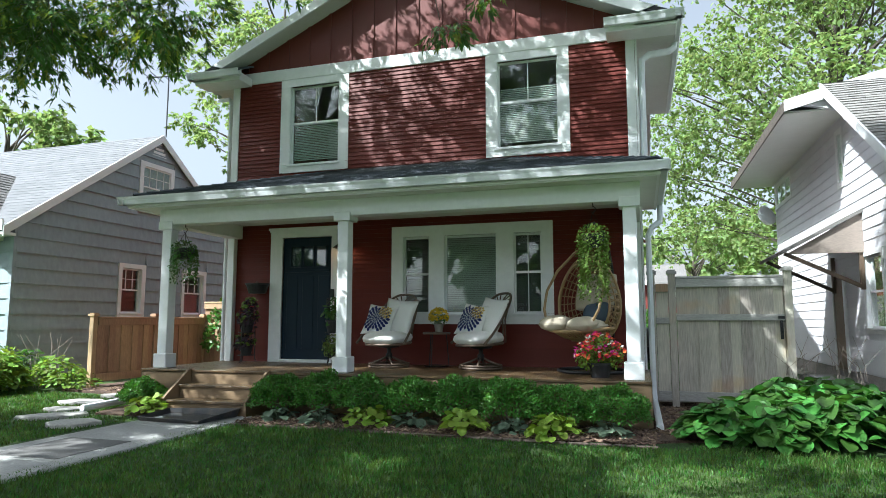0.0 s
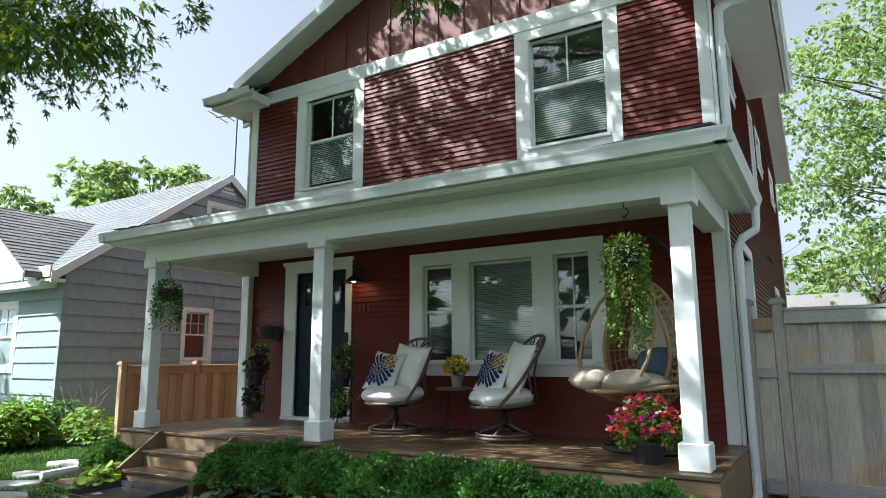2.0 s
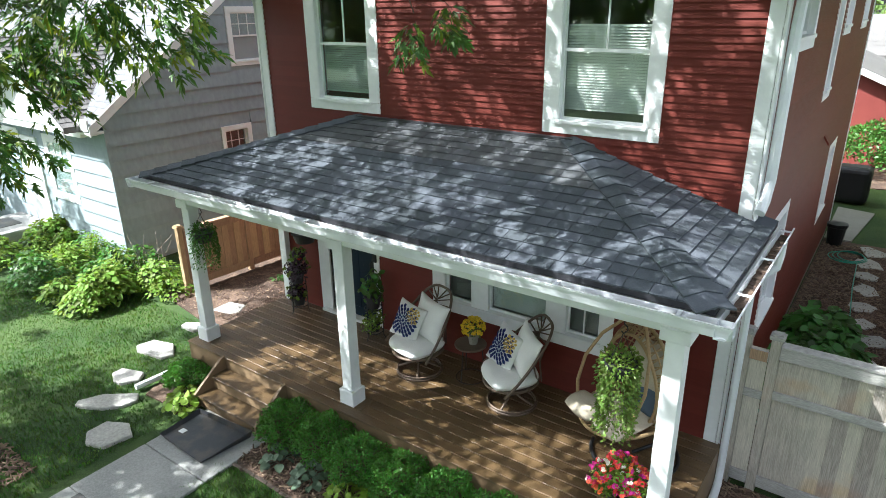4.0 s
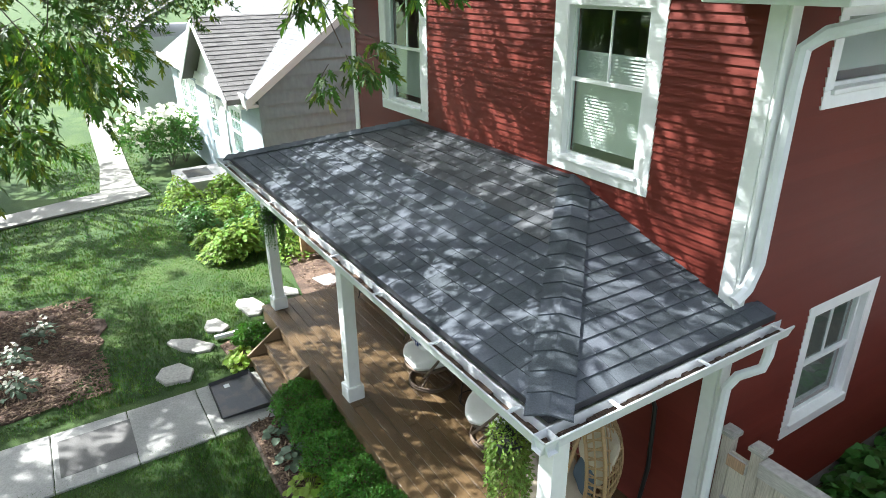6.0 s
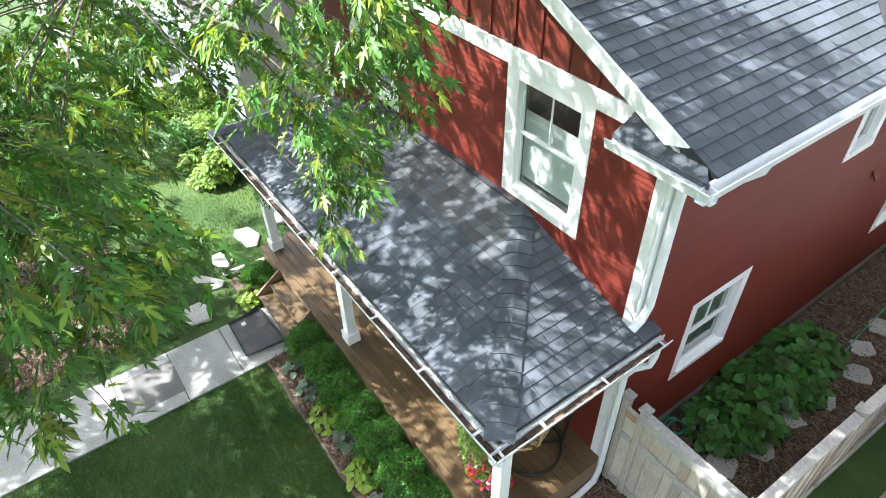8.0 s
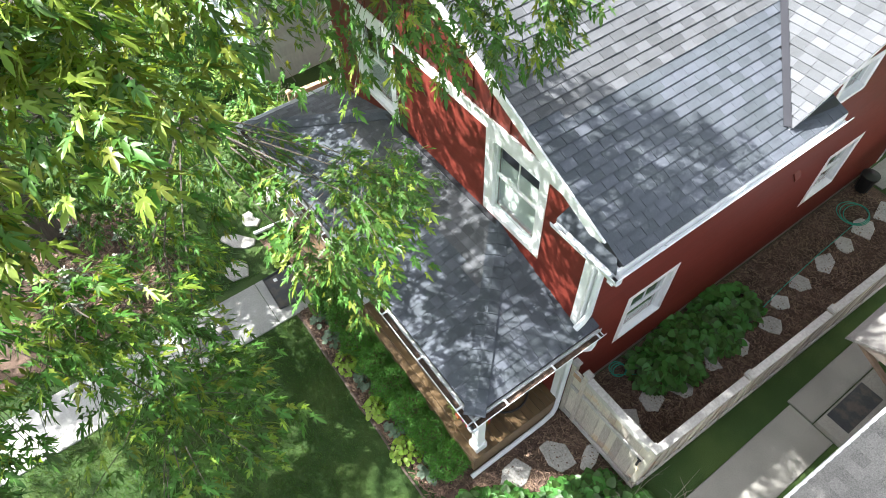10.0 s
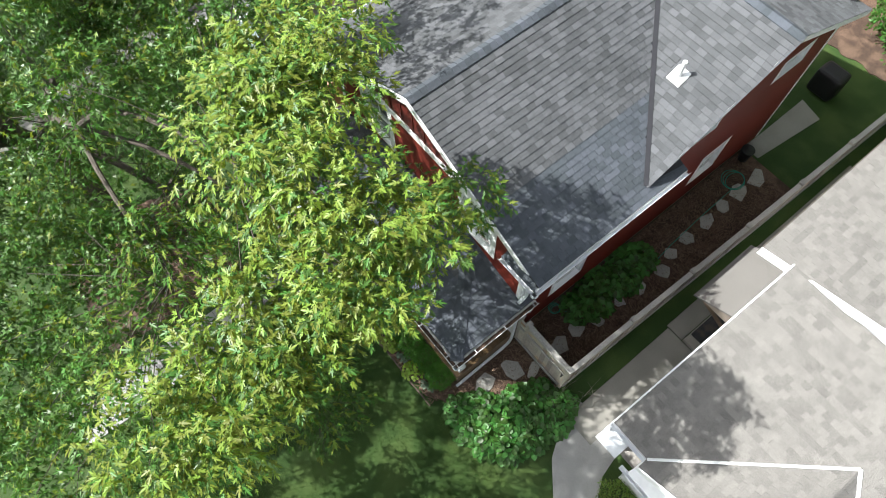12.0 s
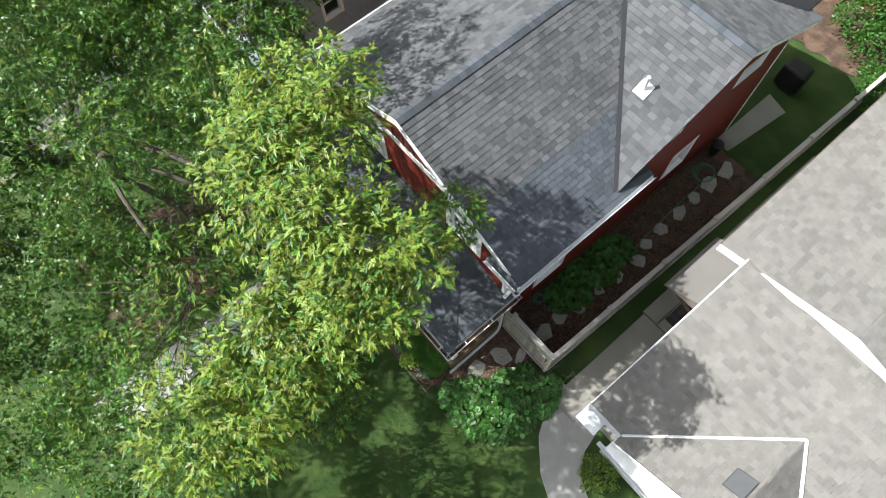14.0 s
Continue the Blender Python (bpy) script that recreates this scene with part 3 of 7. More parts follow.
def flagstone(cx, cy, w, d, turn, seed, group="stepping stones", label="flat irregular pale stepping stone in the lawn"):
    rng = random.Random(seed)
    n = rng.choice((5, 6, 7))
    ring = []
    for i in range(n):
        a = 2 * math.pi * (i + rng.uniform(-0.28, 0.28)) / n
        c, s_ = math.cos(a), math.sin(a)
        k = (abs(c) ** 4 + abs(s_) ** 4) ** (-1 / 4) * rng.uniform(0.86, 1.12)
        ring.append((c * k * w / 2, s_ * k * d / 2, 0))
    bm = bmesh.new()
    prism(bm, [(x, y, -0.03) for x, y, _ in ring], (0, 0, 0.064))
    bevelled(bm, 0.012)
    ob = part("stepping_stone", bm, FLAG)
    ob.matrix_basis = pose(cx, cy, 0.0, 0, 0, turn)
    return tagged(ob, label, "stepping stone", group)


for k, (cx, cy, w, d, turn) in enumerate([(-7.37, -3.15, 0.9, 0.36, 42), (-6.6, -3.53, 0.6, 0.54, 20), (-7.75, -2.63, 0.55, 0.38, 15), (-8.15, -1.9, 0.75, 0.42, 12), (-8.33, -1.07, 0.5, 0.3, 20), (-8.4, -0.28, 0.55, 0.42, 10)]):
    flagstone(cx, cy, w, d, turn, 10 + k)
for k, (cx, cy, w, d, turn) in enumerate([(0.55, -1.4, 0.5, 0.62, 20), (0.74, -0.55, 0.66, 0.52, 35), (1.1, -0.08, 0.28, 0.6, 20), (1.06, 0.98, 0.5, 0.6, 20), (0.98, 1.62, 0.52, 0.5, 50), (1.15, 2.29, 0.55, 0.45, 10), (1.2, 3.15, 0.4, 0.36, 30),
                                          (1.22, 3.92, 0.5, 0.4, 0), (1.32, 4.79, 0.46, 0.42, 30), (1.09, 5.4, 0.4, 0.46, 20), (1.05, 6.14, 0.5, 0.44, 10), (1.03, 7.03, 0.46, 0.56, 40), (1.0, 7.79, 0.4, 0.44, 30), (0.97, 8.57, 0.52, 0.6, 30), (1.02, 9.4, 0.5, 0.72, 20)]):
    flagstone(cx, cy, w, d, turn, 40 + k, "side path stones", "flat grey stepping stone in the mulch strip")

# ---- the red house ----
house = thing("red_house", "two-storey red lap-sided house with white trim and charcoal roof", "house")
XL, XR, YB = -7.05, 0.0, 10.4
FRONT, RIGHT, LEFT, BACK = wall_frame("y", 0.0, -1), wall_frame("x", XR, 1), wall_frame("x", XL, -1), wall_frame("y", YB, 1)
FLOOR_Z, BAND0, BAND1 = 0.54, 5.5, 5.71
RIDGE_X, RIDGE_Z, PITCH = -3.5, 7.53, 0.455


def roof_z(x):
    return RIDGE_Z - PITCH * abs(x - RIDGE_X)


front_holes = [(-5.87, -4.91, 3.95, 5.37), (-2.13, -1.15, 3.95, 5.37), (-5.94, -5.0, 0.56, 2.66), (-3.72, -3.26, 1.34, 2.59), (-3.02, -2.15, 1.34, 2.59), (-1.9, -1.45, 1.34, 2.59)]
front_cut = [(-6.0, -4.78, 3.86, 5.5), (-2.26, -1.04, 3.86, 5.5), (-6.12, -4.94, 0.5, 2.8), (-3.86, -1.33, 1.23, 2.7)]
right_holes = [(1.33, 2.32, 1.42, 2.67), (0.72, 1.82, 4.81, 5.36), (4.0, 4.53, 3.97, 5.34), (6.75, 7.65, 1.4, 2.6), (5.17, 5.93, 4.81, 5.35), (8.17, 9.12, 4.81, 5.35)]
right_out = [(1.21, 2.44, 1.27, 2.79), (0.6, 1.94, 4.67, 5.47), (3.88, 4.65, 3.83, 5.46), (6.62, 7.78, 1.26, 2.73), (5.05, 6.05, 4.67, 5.46), (8.05, 9.25, 4.67, 5.46)]
wall_front = sheathing("front_wall", FRONT, (XL, XR), (0.0, BAND1), front_holes, 0.14, RED, house)
wall_right = sheathing("side_wall", RIGHT, (0.0, YB), (0.3, 5.6), right_holes, 0.14, RED, house)
wall_left = sheathing("side_wall", LEFT, (0.0, YB), (0.3, 5.6), [], 0.14, RED, house)
sheathing("back_wall", BACK, (XL, XR), (0.3, 5.6), [], 0.14, RED, house)
bm = bmesh.new()
box(bm, XL + 0.02, XR - 0.02, 0.02, YB - 0.02, -0.3, 0.3)
part("foundation", bm, STONE_F, house, "grey block foundation")
for zf in (FLOOR_Z - 0.05, 3.1):
    boxpart("room_floor", XL + 0.15, XR - 0.15, 0.15, YB - 0.15, zf - 0.1, zf, ROOM, house, 0)
boxpart("partition", XL + 0.15, XR - 0.15, 3.4, 3.5, FLOOR_Z, 5.6, ROOM, house, 0)
boxpart("partition", -4.4, -4.3, 0.15, 3.4, FLOOR_Z, 5.6, ROOM, house, 0)
boxpart("attic_floor", XL + 0.15, XR - 0.15, 0.15, YB - 0.15, 5.55, 5.62, ROOM, house, 0)

# gable wall of boards and battens
gable = bmesh.new()
ring = [(XL, 0.0, BAND1), (XR, 0.0, BAND1), (XR, 0.0, roof_z(XR) - 0.1), (RIDGE_X, 0.0, RIDGE_Z - 0.1), (XL, 0.0, roof_z(XL) - 0.1)]
prism(gable, ring, (0, 0.12, 0))
gable_wall = part("gable_wall", gable, RED_BB, house, "red vertical boards with battens")
x = -6.76
while x < -0.2:
    bm = bmesh.new()
    box(bm, x - 0.022, x + 0.022, -0.02, 0.004, BAND1, roof_z(x) - 0.12)
    part("batten", bm, RED_BB, gable_wall)
    x += 0.41
# band above the windows, corner boards
boxpart("frieze_band", XL, XR, -0.034, 0.0, BAND0, BAND1, WHITE, house)
boxpart("corner_board", -0.135, -0.004, -0.03, 0.0, FLOOR_Z, BAND0, WHITE, house)
boxpart("corner_board", 0.0, 0.03, -0.03, 0.1, 0.3, 5.55, WHITE, house)
boxpart("corner_board", XL, XL + 0.14, -0.03, 0.0, FLOOR_Z, BAND0, WHITE, house)
boxpart("corner_board", 0.0, 0.03, YB - 0.1, YB + 0.02, 0.3, 5.6, WHITE, house)

# windows of the front
window("window", FRONT, (-6.05, -4.73, 3.81, 5.5), [dict(u0=-5.87, u1=-4.91, z0=3.95, z1=5.37, rail=4.7, muntins=(1, 0), blind=(4.05, 4.7))], wall_front)
window("window", FRONT, (-2.31, -0.985, 3.81, 5.5), [dict(u0=-2.13, u1=-1.15, z0=3.95, z1=5.37, rail=4.7, muntins=(1, 0), blind=(4.06, 4.95))], wall_front)
window("window", FRONT, (-3.91, -1.28, 1.18, 2.76), [
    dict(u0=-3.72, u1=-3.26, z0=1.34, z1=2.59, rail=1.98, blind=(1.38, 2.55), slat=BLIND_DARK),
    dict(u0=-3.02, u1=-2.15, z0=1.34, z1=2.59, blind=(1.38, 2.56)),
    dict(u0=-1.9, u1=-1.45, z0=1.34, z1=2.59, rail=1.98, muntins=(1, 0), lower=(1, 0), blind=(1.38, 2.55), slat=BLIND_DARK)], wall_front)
# windows of the side
for (h, o), kw in zip(zip(right_holes, right_out), [dict(rail=2.04, muntins=(1, 0)), {}, dict(rail=4.62), dict(rail=2.0), {}, {}]):
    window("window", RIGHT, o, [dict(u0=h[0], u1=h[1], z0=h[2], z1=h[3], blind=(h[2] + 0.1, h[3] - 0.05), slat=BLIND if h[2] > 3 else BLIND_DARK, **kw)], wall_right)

# the front door
bm = bmesh.new()
box(bm, -6.17, -5.94, -0.028, 0.05, FLOOR_Z, 2.66)
box(bm, -5.0, -4.89, -0.028, 0.05, FLOOR_Z, 2.66)
box(bm, -6.17, -4.89, -0.03, 0.05, 2.66, 2.79)
casing = part("door_casing", bm, WHITE, house)
bm = bmesh.new()
box(bm, -6.2, -4.86, -0.06, 0.0, 2.79, 2.83)
box(bm, -6.185, -4.875, -0.045, 0.0, 2.765, 2.79)
part("head_trim", bm, WHITE, casing)
boxpart("threshold", -6.12, -4.93, -0.1, 0.06, FLOOR_Z, 0.585, WHITE, casing)
bm = bmesh.new()
box(bm, -5.94, -5.0, 0.03, 0.075, 0.59, 2.65)
front_door = part("front_door", bm, NAVY, house, "closed navy panelled door with small panes")
for u in (-5.86, -5.56, -5.26):
    boxpart("panel", u, u + 0.21, 0.018, 0.032, 0.75, 2.0, NAVY, front_door, 0.006)
boxpart("shelf_trim", -5.9, -5.04, -0.005, 0.032, 2.06, 2.1, NAVY, front_door)
for u in (-5.78, -5.54, -5.3):
    bm = bmesh.new()
    box(bm, u, u + 0.18, 0.02, 0.028, 2.16, 2.5)
    part("pane", bm, GLASS, front_door)
    for a, b, c, d in ((u, u + 0.18, 2.145, 2.165), (u, u + 0.18, 2.495, 2.515), (u - 0.018, u, 2.145, 2.515), (u + 0.18, u + 0.198, 2.145, 2.515)):
        boxpart("glazing_bar", a, b, 0.008, 0.031, c, d, NAVY, front_door, 0)
bm = bmesh.new()
box(bm, -5.08, -5.03, 0.0, 0.03, 1.42, 1.62)
tube(bm, [(-5.055, 0.0, 1.6), (-5.055, -0.05, 1.58), (-5.055, -0.05, 1.46), (-5.055, 0.0, 1.44)], 0.008, 6)
part("door_handle", bm, BLACK, front_door)

# ---- main roof ----
roof = thing("main_roof", "", "")
roof.parent = house
EAVE = 4.09
Y0, Y1 = -0.33, 10.9


def slab(name, pts, thick, material, parent):
    bm = bmesh.new()
    prism(bm, [Vector(p) - Vector((0, 0, thick)) for p in pts], (0, 0, thick))
    return part(name, bm, material, parent)


CG_Y, CG_HALF, CG_X = 6.72, 3.8, 0.34
VALLEY_SUM = CG_Y + RIDGE_X
roof_r = slab("roof_slope", [(RIDGE_X, Y0, RIDGE_Z), (RIDGE_X + EAVE, Y0, roof_z(RIDGE_X + EAVE)), (RIDGE_X + EAVE, 3.94, roof_z(RIDGE_X + EAVE)), (0.0, 3.94, roof_z(0.0)), (0.0, Y1, roof_z(0.0)), (RIDGE_X, Y1, RIDGE_Z)], 0.1, FLASH, house)
roof_l = slab("roof_slope", [(RIDGE_X, Y0, RIDGE_Z), (RIDGE_X - EAVE, Y0, roof_z(RIDGE_X - EAVE)), (RIDGE_X - EAVE, Y1, roof_z(RIDGE_X - EAVE)), (RIDGE_X, Y1, RIDGE_Z)], 0.1, FLASH, house)
bpy.data.objects.remove(roof)
SL = math.hypot(1, PITCH)


def cg_z(y):
    return RIDGE_Z - PITCH * abs(y - CG_Y)


# cross gable over the right-hand wall
cross = bmesh.new()
for s_ in (-1, 1):
    e = CG_Y + s_ * CG_HALF
    prism(cross, [(CG_X, e, cg_z(e)), (CG_X, CG_Y, RIDGE_Z), (CG_X, CG_Y, RIDGE_Z - 0.11), (CG_X, e, cg_z(e) - 0.11)], (RIDGE_X - CG_X, 0, 0))
cross_gable = part("cross_gable", cross, FLASH, house)
bm = bmesh.new()
prism(bm, [(0.0, CG_Y - 3.6, 5.55), (0.0, CG_Y + 3.6, 5.55), (0.0, CG_Y + 3.6, cg_z(CG_Y + 3.6) - 0.06), (0.0, CG_Y, RIDGE_Z - 0.06), (0.0, CG_Y - 3.6, cg_z(CG_Y - 3.6) - 0.06)], (0.02, 0, 0))
side_gable = part("side_gable_wall", bm, RED, house)
for s_ in (-1, 1):
    bm = bmesh.new()
    a, b = Vector((CG_X, CG_Y, RIDGE_Z - 0.012)), Vector((CG_X, CG_Y + s_ * (CG_HALF + 0.02), cg_z(CG_Y + CG_HALF + 0.02) - 0.012))
    prism(bm, [a, b, b - Vector((0, 0, 0.16)), a - Vector((0, 0, 0.16))], (0.03, 0, 0))
    part("rake_board", bm, WHITE, cross_gable)
    bm = bmesh.new()
    a, b = Vector((0.03, CG_Y, RIDGE_Z - 0.12)), Vector((0.03, CG_Y + s_ * CG_HALF, cg_z(CG_Y + CG_HALF) - 0.12))
    prism(bm, [a, b, b - Vector((0, 0, 0.03)), a - Vector((0, 0, 0.03))], (CG_X - 0.03, 0, 0))
    part("rake_soffit", bm, SOFFIT, cross_gable)

# soffits, rakes and corner returns
for s_ in (-1, 1):
    ex = RIDGE_X + s_ * EAVE
    wx = XR if s_ > 0 else XL
    boxpart("soffit", min(ex, wx), max(ex, wx), -0.42, YB if s_ < 0 else 3.9, 5.5, 5.54, SOFFIT, house, 0)
    boxpart("fascia", ex - 0.015, ex + 0.015, -0.42, YB if s_ < 0 else 3.94, 5.5, 5.66, WHITE, house, 0)
    bm = bmesh.new()
    a, b = Vector((RIDGE_X, Y0 - 0.03, RIDGE_Z - 0.0)), Vector((RIDGE_X + s_ * (EAVE - 0.3), Y0 - 0.03, roof_z(RIDGE_X + EAVE - 0.3)))
    prism(bm, [a, b, b - Vector((s_ * 0.22, 0, 0.07)), a - Vector((0, 0, 0.17))], (0, 0.03, 0))
    part("rake_board", bm, WHITE, house)
    bm = bmesh.new()
    prism(bm, [a + Vector((0, 0.03, -0.13)), b + Vector((0, 0.03, -0.13)), b + Vector((0, 0.03, -0.16)), a + Vector((0, 0.03, -0.16))], (0, 0.46, 0))
    part("rake_soffit", bm, SOFFIT, house)
    # return: a little hipped roof on a box
    inner = wx - s_ * 0.4
    boxpart("return_box", min(ex, inner), max(ex, inner), -0.42, -0.04, 5.45, 5.6, WHITE, house, 0.008)
    bm = bmesh.new()
    p0, p1 = Vector((ex + s_ * 0.02, -0.45, 5.64)), Vector((inner, -0.45, 5.64))
    q1, q0 = Vector((inner, -0.01, 5.86)), Vector((ex - s_ * 0.44, -0.01, 5.86))
    prism(bm, [p0, p1, q1, q0], (0, 0, -0.03))
    part("return_roof", bm, SHINGLE, house, "small shingled return roof")
    for k in range(2):
        bm = bmesh.new()
        f0, f1 = k / 2, k / 2 + 0.5
        a0, a1 = p0.lerp(q0, f0), p1.lerp(q1, f0)
        b0, b1 = p0.lerp(q0, f1), p1.lerp(q1, f1)
        prism(bm, [a0 + Vector((0, 0, 0.016)), a1 + Vector((0, 0, 0.016)), b1 + Vector((0, 0, 0.004)), b0 + Vector((0, 0, 0.004))], (0, 0, -0.01))
        part("shingle_course", bm, SHINGLE, house)
gutter("roof_gutter", [(-0.42, -0.54, 5.63), (0.69, -0.54, 5.63), (0.69, 3.98, 5.63)], [(0, 1, 0), (-1, 0, 0)], house)
gutter("roof_gutter", [(-6.62, -0.54, 5.63), (-7.69, -0.54, 5.63), (-7.69, 10.6, 5.63)], [(0, 1, 0), (1, 0, 0)], house)

# ---- porch ----
porch = thing("porch", "open front porch with white posts and brown boards", "porch")
PX0, PX1, PY = -7.06, 0.06, -1.95
bm = bmesh.new()
box(bm, PX0 + 0.02, PX1 - 0.02, PY + 0.03, -0.01, 0.0, 0.47)
part("porch_frame", bm, SKIRT, porch)
boxpart("skirt_board", PX0, PX1, PY, PY + 0.028, 0.02, 0.505, SKIRT, porch)
boxpart("skirt_board", PX1 - 0.028, PX1, PY + 0.03, 0.0, 0.02, 0.505, SKIRT, porch)
boxpart("skirt_board", PX0, PX0 + 0.028, PY + 0.03, 0.0, 0.02, 0.505, SKIRT, porch)
floor = thing("porch_floor", "", "")
floor.parent = porch
nb, y = 14, PY - 0.02
bw = (0.0 - y) / nb
for k in range(nb):
    cut = [PX0, -4.6 + 0.9 * (k % 3), PX1] if k % 2 else [PX0, -2.3 - 0.7 * (k % 3), PX1]
    for a, b in zip(cut, cut[1:]):
        bm = bmesh.new()
        box(bm, a + 0.002, b - 0.002, y + k * bw + 0.003, y + (k + 1) * bw - 0.003, 0.51, FLOOR_Z)
        bevelled(bm, 0.004)
        part("floor_board", bm, DECK, floor)


def porch_post(x, y, name="porch_post"):
    bm = bmesh.new()
    box(bm, x - 0.08, x + 0.08, y - 0.08, y + 0.08, FLOOR_Z, 2.72)
    bevelled(bm, 0.006)
    p = part(name, bm, WHITE, porch, "square white wooden post")
    bm = bmesh.new()
    box(bm, x - 0.115, x + 0.115, y - 0.115, y + 0.115, FLOOR_Z, 0.75)
    bevelled(bm, 0.01)
    part("base", bm, WHITE, p)
    bm = bmesh.new()
    box(bm, x - 0.125, x + 0.125, y - 0.125, y + 0.125, 2.6, 2.72)
    bevelled(bm, 0.006)
    part("cap", bm, WHITE, p)
    return p


for px in (-6.85, -3.92, -0.13):
    porch_post(px, -1.72)
boxpart("pilaster", -6.97, -6.85, -0.12, -0.02, FLOOR_Z, 2.7, WHITE, porch)
BEAM0, CEIL = 2.67, 2.9
boxpart("front_beam", -6.97, 0.0, -1.83, -1.62, BEAM0, CEIL, WHITE, porch)
boxpart("side_beam", -6.97, -6.75, -1.62, -0.02, BEAM0, CEIL, WHITE, porch)
boxpart("side_beam", -0.22, 0.0, -1.62, -0.02, BEAM0, CEIL, WHITE, porch)
boxpart("porch_ceiling", -7.27, 0.235, -2.16, -0.0, CEIL, CEIL + 0.03, SOFFIT, porch, 0)
boxpart("fascia", -7.27, 0.225, -2.14, -2.11, CEIL - 0.01, 3.02, WHITE, porch, 0)
boxpart("fascia", 0.195, 0.225, -2.11, 0.3, CEIL - 0.01, 3.02, WHITE, porch, 0)
boxpart("fascia", -7.27, -7.24, -2.11, 0.0, CEIL - 0.01, 3.02, WHITE, porch, 0)
boxpart("soffit", 0.03, 0.235, 0.0, 0.29, CEIL, CEIL + 0.03, SOFFIT, porch, 0)
gutter("porch_gutter", [(-7.39, 0.0, 3.045), (-7.39, -2.26, 3.045), (0.345, -2.26, 3.045), (0.345, 0.33, 3.045)], [(1, 0, 0), (0, 1, 0), (-1, 0, 0)], porch)
for k in range(8):
    xx = -6.9 + k * 0.98
    boxpart("gutter_strap", xx - 0.015, xx + 0.015, -2.255, -2.14, 3.03, 3.04, GUTTER, porch, 0)
for yy in (-1.6, -0.7, 0.2):
    boxpart("gutter_strap", 0.225, 0.34, yy - 0.015, yy + 0.015, 3.03, 3.04, GUTTER, porch, 0)
rngd = random.Random(12)
for a0, a1, b0, b1 in ((-7.27, 0.24, -2.225, -2.148), (0.233, 0.31, -2.18, 0.3)):
    bm = bmesh.new()
    n = 40
    for k in range(n):
        if a1 - a0 > 1:
            x0, x1, y0, y1 = a0 + (a1 - a0) * k / n, a0 + (a1 - a0) * (k + 1) / n, b0, b1
        else:
            x0, x1, y0, y1 = a0, a1, b0 + (b1 - b0) * k / n, b0 + (b1 - b0) * (k + 1) / n
        box(bm, x0, x1, y0, y1, 2.945, 2.955 + rngd.uniform(0, 0.03))
    tagged(part("gutter_debris", bm, MULCH, porch, "brown leaf litter lying in the gutter"), kind="stuff")
# hipped porch roof
EY = -2.1
RUN, RISE = 2.1, 0.675
PZ0 = 3.085
ex0, ex1 = -7.22, 0.19
hipL, hipR = ex0 + RUN, ex1 - RUN
bm = bmesh.new()
A, B, C, D = Vector((ex0, EY, PZ0)), Vector((ex1, EY, PZ0)), Vector((hipR, 0, PZ0 + RISE)), Vector((hipL, 0, PZ0 + RISE))
prism(bm, [A, B, C, D], (0, 0, -0.05))
pr_front = part("porch_roof_slope", bm, FLASH, porch, "dark shingled front slope")
bm = bmesh.new()
prism(bm, [B, Vector((ex1, 0.3, PZ0)), Vector((0.02, 0.3, PZ0 + 0.17 * RISE / RUN)), Vector((0.02, 0.0, PZ0 + 0.17 * RISE / RUN)), C], (0, 0, -0.05))
pr_right = part("porch_roof_slope", bm, FLASH, porch)
bm = bmesh.new()
prism(bm, [Vector((ex0, 0.0, PZ0)), A, D], (0, 0, -0.05))
pr_left = part("porch_roof_slope", bm, FLASH, porch)
boxpart("wall_flashing", hipL, hipR, -0.09, -0.015, PZ0 + RISE - 0.03, PZ0 + RISE + 0.015, FLASH, porch, 0)

# ---- porch steps ----
porch_steps = thing("porch_steps", "three brown wooden porch steps with slanted side boards", "steps")
for k, (z, y0) in enumerate([(0.36, -1.955), (0.18, -2.2)]):
    boxpart("tread", -6.17, -4.94, y0 - 0.27, y0 + 0.0, z - 0.035, z, DECK, porch_steps)
    boxpart("riser", -6.16, -4.95, y0 - 0.245, y0 - 0.22, z - 0.18, z - 0.036, SKIRT, porch_steps, 0.003)
for u in (-6.215, -4.935):
    bm = bmesh.new()
    prism(bm, [(u, -1.955, 0.0), (u, -1.955, 0.56), (u, -2.02, 0.54), (u, -2.5, 0.2), (u, -2.5, 0.0)], (0.04, 0, 0))
    part("side_board", bm, SKIRT, porch_steps)

# ---- left neighbour's house ----
nbr = thing("grey_house", "grey-green shingled cottage with pale roof and white trim", "house")
NX, NY0, NYR, NZR = -11.92, -0.18, 3.64, 5.98
NP = 0.715


def nz(y):
    return NZR - NP * abs(y - NYR)


NB_FR = wall_frame("x", NX, 1)
NB_FF = wall_frame("y", NY0, -1)
boxpart("inner_wall", NX - 1.1, NX - 1.0, 0.3, 7.9, 0.0, 3.0, ROOM, nbr, 0)
nb_holes = [(2.6, 3.25, 1.42, 2.5), (3.12, 4.1, 4.05, 5.12), (4.8, 5.6, 1.42, 2.5)]
nb_wall = sheathing("gable_wall", NB_FR, (NY0, 8.1), (0.0, 2.95), nb_holes[::2], 0.15, NBR_GREY, nbr)
bm = bmesh.new()
prism(bm, [(NX - 0.15, NY0, 2.95), (NX - 0.15, 8.1, 2.95), (NX - 0.15, NYR, NZR - 0.1)], (0.146, 0, 0))
part("gable_peak", bm, NBR_GREY, nbr)
nf_wall = sheathing("front_wall", NB_FF, (-22.0, NX), (0.0, 3.05), [], 0.15, NBR_GREY, nbr)
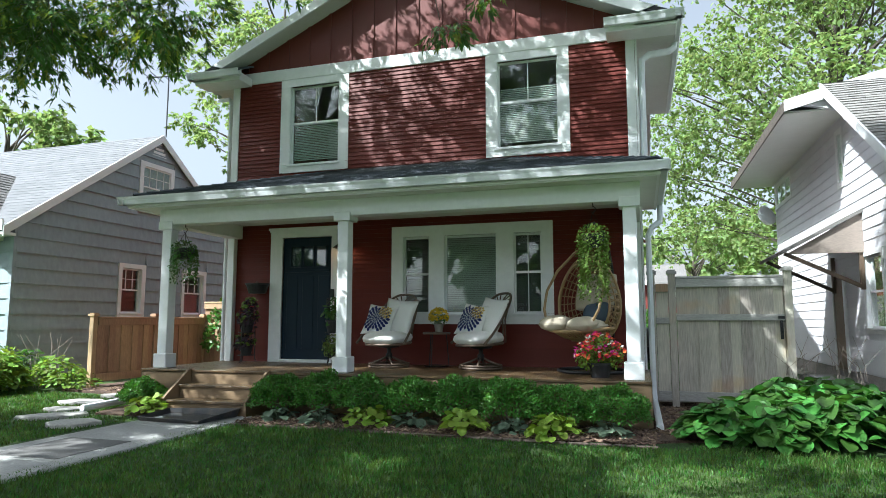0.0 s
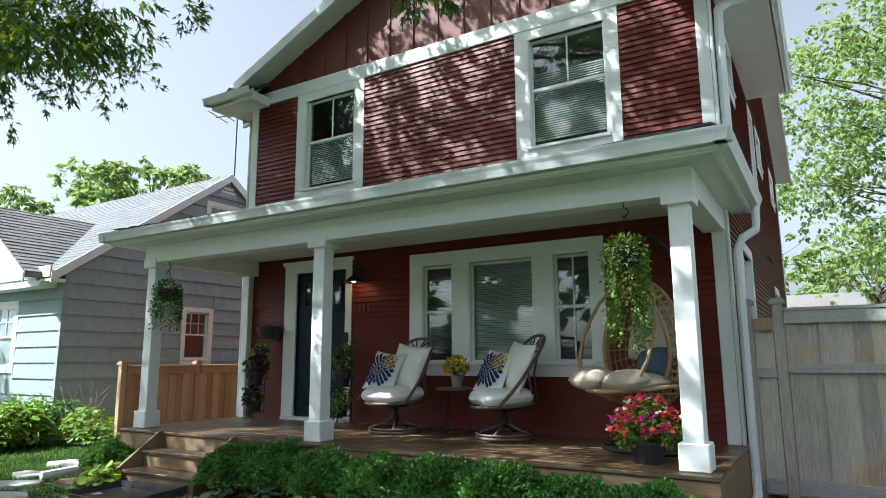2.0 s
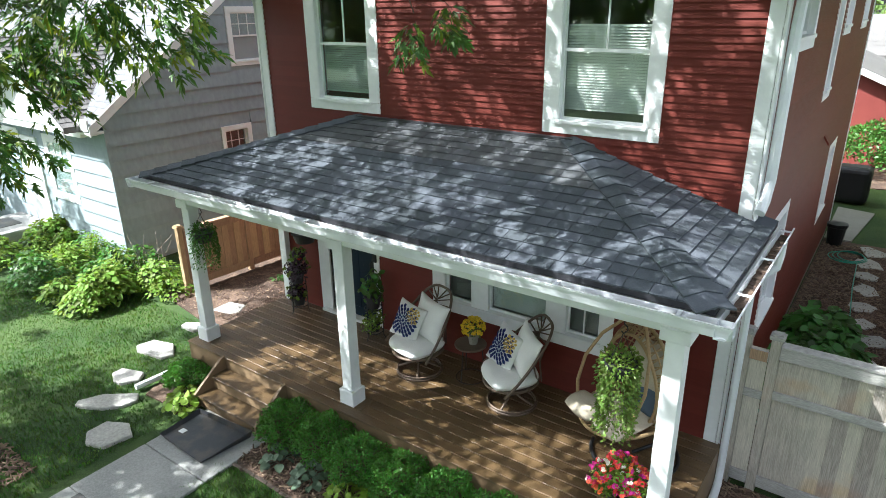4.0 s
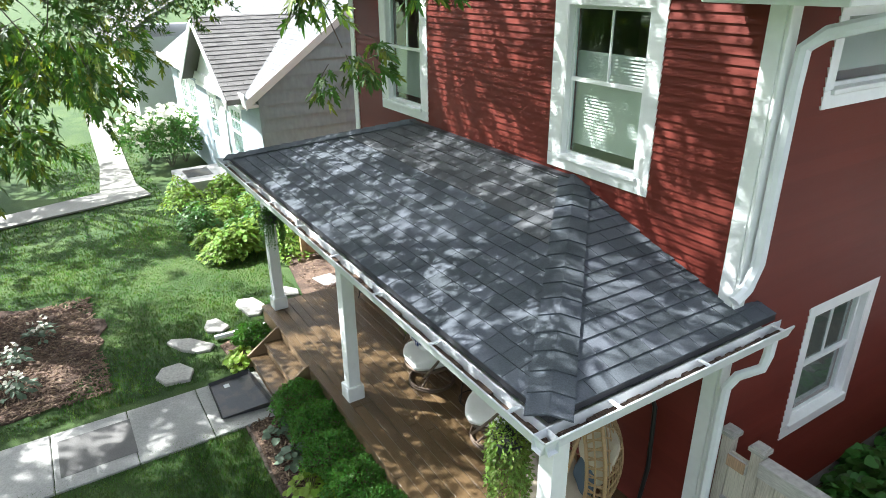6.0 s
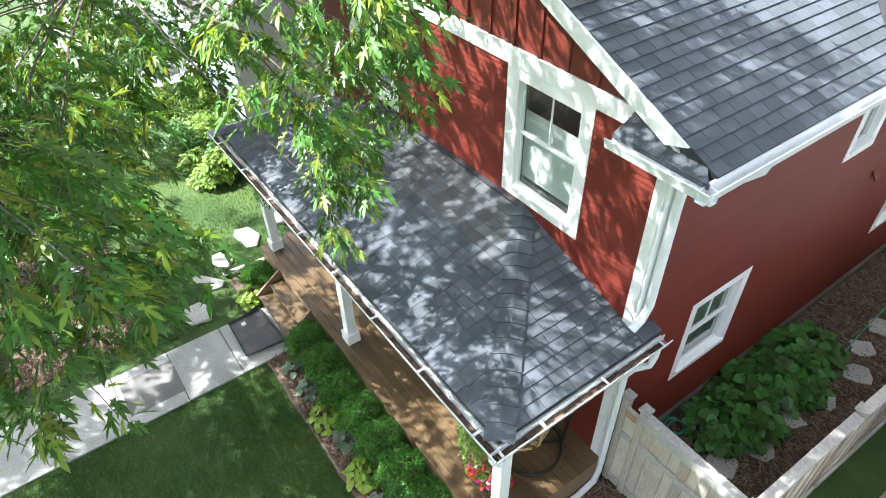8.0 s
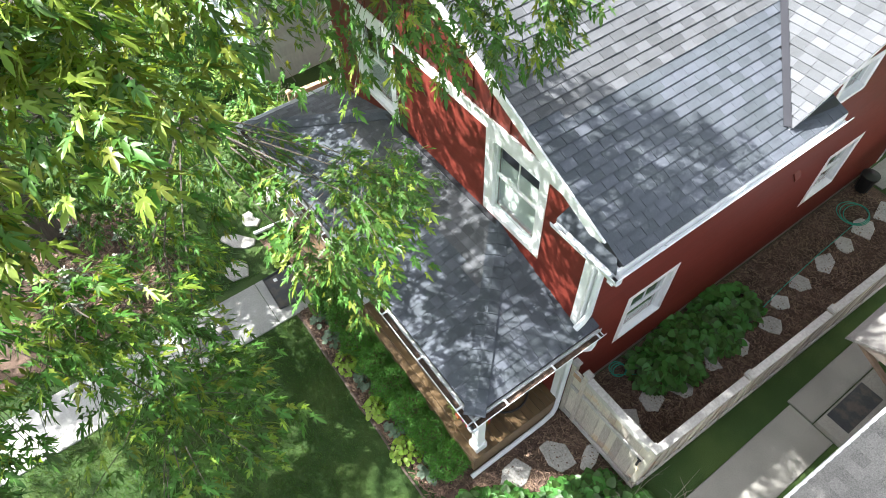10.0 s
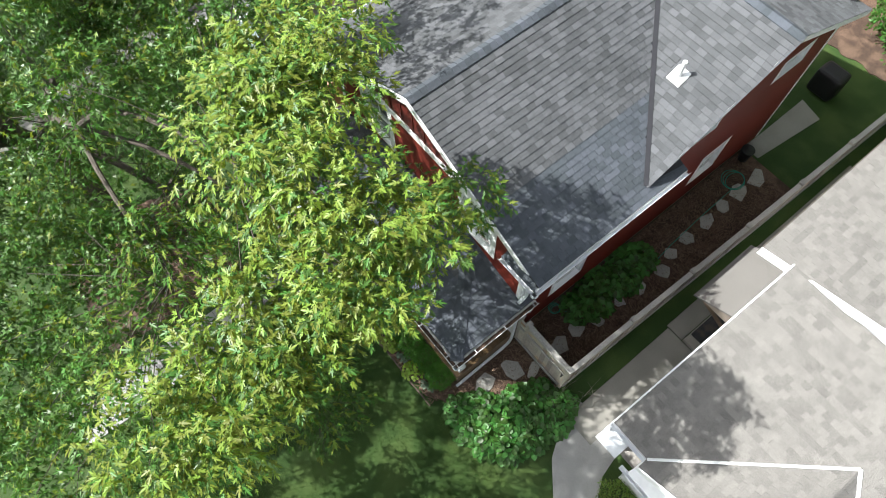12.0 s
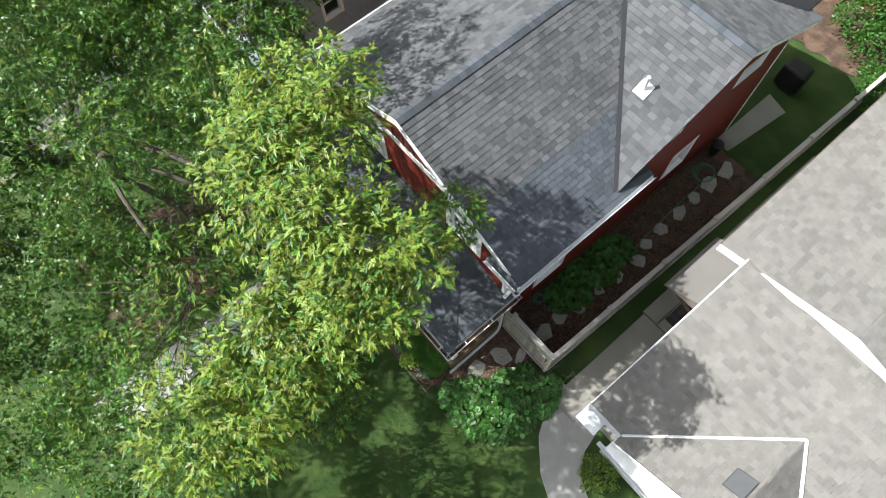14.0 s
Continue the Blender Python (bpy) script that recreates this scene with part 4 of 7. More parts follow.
window("window", NB_FR, (2.5, 3.36, 1.3, 2.61), [dict(u0=2.6, u1=3.25, z0=1.42, z1=2.5, rail=1.98, muntins=(2, 1))], nb_wall, casing=0.043)
window("window", NB_FR, (4.7, 5.7, 1.3, 2.61), [dict(u0=4.8, u1=5.6, z0=1.42, z1=2.5, rail=1.98, muntins=(2, 1))], nb_wall, casing=0.043)
window("window", NB_FR, (3.0, 4.22, 3.94, 5.24), [dict(u0=3.12, u1=4.1, z0=4.05, z1=5.12, rail=4.6, muntins=(3, 1), set_in=-0.015)], nbr, casing=0.043)
boxpart("corner_board", NX - 0.06, NX + 0.025, NY0 - 0.025, NY0 + 0.07, 0.0, 3.1, NBR_GREY, nbr, 0)
nb_roof = slab("roof_slope", [(NX + 0.1, NYR, NZR + 0.05), (-22.5, NYR, NZR + 0.05), (-22.5, NY0 - 0.3, nz(NY0 - 0.3) + 0.05), (NX + 0.1, NY0 - 0.3, nz(NY0 - 0.3) + 0.05)], 0.12, PALE_SHINGLE, nbr)
slab("roof_slope", [(NX + 0.1, NYR, NZR + 0.05), (-22.5, NYR, NZR + 0.05), (-22.5, 8.4, nz(8.4) + 0.05), (NX + 0.1, 8.4, nz(8.4) + 0.05)], 0.12, PALE_SHINGLE, nbr)
for yy in (NY0 - 0.34, 8.44):
    bm = bmesh.new()
    a, b = Vector((NX + 0.1, NYR, NZR + 0.06)), Vector((NX + 0.1, yy, nz(yy) + 0.06))
    prism(bm, [a, b, b - Vector((0, 0, 0.2)), a - Vector((0, 0, 0.2))], (0.03, 0, 0))
    part("rake_board", bm, WHITE, nbr)
for k in range(4):
    w_ = 0.55 - 0.13 * k
    boxpart("vent_slat", NX - 0.01, NX + 0.03, NYR - w_ / 2, NYR + w_ / 2, 5.43 + 0.1 * k, 5.49 + 0.1 * k, WHITE, nbr, 0)
boxpart("fascia", -22.4, NX + 0.1, NY0 - 0.36, NY0 - 0.32, 2.98, 3.2, WHITE, nbr, 0)
# front gable of the cottage
WXR, WZR, WY, WEX = -14.5, 4.72, -0.5, -12.1
wing_e = slab("wing_roof", [(WXR, 1.9, WZR), (WXR, WY - 0.35, WZR), (WEX, WY - 0.35, 3.06), (WEX, -0.1, 3.06)], 0.1, DARK_SHINGLE, nbr)
slab("wing_roof", [(WXR, 1.9, WZR), (WXR, WY - 0.35, WZR), (2 * WXR - WEX, WY - 0.35, 3.06), (2 * WXR - WEX, -0.1, 3.06)], 0.1, DARK_SHINGLE, nbr)
bm = bmesh.new()
prism(bm, [(-16.7, WY, 2.92), (-12.35, WY, 2.92), (-12.35, WY, 3.0), (WXR, WY, WZR - 0.14), (-16.7, WY, 3.0)], (0, 0.3, 0))
part("wing_peak", bm, WHITE, nbr, "white boarded front gable peak")
boxpart("eave_box", -16.75, -12.2, WY - 0.02, NY0 - 0.002, 2.82, 2.93, WHITE, nbr, 0.004)
boxpart("eave_box", -12.2, NX + 0.1, NY0 - 0.34, NY0 - 0.05, 2.9, 2.96, WHITE, nbr, 0.004)
wing_wall = nf_wall
for s_ in (-1, 1):
    bm = bmesh.new()
    a, b = Vector((WXR, WY - 0.36, WZR)), Vector((WXR + s_ * 2.42, WY - 0.36, 3.04))
    prism(bm, [a, b, b - Vector((0, 0, 0.18)), a - Vector((0, 0, 0.18))], (0, -0.03, 0))
    part("rake_board", bm, WHITE, nbr)
bm = bmesh.new()
prism(bm, [(WXR - 0.05, 1.95, WZR + 0.02), (WXR + 0.05, 1.95, WZR + 0.02), (WEX, -0.36, 3.13), (WEX - 0.1, -0.36, 3.13)], (0, 0, 0.02))
part("valley_strip", bm, WHITE, nbr)
for u0_, u1_ in ((-14.6, -13.66), (-16.9, -16.1), (-19.5, -18.6), (-20.8, -19.9)):
    window("window", NB_FF, (u0_ - 0.13, u1_ + 0.13, 1.15, 2.63), [dict(u0=u0_, u1=u1_, z0=1.28, z1=2.5, rail=1.88, muntins=(2, 1), set_in=-0.02)], wing_wall, sill=False)
bm = bmesh.new()
box(bm, -15.85, -15.05, NY0 - 0.05, NY0 - 0.002, 0.4, 2.5)
part("front_door", bm, WHITE, wing_wall, "white front door")
bm = bmesh.new()
tube(bm, [(NX + 0.2, NYR, NZR), (NX + 0.2, NYR, NZR + 1.9)], 0.018, 6)
antenna = part("antenna", bm, VALLEY)
tagged(antenna, "thin metal television antenna on the grey roof ridge", "antenna")
bm = bmesh.new()
tube(bm, [(NX + 0.2 - 0.45, NYR - 0.3, NZR + 1.55), (NX + 0.65, NYR + 0.3, NZR + 1.75)], 0.02, 5)
part("boom", bm, VALLEY, antenna)
for k in range(6):
    c = Vector((NX + 0.2 - 0.4 + k * 0.16, NYR - 0.27 + k * 0.107, NZR + 1.56 + 0.036 * k))
    bm = bmesh.new()
    h = 0.42 - 0.05 * k
    tube(bm, [c - Vector((-0.3 * h, h, 0)), c + Vector((-0.3 * h, h, 0))], 0.011, 4)
    part("rod", bm, VALLEY, antenna)
stoop = thing("front_stoop", "low concrete stoop with a dark mat at the neighbour's door", "stoop")
boxpart("block", -17.0, -15.4, -1.55, -0.15, 0.0, 0.4, CONCRETE, stoop, 0.02)
boxpart("door_mat", -16.7, -15.9, -1.3, -0.6, 0.4, 0.412, RUBBER, stoop, 0.003)
flat_patch("neighbour_walk", [(-14.3, -11.0), (-15.4, -5.6), (-16.1, -2.3), (-17.4, -2.5), (-20.0, -2.4), (-30.0, -1.9), (-30.0, -2.8), (-20.0, -3.2), (-17.05, -3.5), (-16.4, -5.6), (-15.3, -11.0)], 0.05, OLD_CONC, "pale concrete walk to the grey cottage", "path")

# ---- right neighbour's house ----
rn = thing("white_house", "white-sided neighbouring house with weathered grey-brown roof", "house")
RX = 3.92
RN_W = wall_frame("x", RX, -1)
boxpart("inner_wall", RX + 0.9, RX + 1.0, 0.3, 4.0, 0.2, 2.7, ROOM, rn, 0)
rn_holes = [(2.85, 3.75, 1.1, 2.4), (5.0, 5.75, 0.3, 2.2)]
rn_wall = sheathing("side_wall", RN_W, (0.15, 3.85), (0.25, 2.9), [rn_holes[0]], 0.15, NBR_WHITE, rn)
sheathing("side_wall", RN_W, (3.85, 11.3), (0.25, 5.35), [], 0.15, NBR_WHITE, rn)
window("window", RN_W, (2.75, 3.85, 1.0, 2.5), [dict(u0=2.85, u1=3.75, z0=1.1, z1=2.4, rail=1.75)], rn_wall)
window("window", RN_W, (4.5, 5.0, 3.9, 5.1), [dict(u0=4.58, u1=4.92, z0=3.98, z1=5.02, set_in=-0.02)], rn_wall, sill=False)
window("window", RN_W, (9.1, 11.1, 4.5, 5.24), [dict(u0=9.18, u1=11.02, z0=4.58, z1=5.16, muntins=(2, 0), set_in=-0.02)], rn_wall, sill=False)
bm = bmesh.new()
box(bm, RX - 0.03, 12.5, 0.15, 11.3, -0.2, 0.25)
part("foundation", bm, STONE_F, rn)
boxpart("side_door", RX - 0.03, RX, 5.05, 5.75, 0.2, 2.15, SKIRT, rn, 0.004, "brown side door under the canopy")
boxpart("door_jamb", RX - 0.05, RX, 4.95, 5.05, 0.2, 2.2, WHITE, rn, 0)
boxpart("door_jamb", RX - 0.05, RX, 5.75, 5.85, 0.2, 2.2, WHITE, rn, 0)
# front roof falls to the street, with its rake along the side wall
GY = 3.85
RE, RR = (3.43, -0.25, 3.0), (3.43, GY, 5.79)
rn_front = slab("front_roof", [RE, (12.8, -0.25, 3.0), (12.8, GY, 5.79), RR], 0.1, TAN_SHINGLE, rn)
bm = bmesh.new()
a, b = Vector(RE) + Vector((-0.03, 0, 0.015)), Vector(RR) + Vector((-0.03, 0, 0.015))
prism(bm, [a, b, b - Vector((0, 0, 0.2)), a - Vector((0, 0, 0.2))], (0.035, 0, 0))
part("rake_board", bm, WHITE, rn)
bm = bmesh.new()
prism(bm, [(RX + 0.004, 0.15, 2.9), (RX + 0.004, 0.15, 3.16), (RX + 0.004, GY, 5.68), (RX + 0.004, GY, 2.9)], (0.14, 0, 0))
part("side_peak", bm, NBR_WHITE, rn)
# rear roof, with its eave towards the red house
EX, EZ, KX, KZ, RB = 2.79, 5.5, 5.95, 6.3, 11.6
rn_rear = slab("rear_roof", [(EX, GY, EZ), (EX, RB, EZ), (KX, RB, KZ), (KX, GY, KZ)], 0.12, TAN_SHINGLE, rn)
rn_rear_e = slab("rear_roof", [(KX, GY, KZ), (KX, RB, KZ), (2 * KX - EX, RB, EZ), (2 * KX - EX, GY, EZ)], 0.12, TAN_SHINGLE, rn)
bm = bmesh.new()
prism(bm, [(EX + 0.1, GY + 0.02, EZ - 0.02), (KX, GY + 0.02, KZ - 0.05), (2 * KX - EX - 0.1, GY + 0.02, EZ - 0.02), (8.4, GY + 0.02, 5.2), (RX, GY + 0.02, 5.2)], (0, 0.12, 0))
part("rear_gable", bm, NBR_WHITE, rn)
for s_ in (-1, 1):
    bm = bmesh.new()
    ex = KX + s_ * (KX - EX + 0.02)
    prism(bm, [(ex, GY - 0.05, EZ + 0.02), (KX, GY - 0.05, KZ + 0.02), (KX, GY - 0.05, KZ - 0.2), (ex, GY - 0.05, EZ - 0.2)], (0, 0.05, 0))
    part("rake_board", bm, WHITE, rn)
boxpart("soffit", EX, RX, GY + 0.14, RB, EZ - 0.2, EZ - 0.16, SOFFIT, rn, 0)
boxpart("fascia", EX - 0.03, EX, GY, RB, EZ - 0.2, EZ + 0.01, BARK, rn, 0, "dark eave board")
# low gable over the street door
GP = (6.9, 2.2, 4.68)
GW = (6.9 - 4.43, 4.68 - 3.0)
rn_gw = slab("front_gable_roof", [GP, (6.9, -0.5, 4.68), (4.43, -0.5, 3.0), (4.43, -0.25, 3.0)], 0.08, TAN_SHINGLE, rn)
rn_ge = slab("front_gable_roof", [GP, (6.9, -0.5, 4.68), (9.37, -0.5, 3.0), (9.37, -0.25, 3.0)], 0.08, TAN_SHINGLE, rn)
for x_ in (4.43, 9.37):
    bm = bmesh.new()
    tube(bm, [(x_, -0.27, 3.05), (6.9, 2.22, 4.73)], 0.04, 6, squash=0.4)
    part("valley_flashing", bm, WHITE, rn)
    bm = bmesh.new()
    a, b = Vector((x_, -0.52, 3.02)), Vector((6.9, -0.52, 4.7))
    prism(bm, [a, b, b - Vector((0, 0, 0.24)), a - Vector((0, 0, 0.24))], (0, -0.04, 0))
    part("rake_board", bm, WHITE, rn)
bm = bmesh.new()
prism(bm, [(4.55, -0.34, 0.2), (9.25, -0.34, 0.2), (9.25, -0.34, 2.96), (6.9, -0.34, 4.55), (4.55, -0.34, 2.96)], (0, 0.15, 0))
part("front_wall", bm, NBR_WHITE, rn)
bm = bmesh.new()
c_ = Vector((6.6, 0.53, 3.0 + 0.68 * (6.6 - 4.43)))
prism(bm, [c_ + Vector((x_, y_, 0.68 * x_)) for x_, y_ in ((-0.2, -0.25), (0.2, -0.25), (0.2, 0.25), (-0.2, 0.25))], (0, 0, 0.1))
part("roof_vent", bm, VALLEY, rn, "square metal roof vent")
gutter("front_gutter", [(3.42, -0.38, 3.0), (4.43, -0.38, 3.0)], [(0, 1, 0)], rn)
gutter("front_gutter", [(4.2, -0.8, 2.72), (9.4, -0.8, 2.72)], [(0, 1, 0)], rn)
slab("awning_roof", [(4.4, -0.36, 2.96), (9.4, -0.36, 2.96), (9.4, -0.72, 2.74), (4.4, -0.72, 2.74)], 0.05, WHITE, rn)
boxpart("porch_cap", 3.4, 4.0, -0.72, -0.1, 2.7, 2.76, GUTTER, rn)
bm = bmesh.new()
tube(bm, [(3.45, -0.42, 2.92), (3.48, -0.3, 2.6), (3.86, -0.02, 2.4), (3.88, -0.02, 0.15)], 0.04, 8)
part("downspout", bm, GUTTER, rn)
# canopy over the side door
bm = bmesh.new()
prism(bm, [(2.49, 3.62, 2.52), (2.49, 5.75, 2.52), (RX, 5.75, 3.3), (RX, 3.62, 3.3)], (0, 0, -0.07))
canopy = part("door_canopy", bm, TAN_SHINGLE, rn, "small shingled canopy on brackets")
bm = bmesh.new()
prism(bm, [(2.62, 3.68, 2.48), (RX, 3.68, 2.48), (RX, 3.68, 3.23)], (0, 0.03, 0))
part("cheek", bm, NBR_TAN, canopy)
for yy in (3.75, 5.6):
    bm = bmesh.new()
    tube(bm, [(RX - 0.05, yy, 1.85), (2.6, yy, 2.5)], 0.05, 4)
    tube(bm, [(RX - 0.05, yy, 1.8), (RX - 0.05, yy, 2.55)], 0.05, 4)
    part("bracket", bm, WICKER_D, canopy)
bm = bmesh.new()
lathe(bm, [(0.0, 0), (0.12, 0.02), (0.14, 0.08), (0.08, 0.1), (0.0, 0.1)], 14)
d = part("satellite_dish", bm, NBR_WHITE)
d.matrix_basis = pose(3.55, 11.2, 4.3, 70, 0, 40) @ Matrix.Scale(2.2, 4)
tagged(d, "small white dish on the neighbour's side wall", "dish")
rn_path = thing("side_path", "dull concrete side path by the white house", "path", kind="structure")
for k, (x0, x1, y0, y1) in enumerate([(2.62, 3.55, -0.3, 3.65), (2.55, 3.1, 3.68, 7.5), (3.12, 3.85, 3.68, 5.6), (2.55, 3.85, 7.52, 12)]):
    boxpart("slab", x0, x1, y0, y1, -0.05, 0.02 + (0.1 if k == 2 else 0), OLD_CONC, rn_path, 0.01)
boxpart("door_mat", 3.15, 3.6, 3.95, 5.05, 0.12, 0.135, RUBBER, rn_path, 0.003)
ring = [(2.55, 0.3), (2.58, 0.0), (2.68, -0.35), (2.85, -0.8), (3.15, -1.3), (3.93, -1.97), (4.53, -2.25), (6.5, -3.0), (8.5, -4.5), (9.2, -4.0), (6.9, -2.2), (5.4, -1.5), (4.65, -1.13), (4.3, -0.6), (4.15, 0.1), (3.9, 0.3)]
flat_patch("curved_walk", ring, 0.015, CONCRETE, "curved concrete walk before the white house", "path")

# ---- fences ----
gate_fence = thing("board_fence", "weathered grey board fence with gate and flat cap rail", "fence")
FZ = 1.78


def fence_post(x, y, parent, material, h=1.97, w=0.1):
    boxpart("post", x - w / 2, x + w / 2, y - w / 2, y + w / 2, 0, h - 0.06, material, parent, 0.006)
    bm = bmesh.new()
    box(bm, x - w / 2 - 0.02, x + w / 2 + 0.02, y - w / 2 - 0.02, y + w / 2 + 0.02, h - 0.06, h - 0.02)
    box(bm, x - w / 2 - 0.0, x + w / 2 + 0.0, y - w / 2 - 0.0, y + w / 2 + 0.0, h - 0.02, h)
    part("post_cap", bm, GREYRAIL if material is not CEDAR else CEDAR, parent)


def fence_run(parent, a, b, z0, z1, material, rail_mat, board=0.14, cap=True, side=1, mid=True, seed=0):
    """Boards between two posts, with rails and a cap, along x or y."""
    rng = random.Random(seed)
    a, b = Vector((*a, 0)), Vector((*b, 0))
    d = (b - a).normalized()
    nrm = Vector((-d.y, d.x, 0)) * side
    length = (b - a).length
    n = max(1, int(length / board))
    w = length / n
    for k in range(n):
        bm = bmesh.new()
        p, o = a + d * (k * w + 0.006), 0.02 * ((k + 1) % 2)
        q = a + d * ((k + 1) * w - 0.006 + (0.015 if k % 2 == 0 and k < n - 1 else 0))
        if k % 2:
            p, q = p - d * 0.02 * (k > 0), q + d * 0.02 * (k < n - 1)
        ring = [p + nrm * o, q + nrm * o, q + nrm * (o + 0.018), p + nrm * (o + 0.018)]
        prism(bm, [v + Vector((0, 0, z0 + rng.uniform(0, 0.015))) for v in ring], (0, 0, z1 - z0))
        part("board", bm, material, parent)
    rails = [(z0 + 0.02, z0 + 0.16), (z1 - 0.12, z1)] + ([(z0 + (z1 - z0) * 0.66, z0 + (z1 - z0) * 0.66 + 0.09)] if mid else [])
    for c, e in rails:
        bm = bmesh.new()
        ring = [a + nrm * 0.04, b + nrm * 0.04, b + nrm * 0.075, a + nrm * 0.075]
        prism(bm, [v + Vector((0, 0, c)) for v in ring], (0, 0, e - c))
        bevelled(bm, 0.004)
        part("rail", bm, rail_mat, parent)
    if cap:
        bm = bmesh.new()
        ring = [a - nrm * 0.05, b - nrm * 0.05, b + nrm * 0.085, a + nrm * 0.085]
        prism(bm, [v + Vector((0, 0, z1 + 0.002)) for v in ring], (0, 0, 0.035))
        bevelled(bm, 0.006)
        part("cap_rail", bm, rail_mat, parent)


GYF = 0.14
fence_post(0.12, GYF, gate_fence, GREYWOOD)
fence_post(0.4, GYF, gate_fence, GREYWOOD)
fence_run(gate_fence, (0.17, GYF), (0.35, GYF), 0.08, FZ - 0.02, GREYWOOD, GREYRAIL, board=0.18, side=-1, cap=False)
fence_run(gate_fence, (0.45, GYF), (1.85, GYF), 0.08, FZ + 0.05, GREYWOOD, GREYRAIL, side=-1, seed=4)
boxpart("top_board", 0.175, 0.345, GYF - 0.09, GYF - 0.077, 1.65, 1.765, CEDAR, gate_fence, 0.002)
bm = bmesh.new()
tube(bm, [(1.8, GYF - 0.07, 1.22), (1.8, GYF - 0.11, 1.2), (1.8, GYF - 0.11, 1.06), (1.8, GYF - 0.07, 1.04)], 0.009, 6)
box(bm, 1.78, 1.82, GYF - 0.074, GYF - 0.062, 0.98, 1.28)
box(bm, 1.76, 1.84, GYF - 0.09, GYF - 0.07, 1.26, 1.3)
part("gate_latch", bm, BLACK, gate_fence, "black iron gate latch")
for k in range(8):
    yy = 0.1 + 2.16 * k
    xx = 1.9 + 0.024 * yy
    fence_post(xx, yy, gate_fence, GREYWOOD, 1.98)
    if k < 7:
        fence_run(gate_fence, (xx, yy + 0.05), (xx + 0.05, yy + 2.11), 0.06, FZ + 0.05, GREYWOOD, GREYRAIL, side=-1, seed=20 + k, mid=False)

flat_patch("fence_mulch", [(-10.0, -0.6), (-8.1, -0.9), (-6.75, -0.2), (-6.75, 2.6), (-10.0, 2.6)], 0.02, MULCH, "dark bark mulch along the cedar fence", "mulch bed")
cedar_fence = thing("cedar_fence", "low new cedar board fence with capped posts", "fence")
for x_, y_ in ((-9.73, -0.25), (-9.63, 1.2), (-9.53, 2.6)):
    fence_post(x_, y_, cedar_fence, CEDAR, 1.38, 0.1)
fence_run(cedar_fence, (-9.72, -0.2), (-9.635, 1.15), 0.1, 1.27, CEDAR, CEDAR, board=0.135, side=-1, mid=False)
fence_run(cedar_fence, (-9.625, 1.25), (-9.535, 2.55), 0.1, 1.27, CEDAR, CEDAR, board=0.135, side=-1, mid=False)
fence_run(cedar_fence, (-9.5, 2.65), (-7.1, 2.65), 0.1, 1.62, CEDAR, CEDAR, board=0.135, side=-1)

# ---- far buildings and yard behind ----
garage = thing("red_garage", "red garage with brown-grey roof behind the house", "garage")
bm = bmesh.new()
prism(bm, [(-5.0, 18.6, 0), (1.9, 18.6, 0), (1.9, 18.6, 2.0), (-1.55, 18.6, 3.5), (-5.0, 18.6, 2.0)], (0, 6, 0))
part("wall", bm, GARAGE_RED, garage)
for s_ in (-1, 1):
    slab("roof", [(-1.55, 18.2, 3.65), (-1.55, 25, 3.65), (-1.55 + s_ * 4.0, 25, 1.9), (-1.55 + s_ * 4.0, 18.2, 1.9)], 0.1, DARK_SHINGLE, garage)
    bm = bmesh.new()
    a, b = Vector((-1.55, 18.17, 3.67)), Vector((-1.55 + s_ * 4.0, 18.17, 1.92))
    prism(bm, [a, b, b - Vector((0, 0, 0.2)), a - Vector((0, 0, 0.2))], (0, 0.03, 0))
    part("fascia", bm, WHITE, garage)
far_house = thing("far_house", "distant house roof beyond the back yard", "house")
boxpart("wall", -6, 2.2, 27.6, 33, 0, 3.0, NBR_TAN, far_house, 0.01)
slab("roof", [(-6.4, 27.2, 3.0), (2.5, 27.2, 3.0), (2.5, 31, 4.6), (-6.4, 31, 4.6)], 0.15, DARK_SHINGLE, far_house)
street_house = thing("pale_house", "pale house further along the street", "house")
boxpart("wall", -34, -26, -1, 7, 0, 3.4, NBR_WHITE, street_house, 0.01)
slab("roof", [(-34.5, -1.6, 3.3), (-25.5, -1.6, 3.3), (-25.5, 3, 6.0), (-34.5, 3, 6.0)], 0.15, DARK_SHINGLE, street_house)
for zz in (5.2, 5.9):
    bm = bmesh.new()
    tube(bm, [(-30, 27, zz + 0.5), (0, 27, zz - 0.2), (40, 27, zz + 0.6)], 0.015, 4)
    tagged(part("power_line", bm, BLACK), "thin dark overhead power line behind the houses", "power line", "power lines")

# ---- trees ----
LRNG = np.random.default_rng(21)


def limb(bm, a, b, r0, r1, sag=0.3, n=7, seed=0, seg=7):
    rng = random.Random(seed)
    a, b = Vector(a), Vector(b)
    side = Vector((rng.uniform(-1, 1), rng.uniform(-1, 1), rng.uniform(-0.3, 0.6))) * (b - a).length * 0.09
    pts = []
    for k in range(n):
        t = k / (n - 1)
        pts.append(a.lerp(b, t) + side * math.sin(math.pi * t) + Vector((0, 0, sag * math.sin(math.pi * t))))
    tube(bm, pts, r0, seg, r1)
    return pts


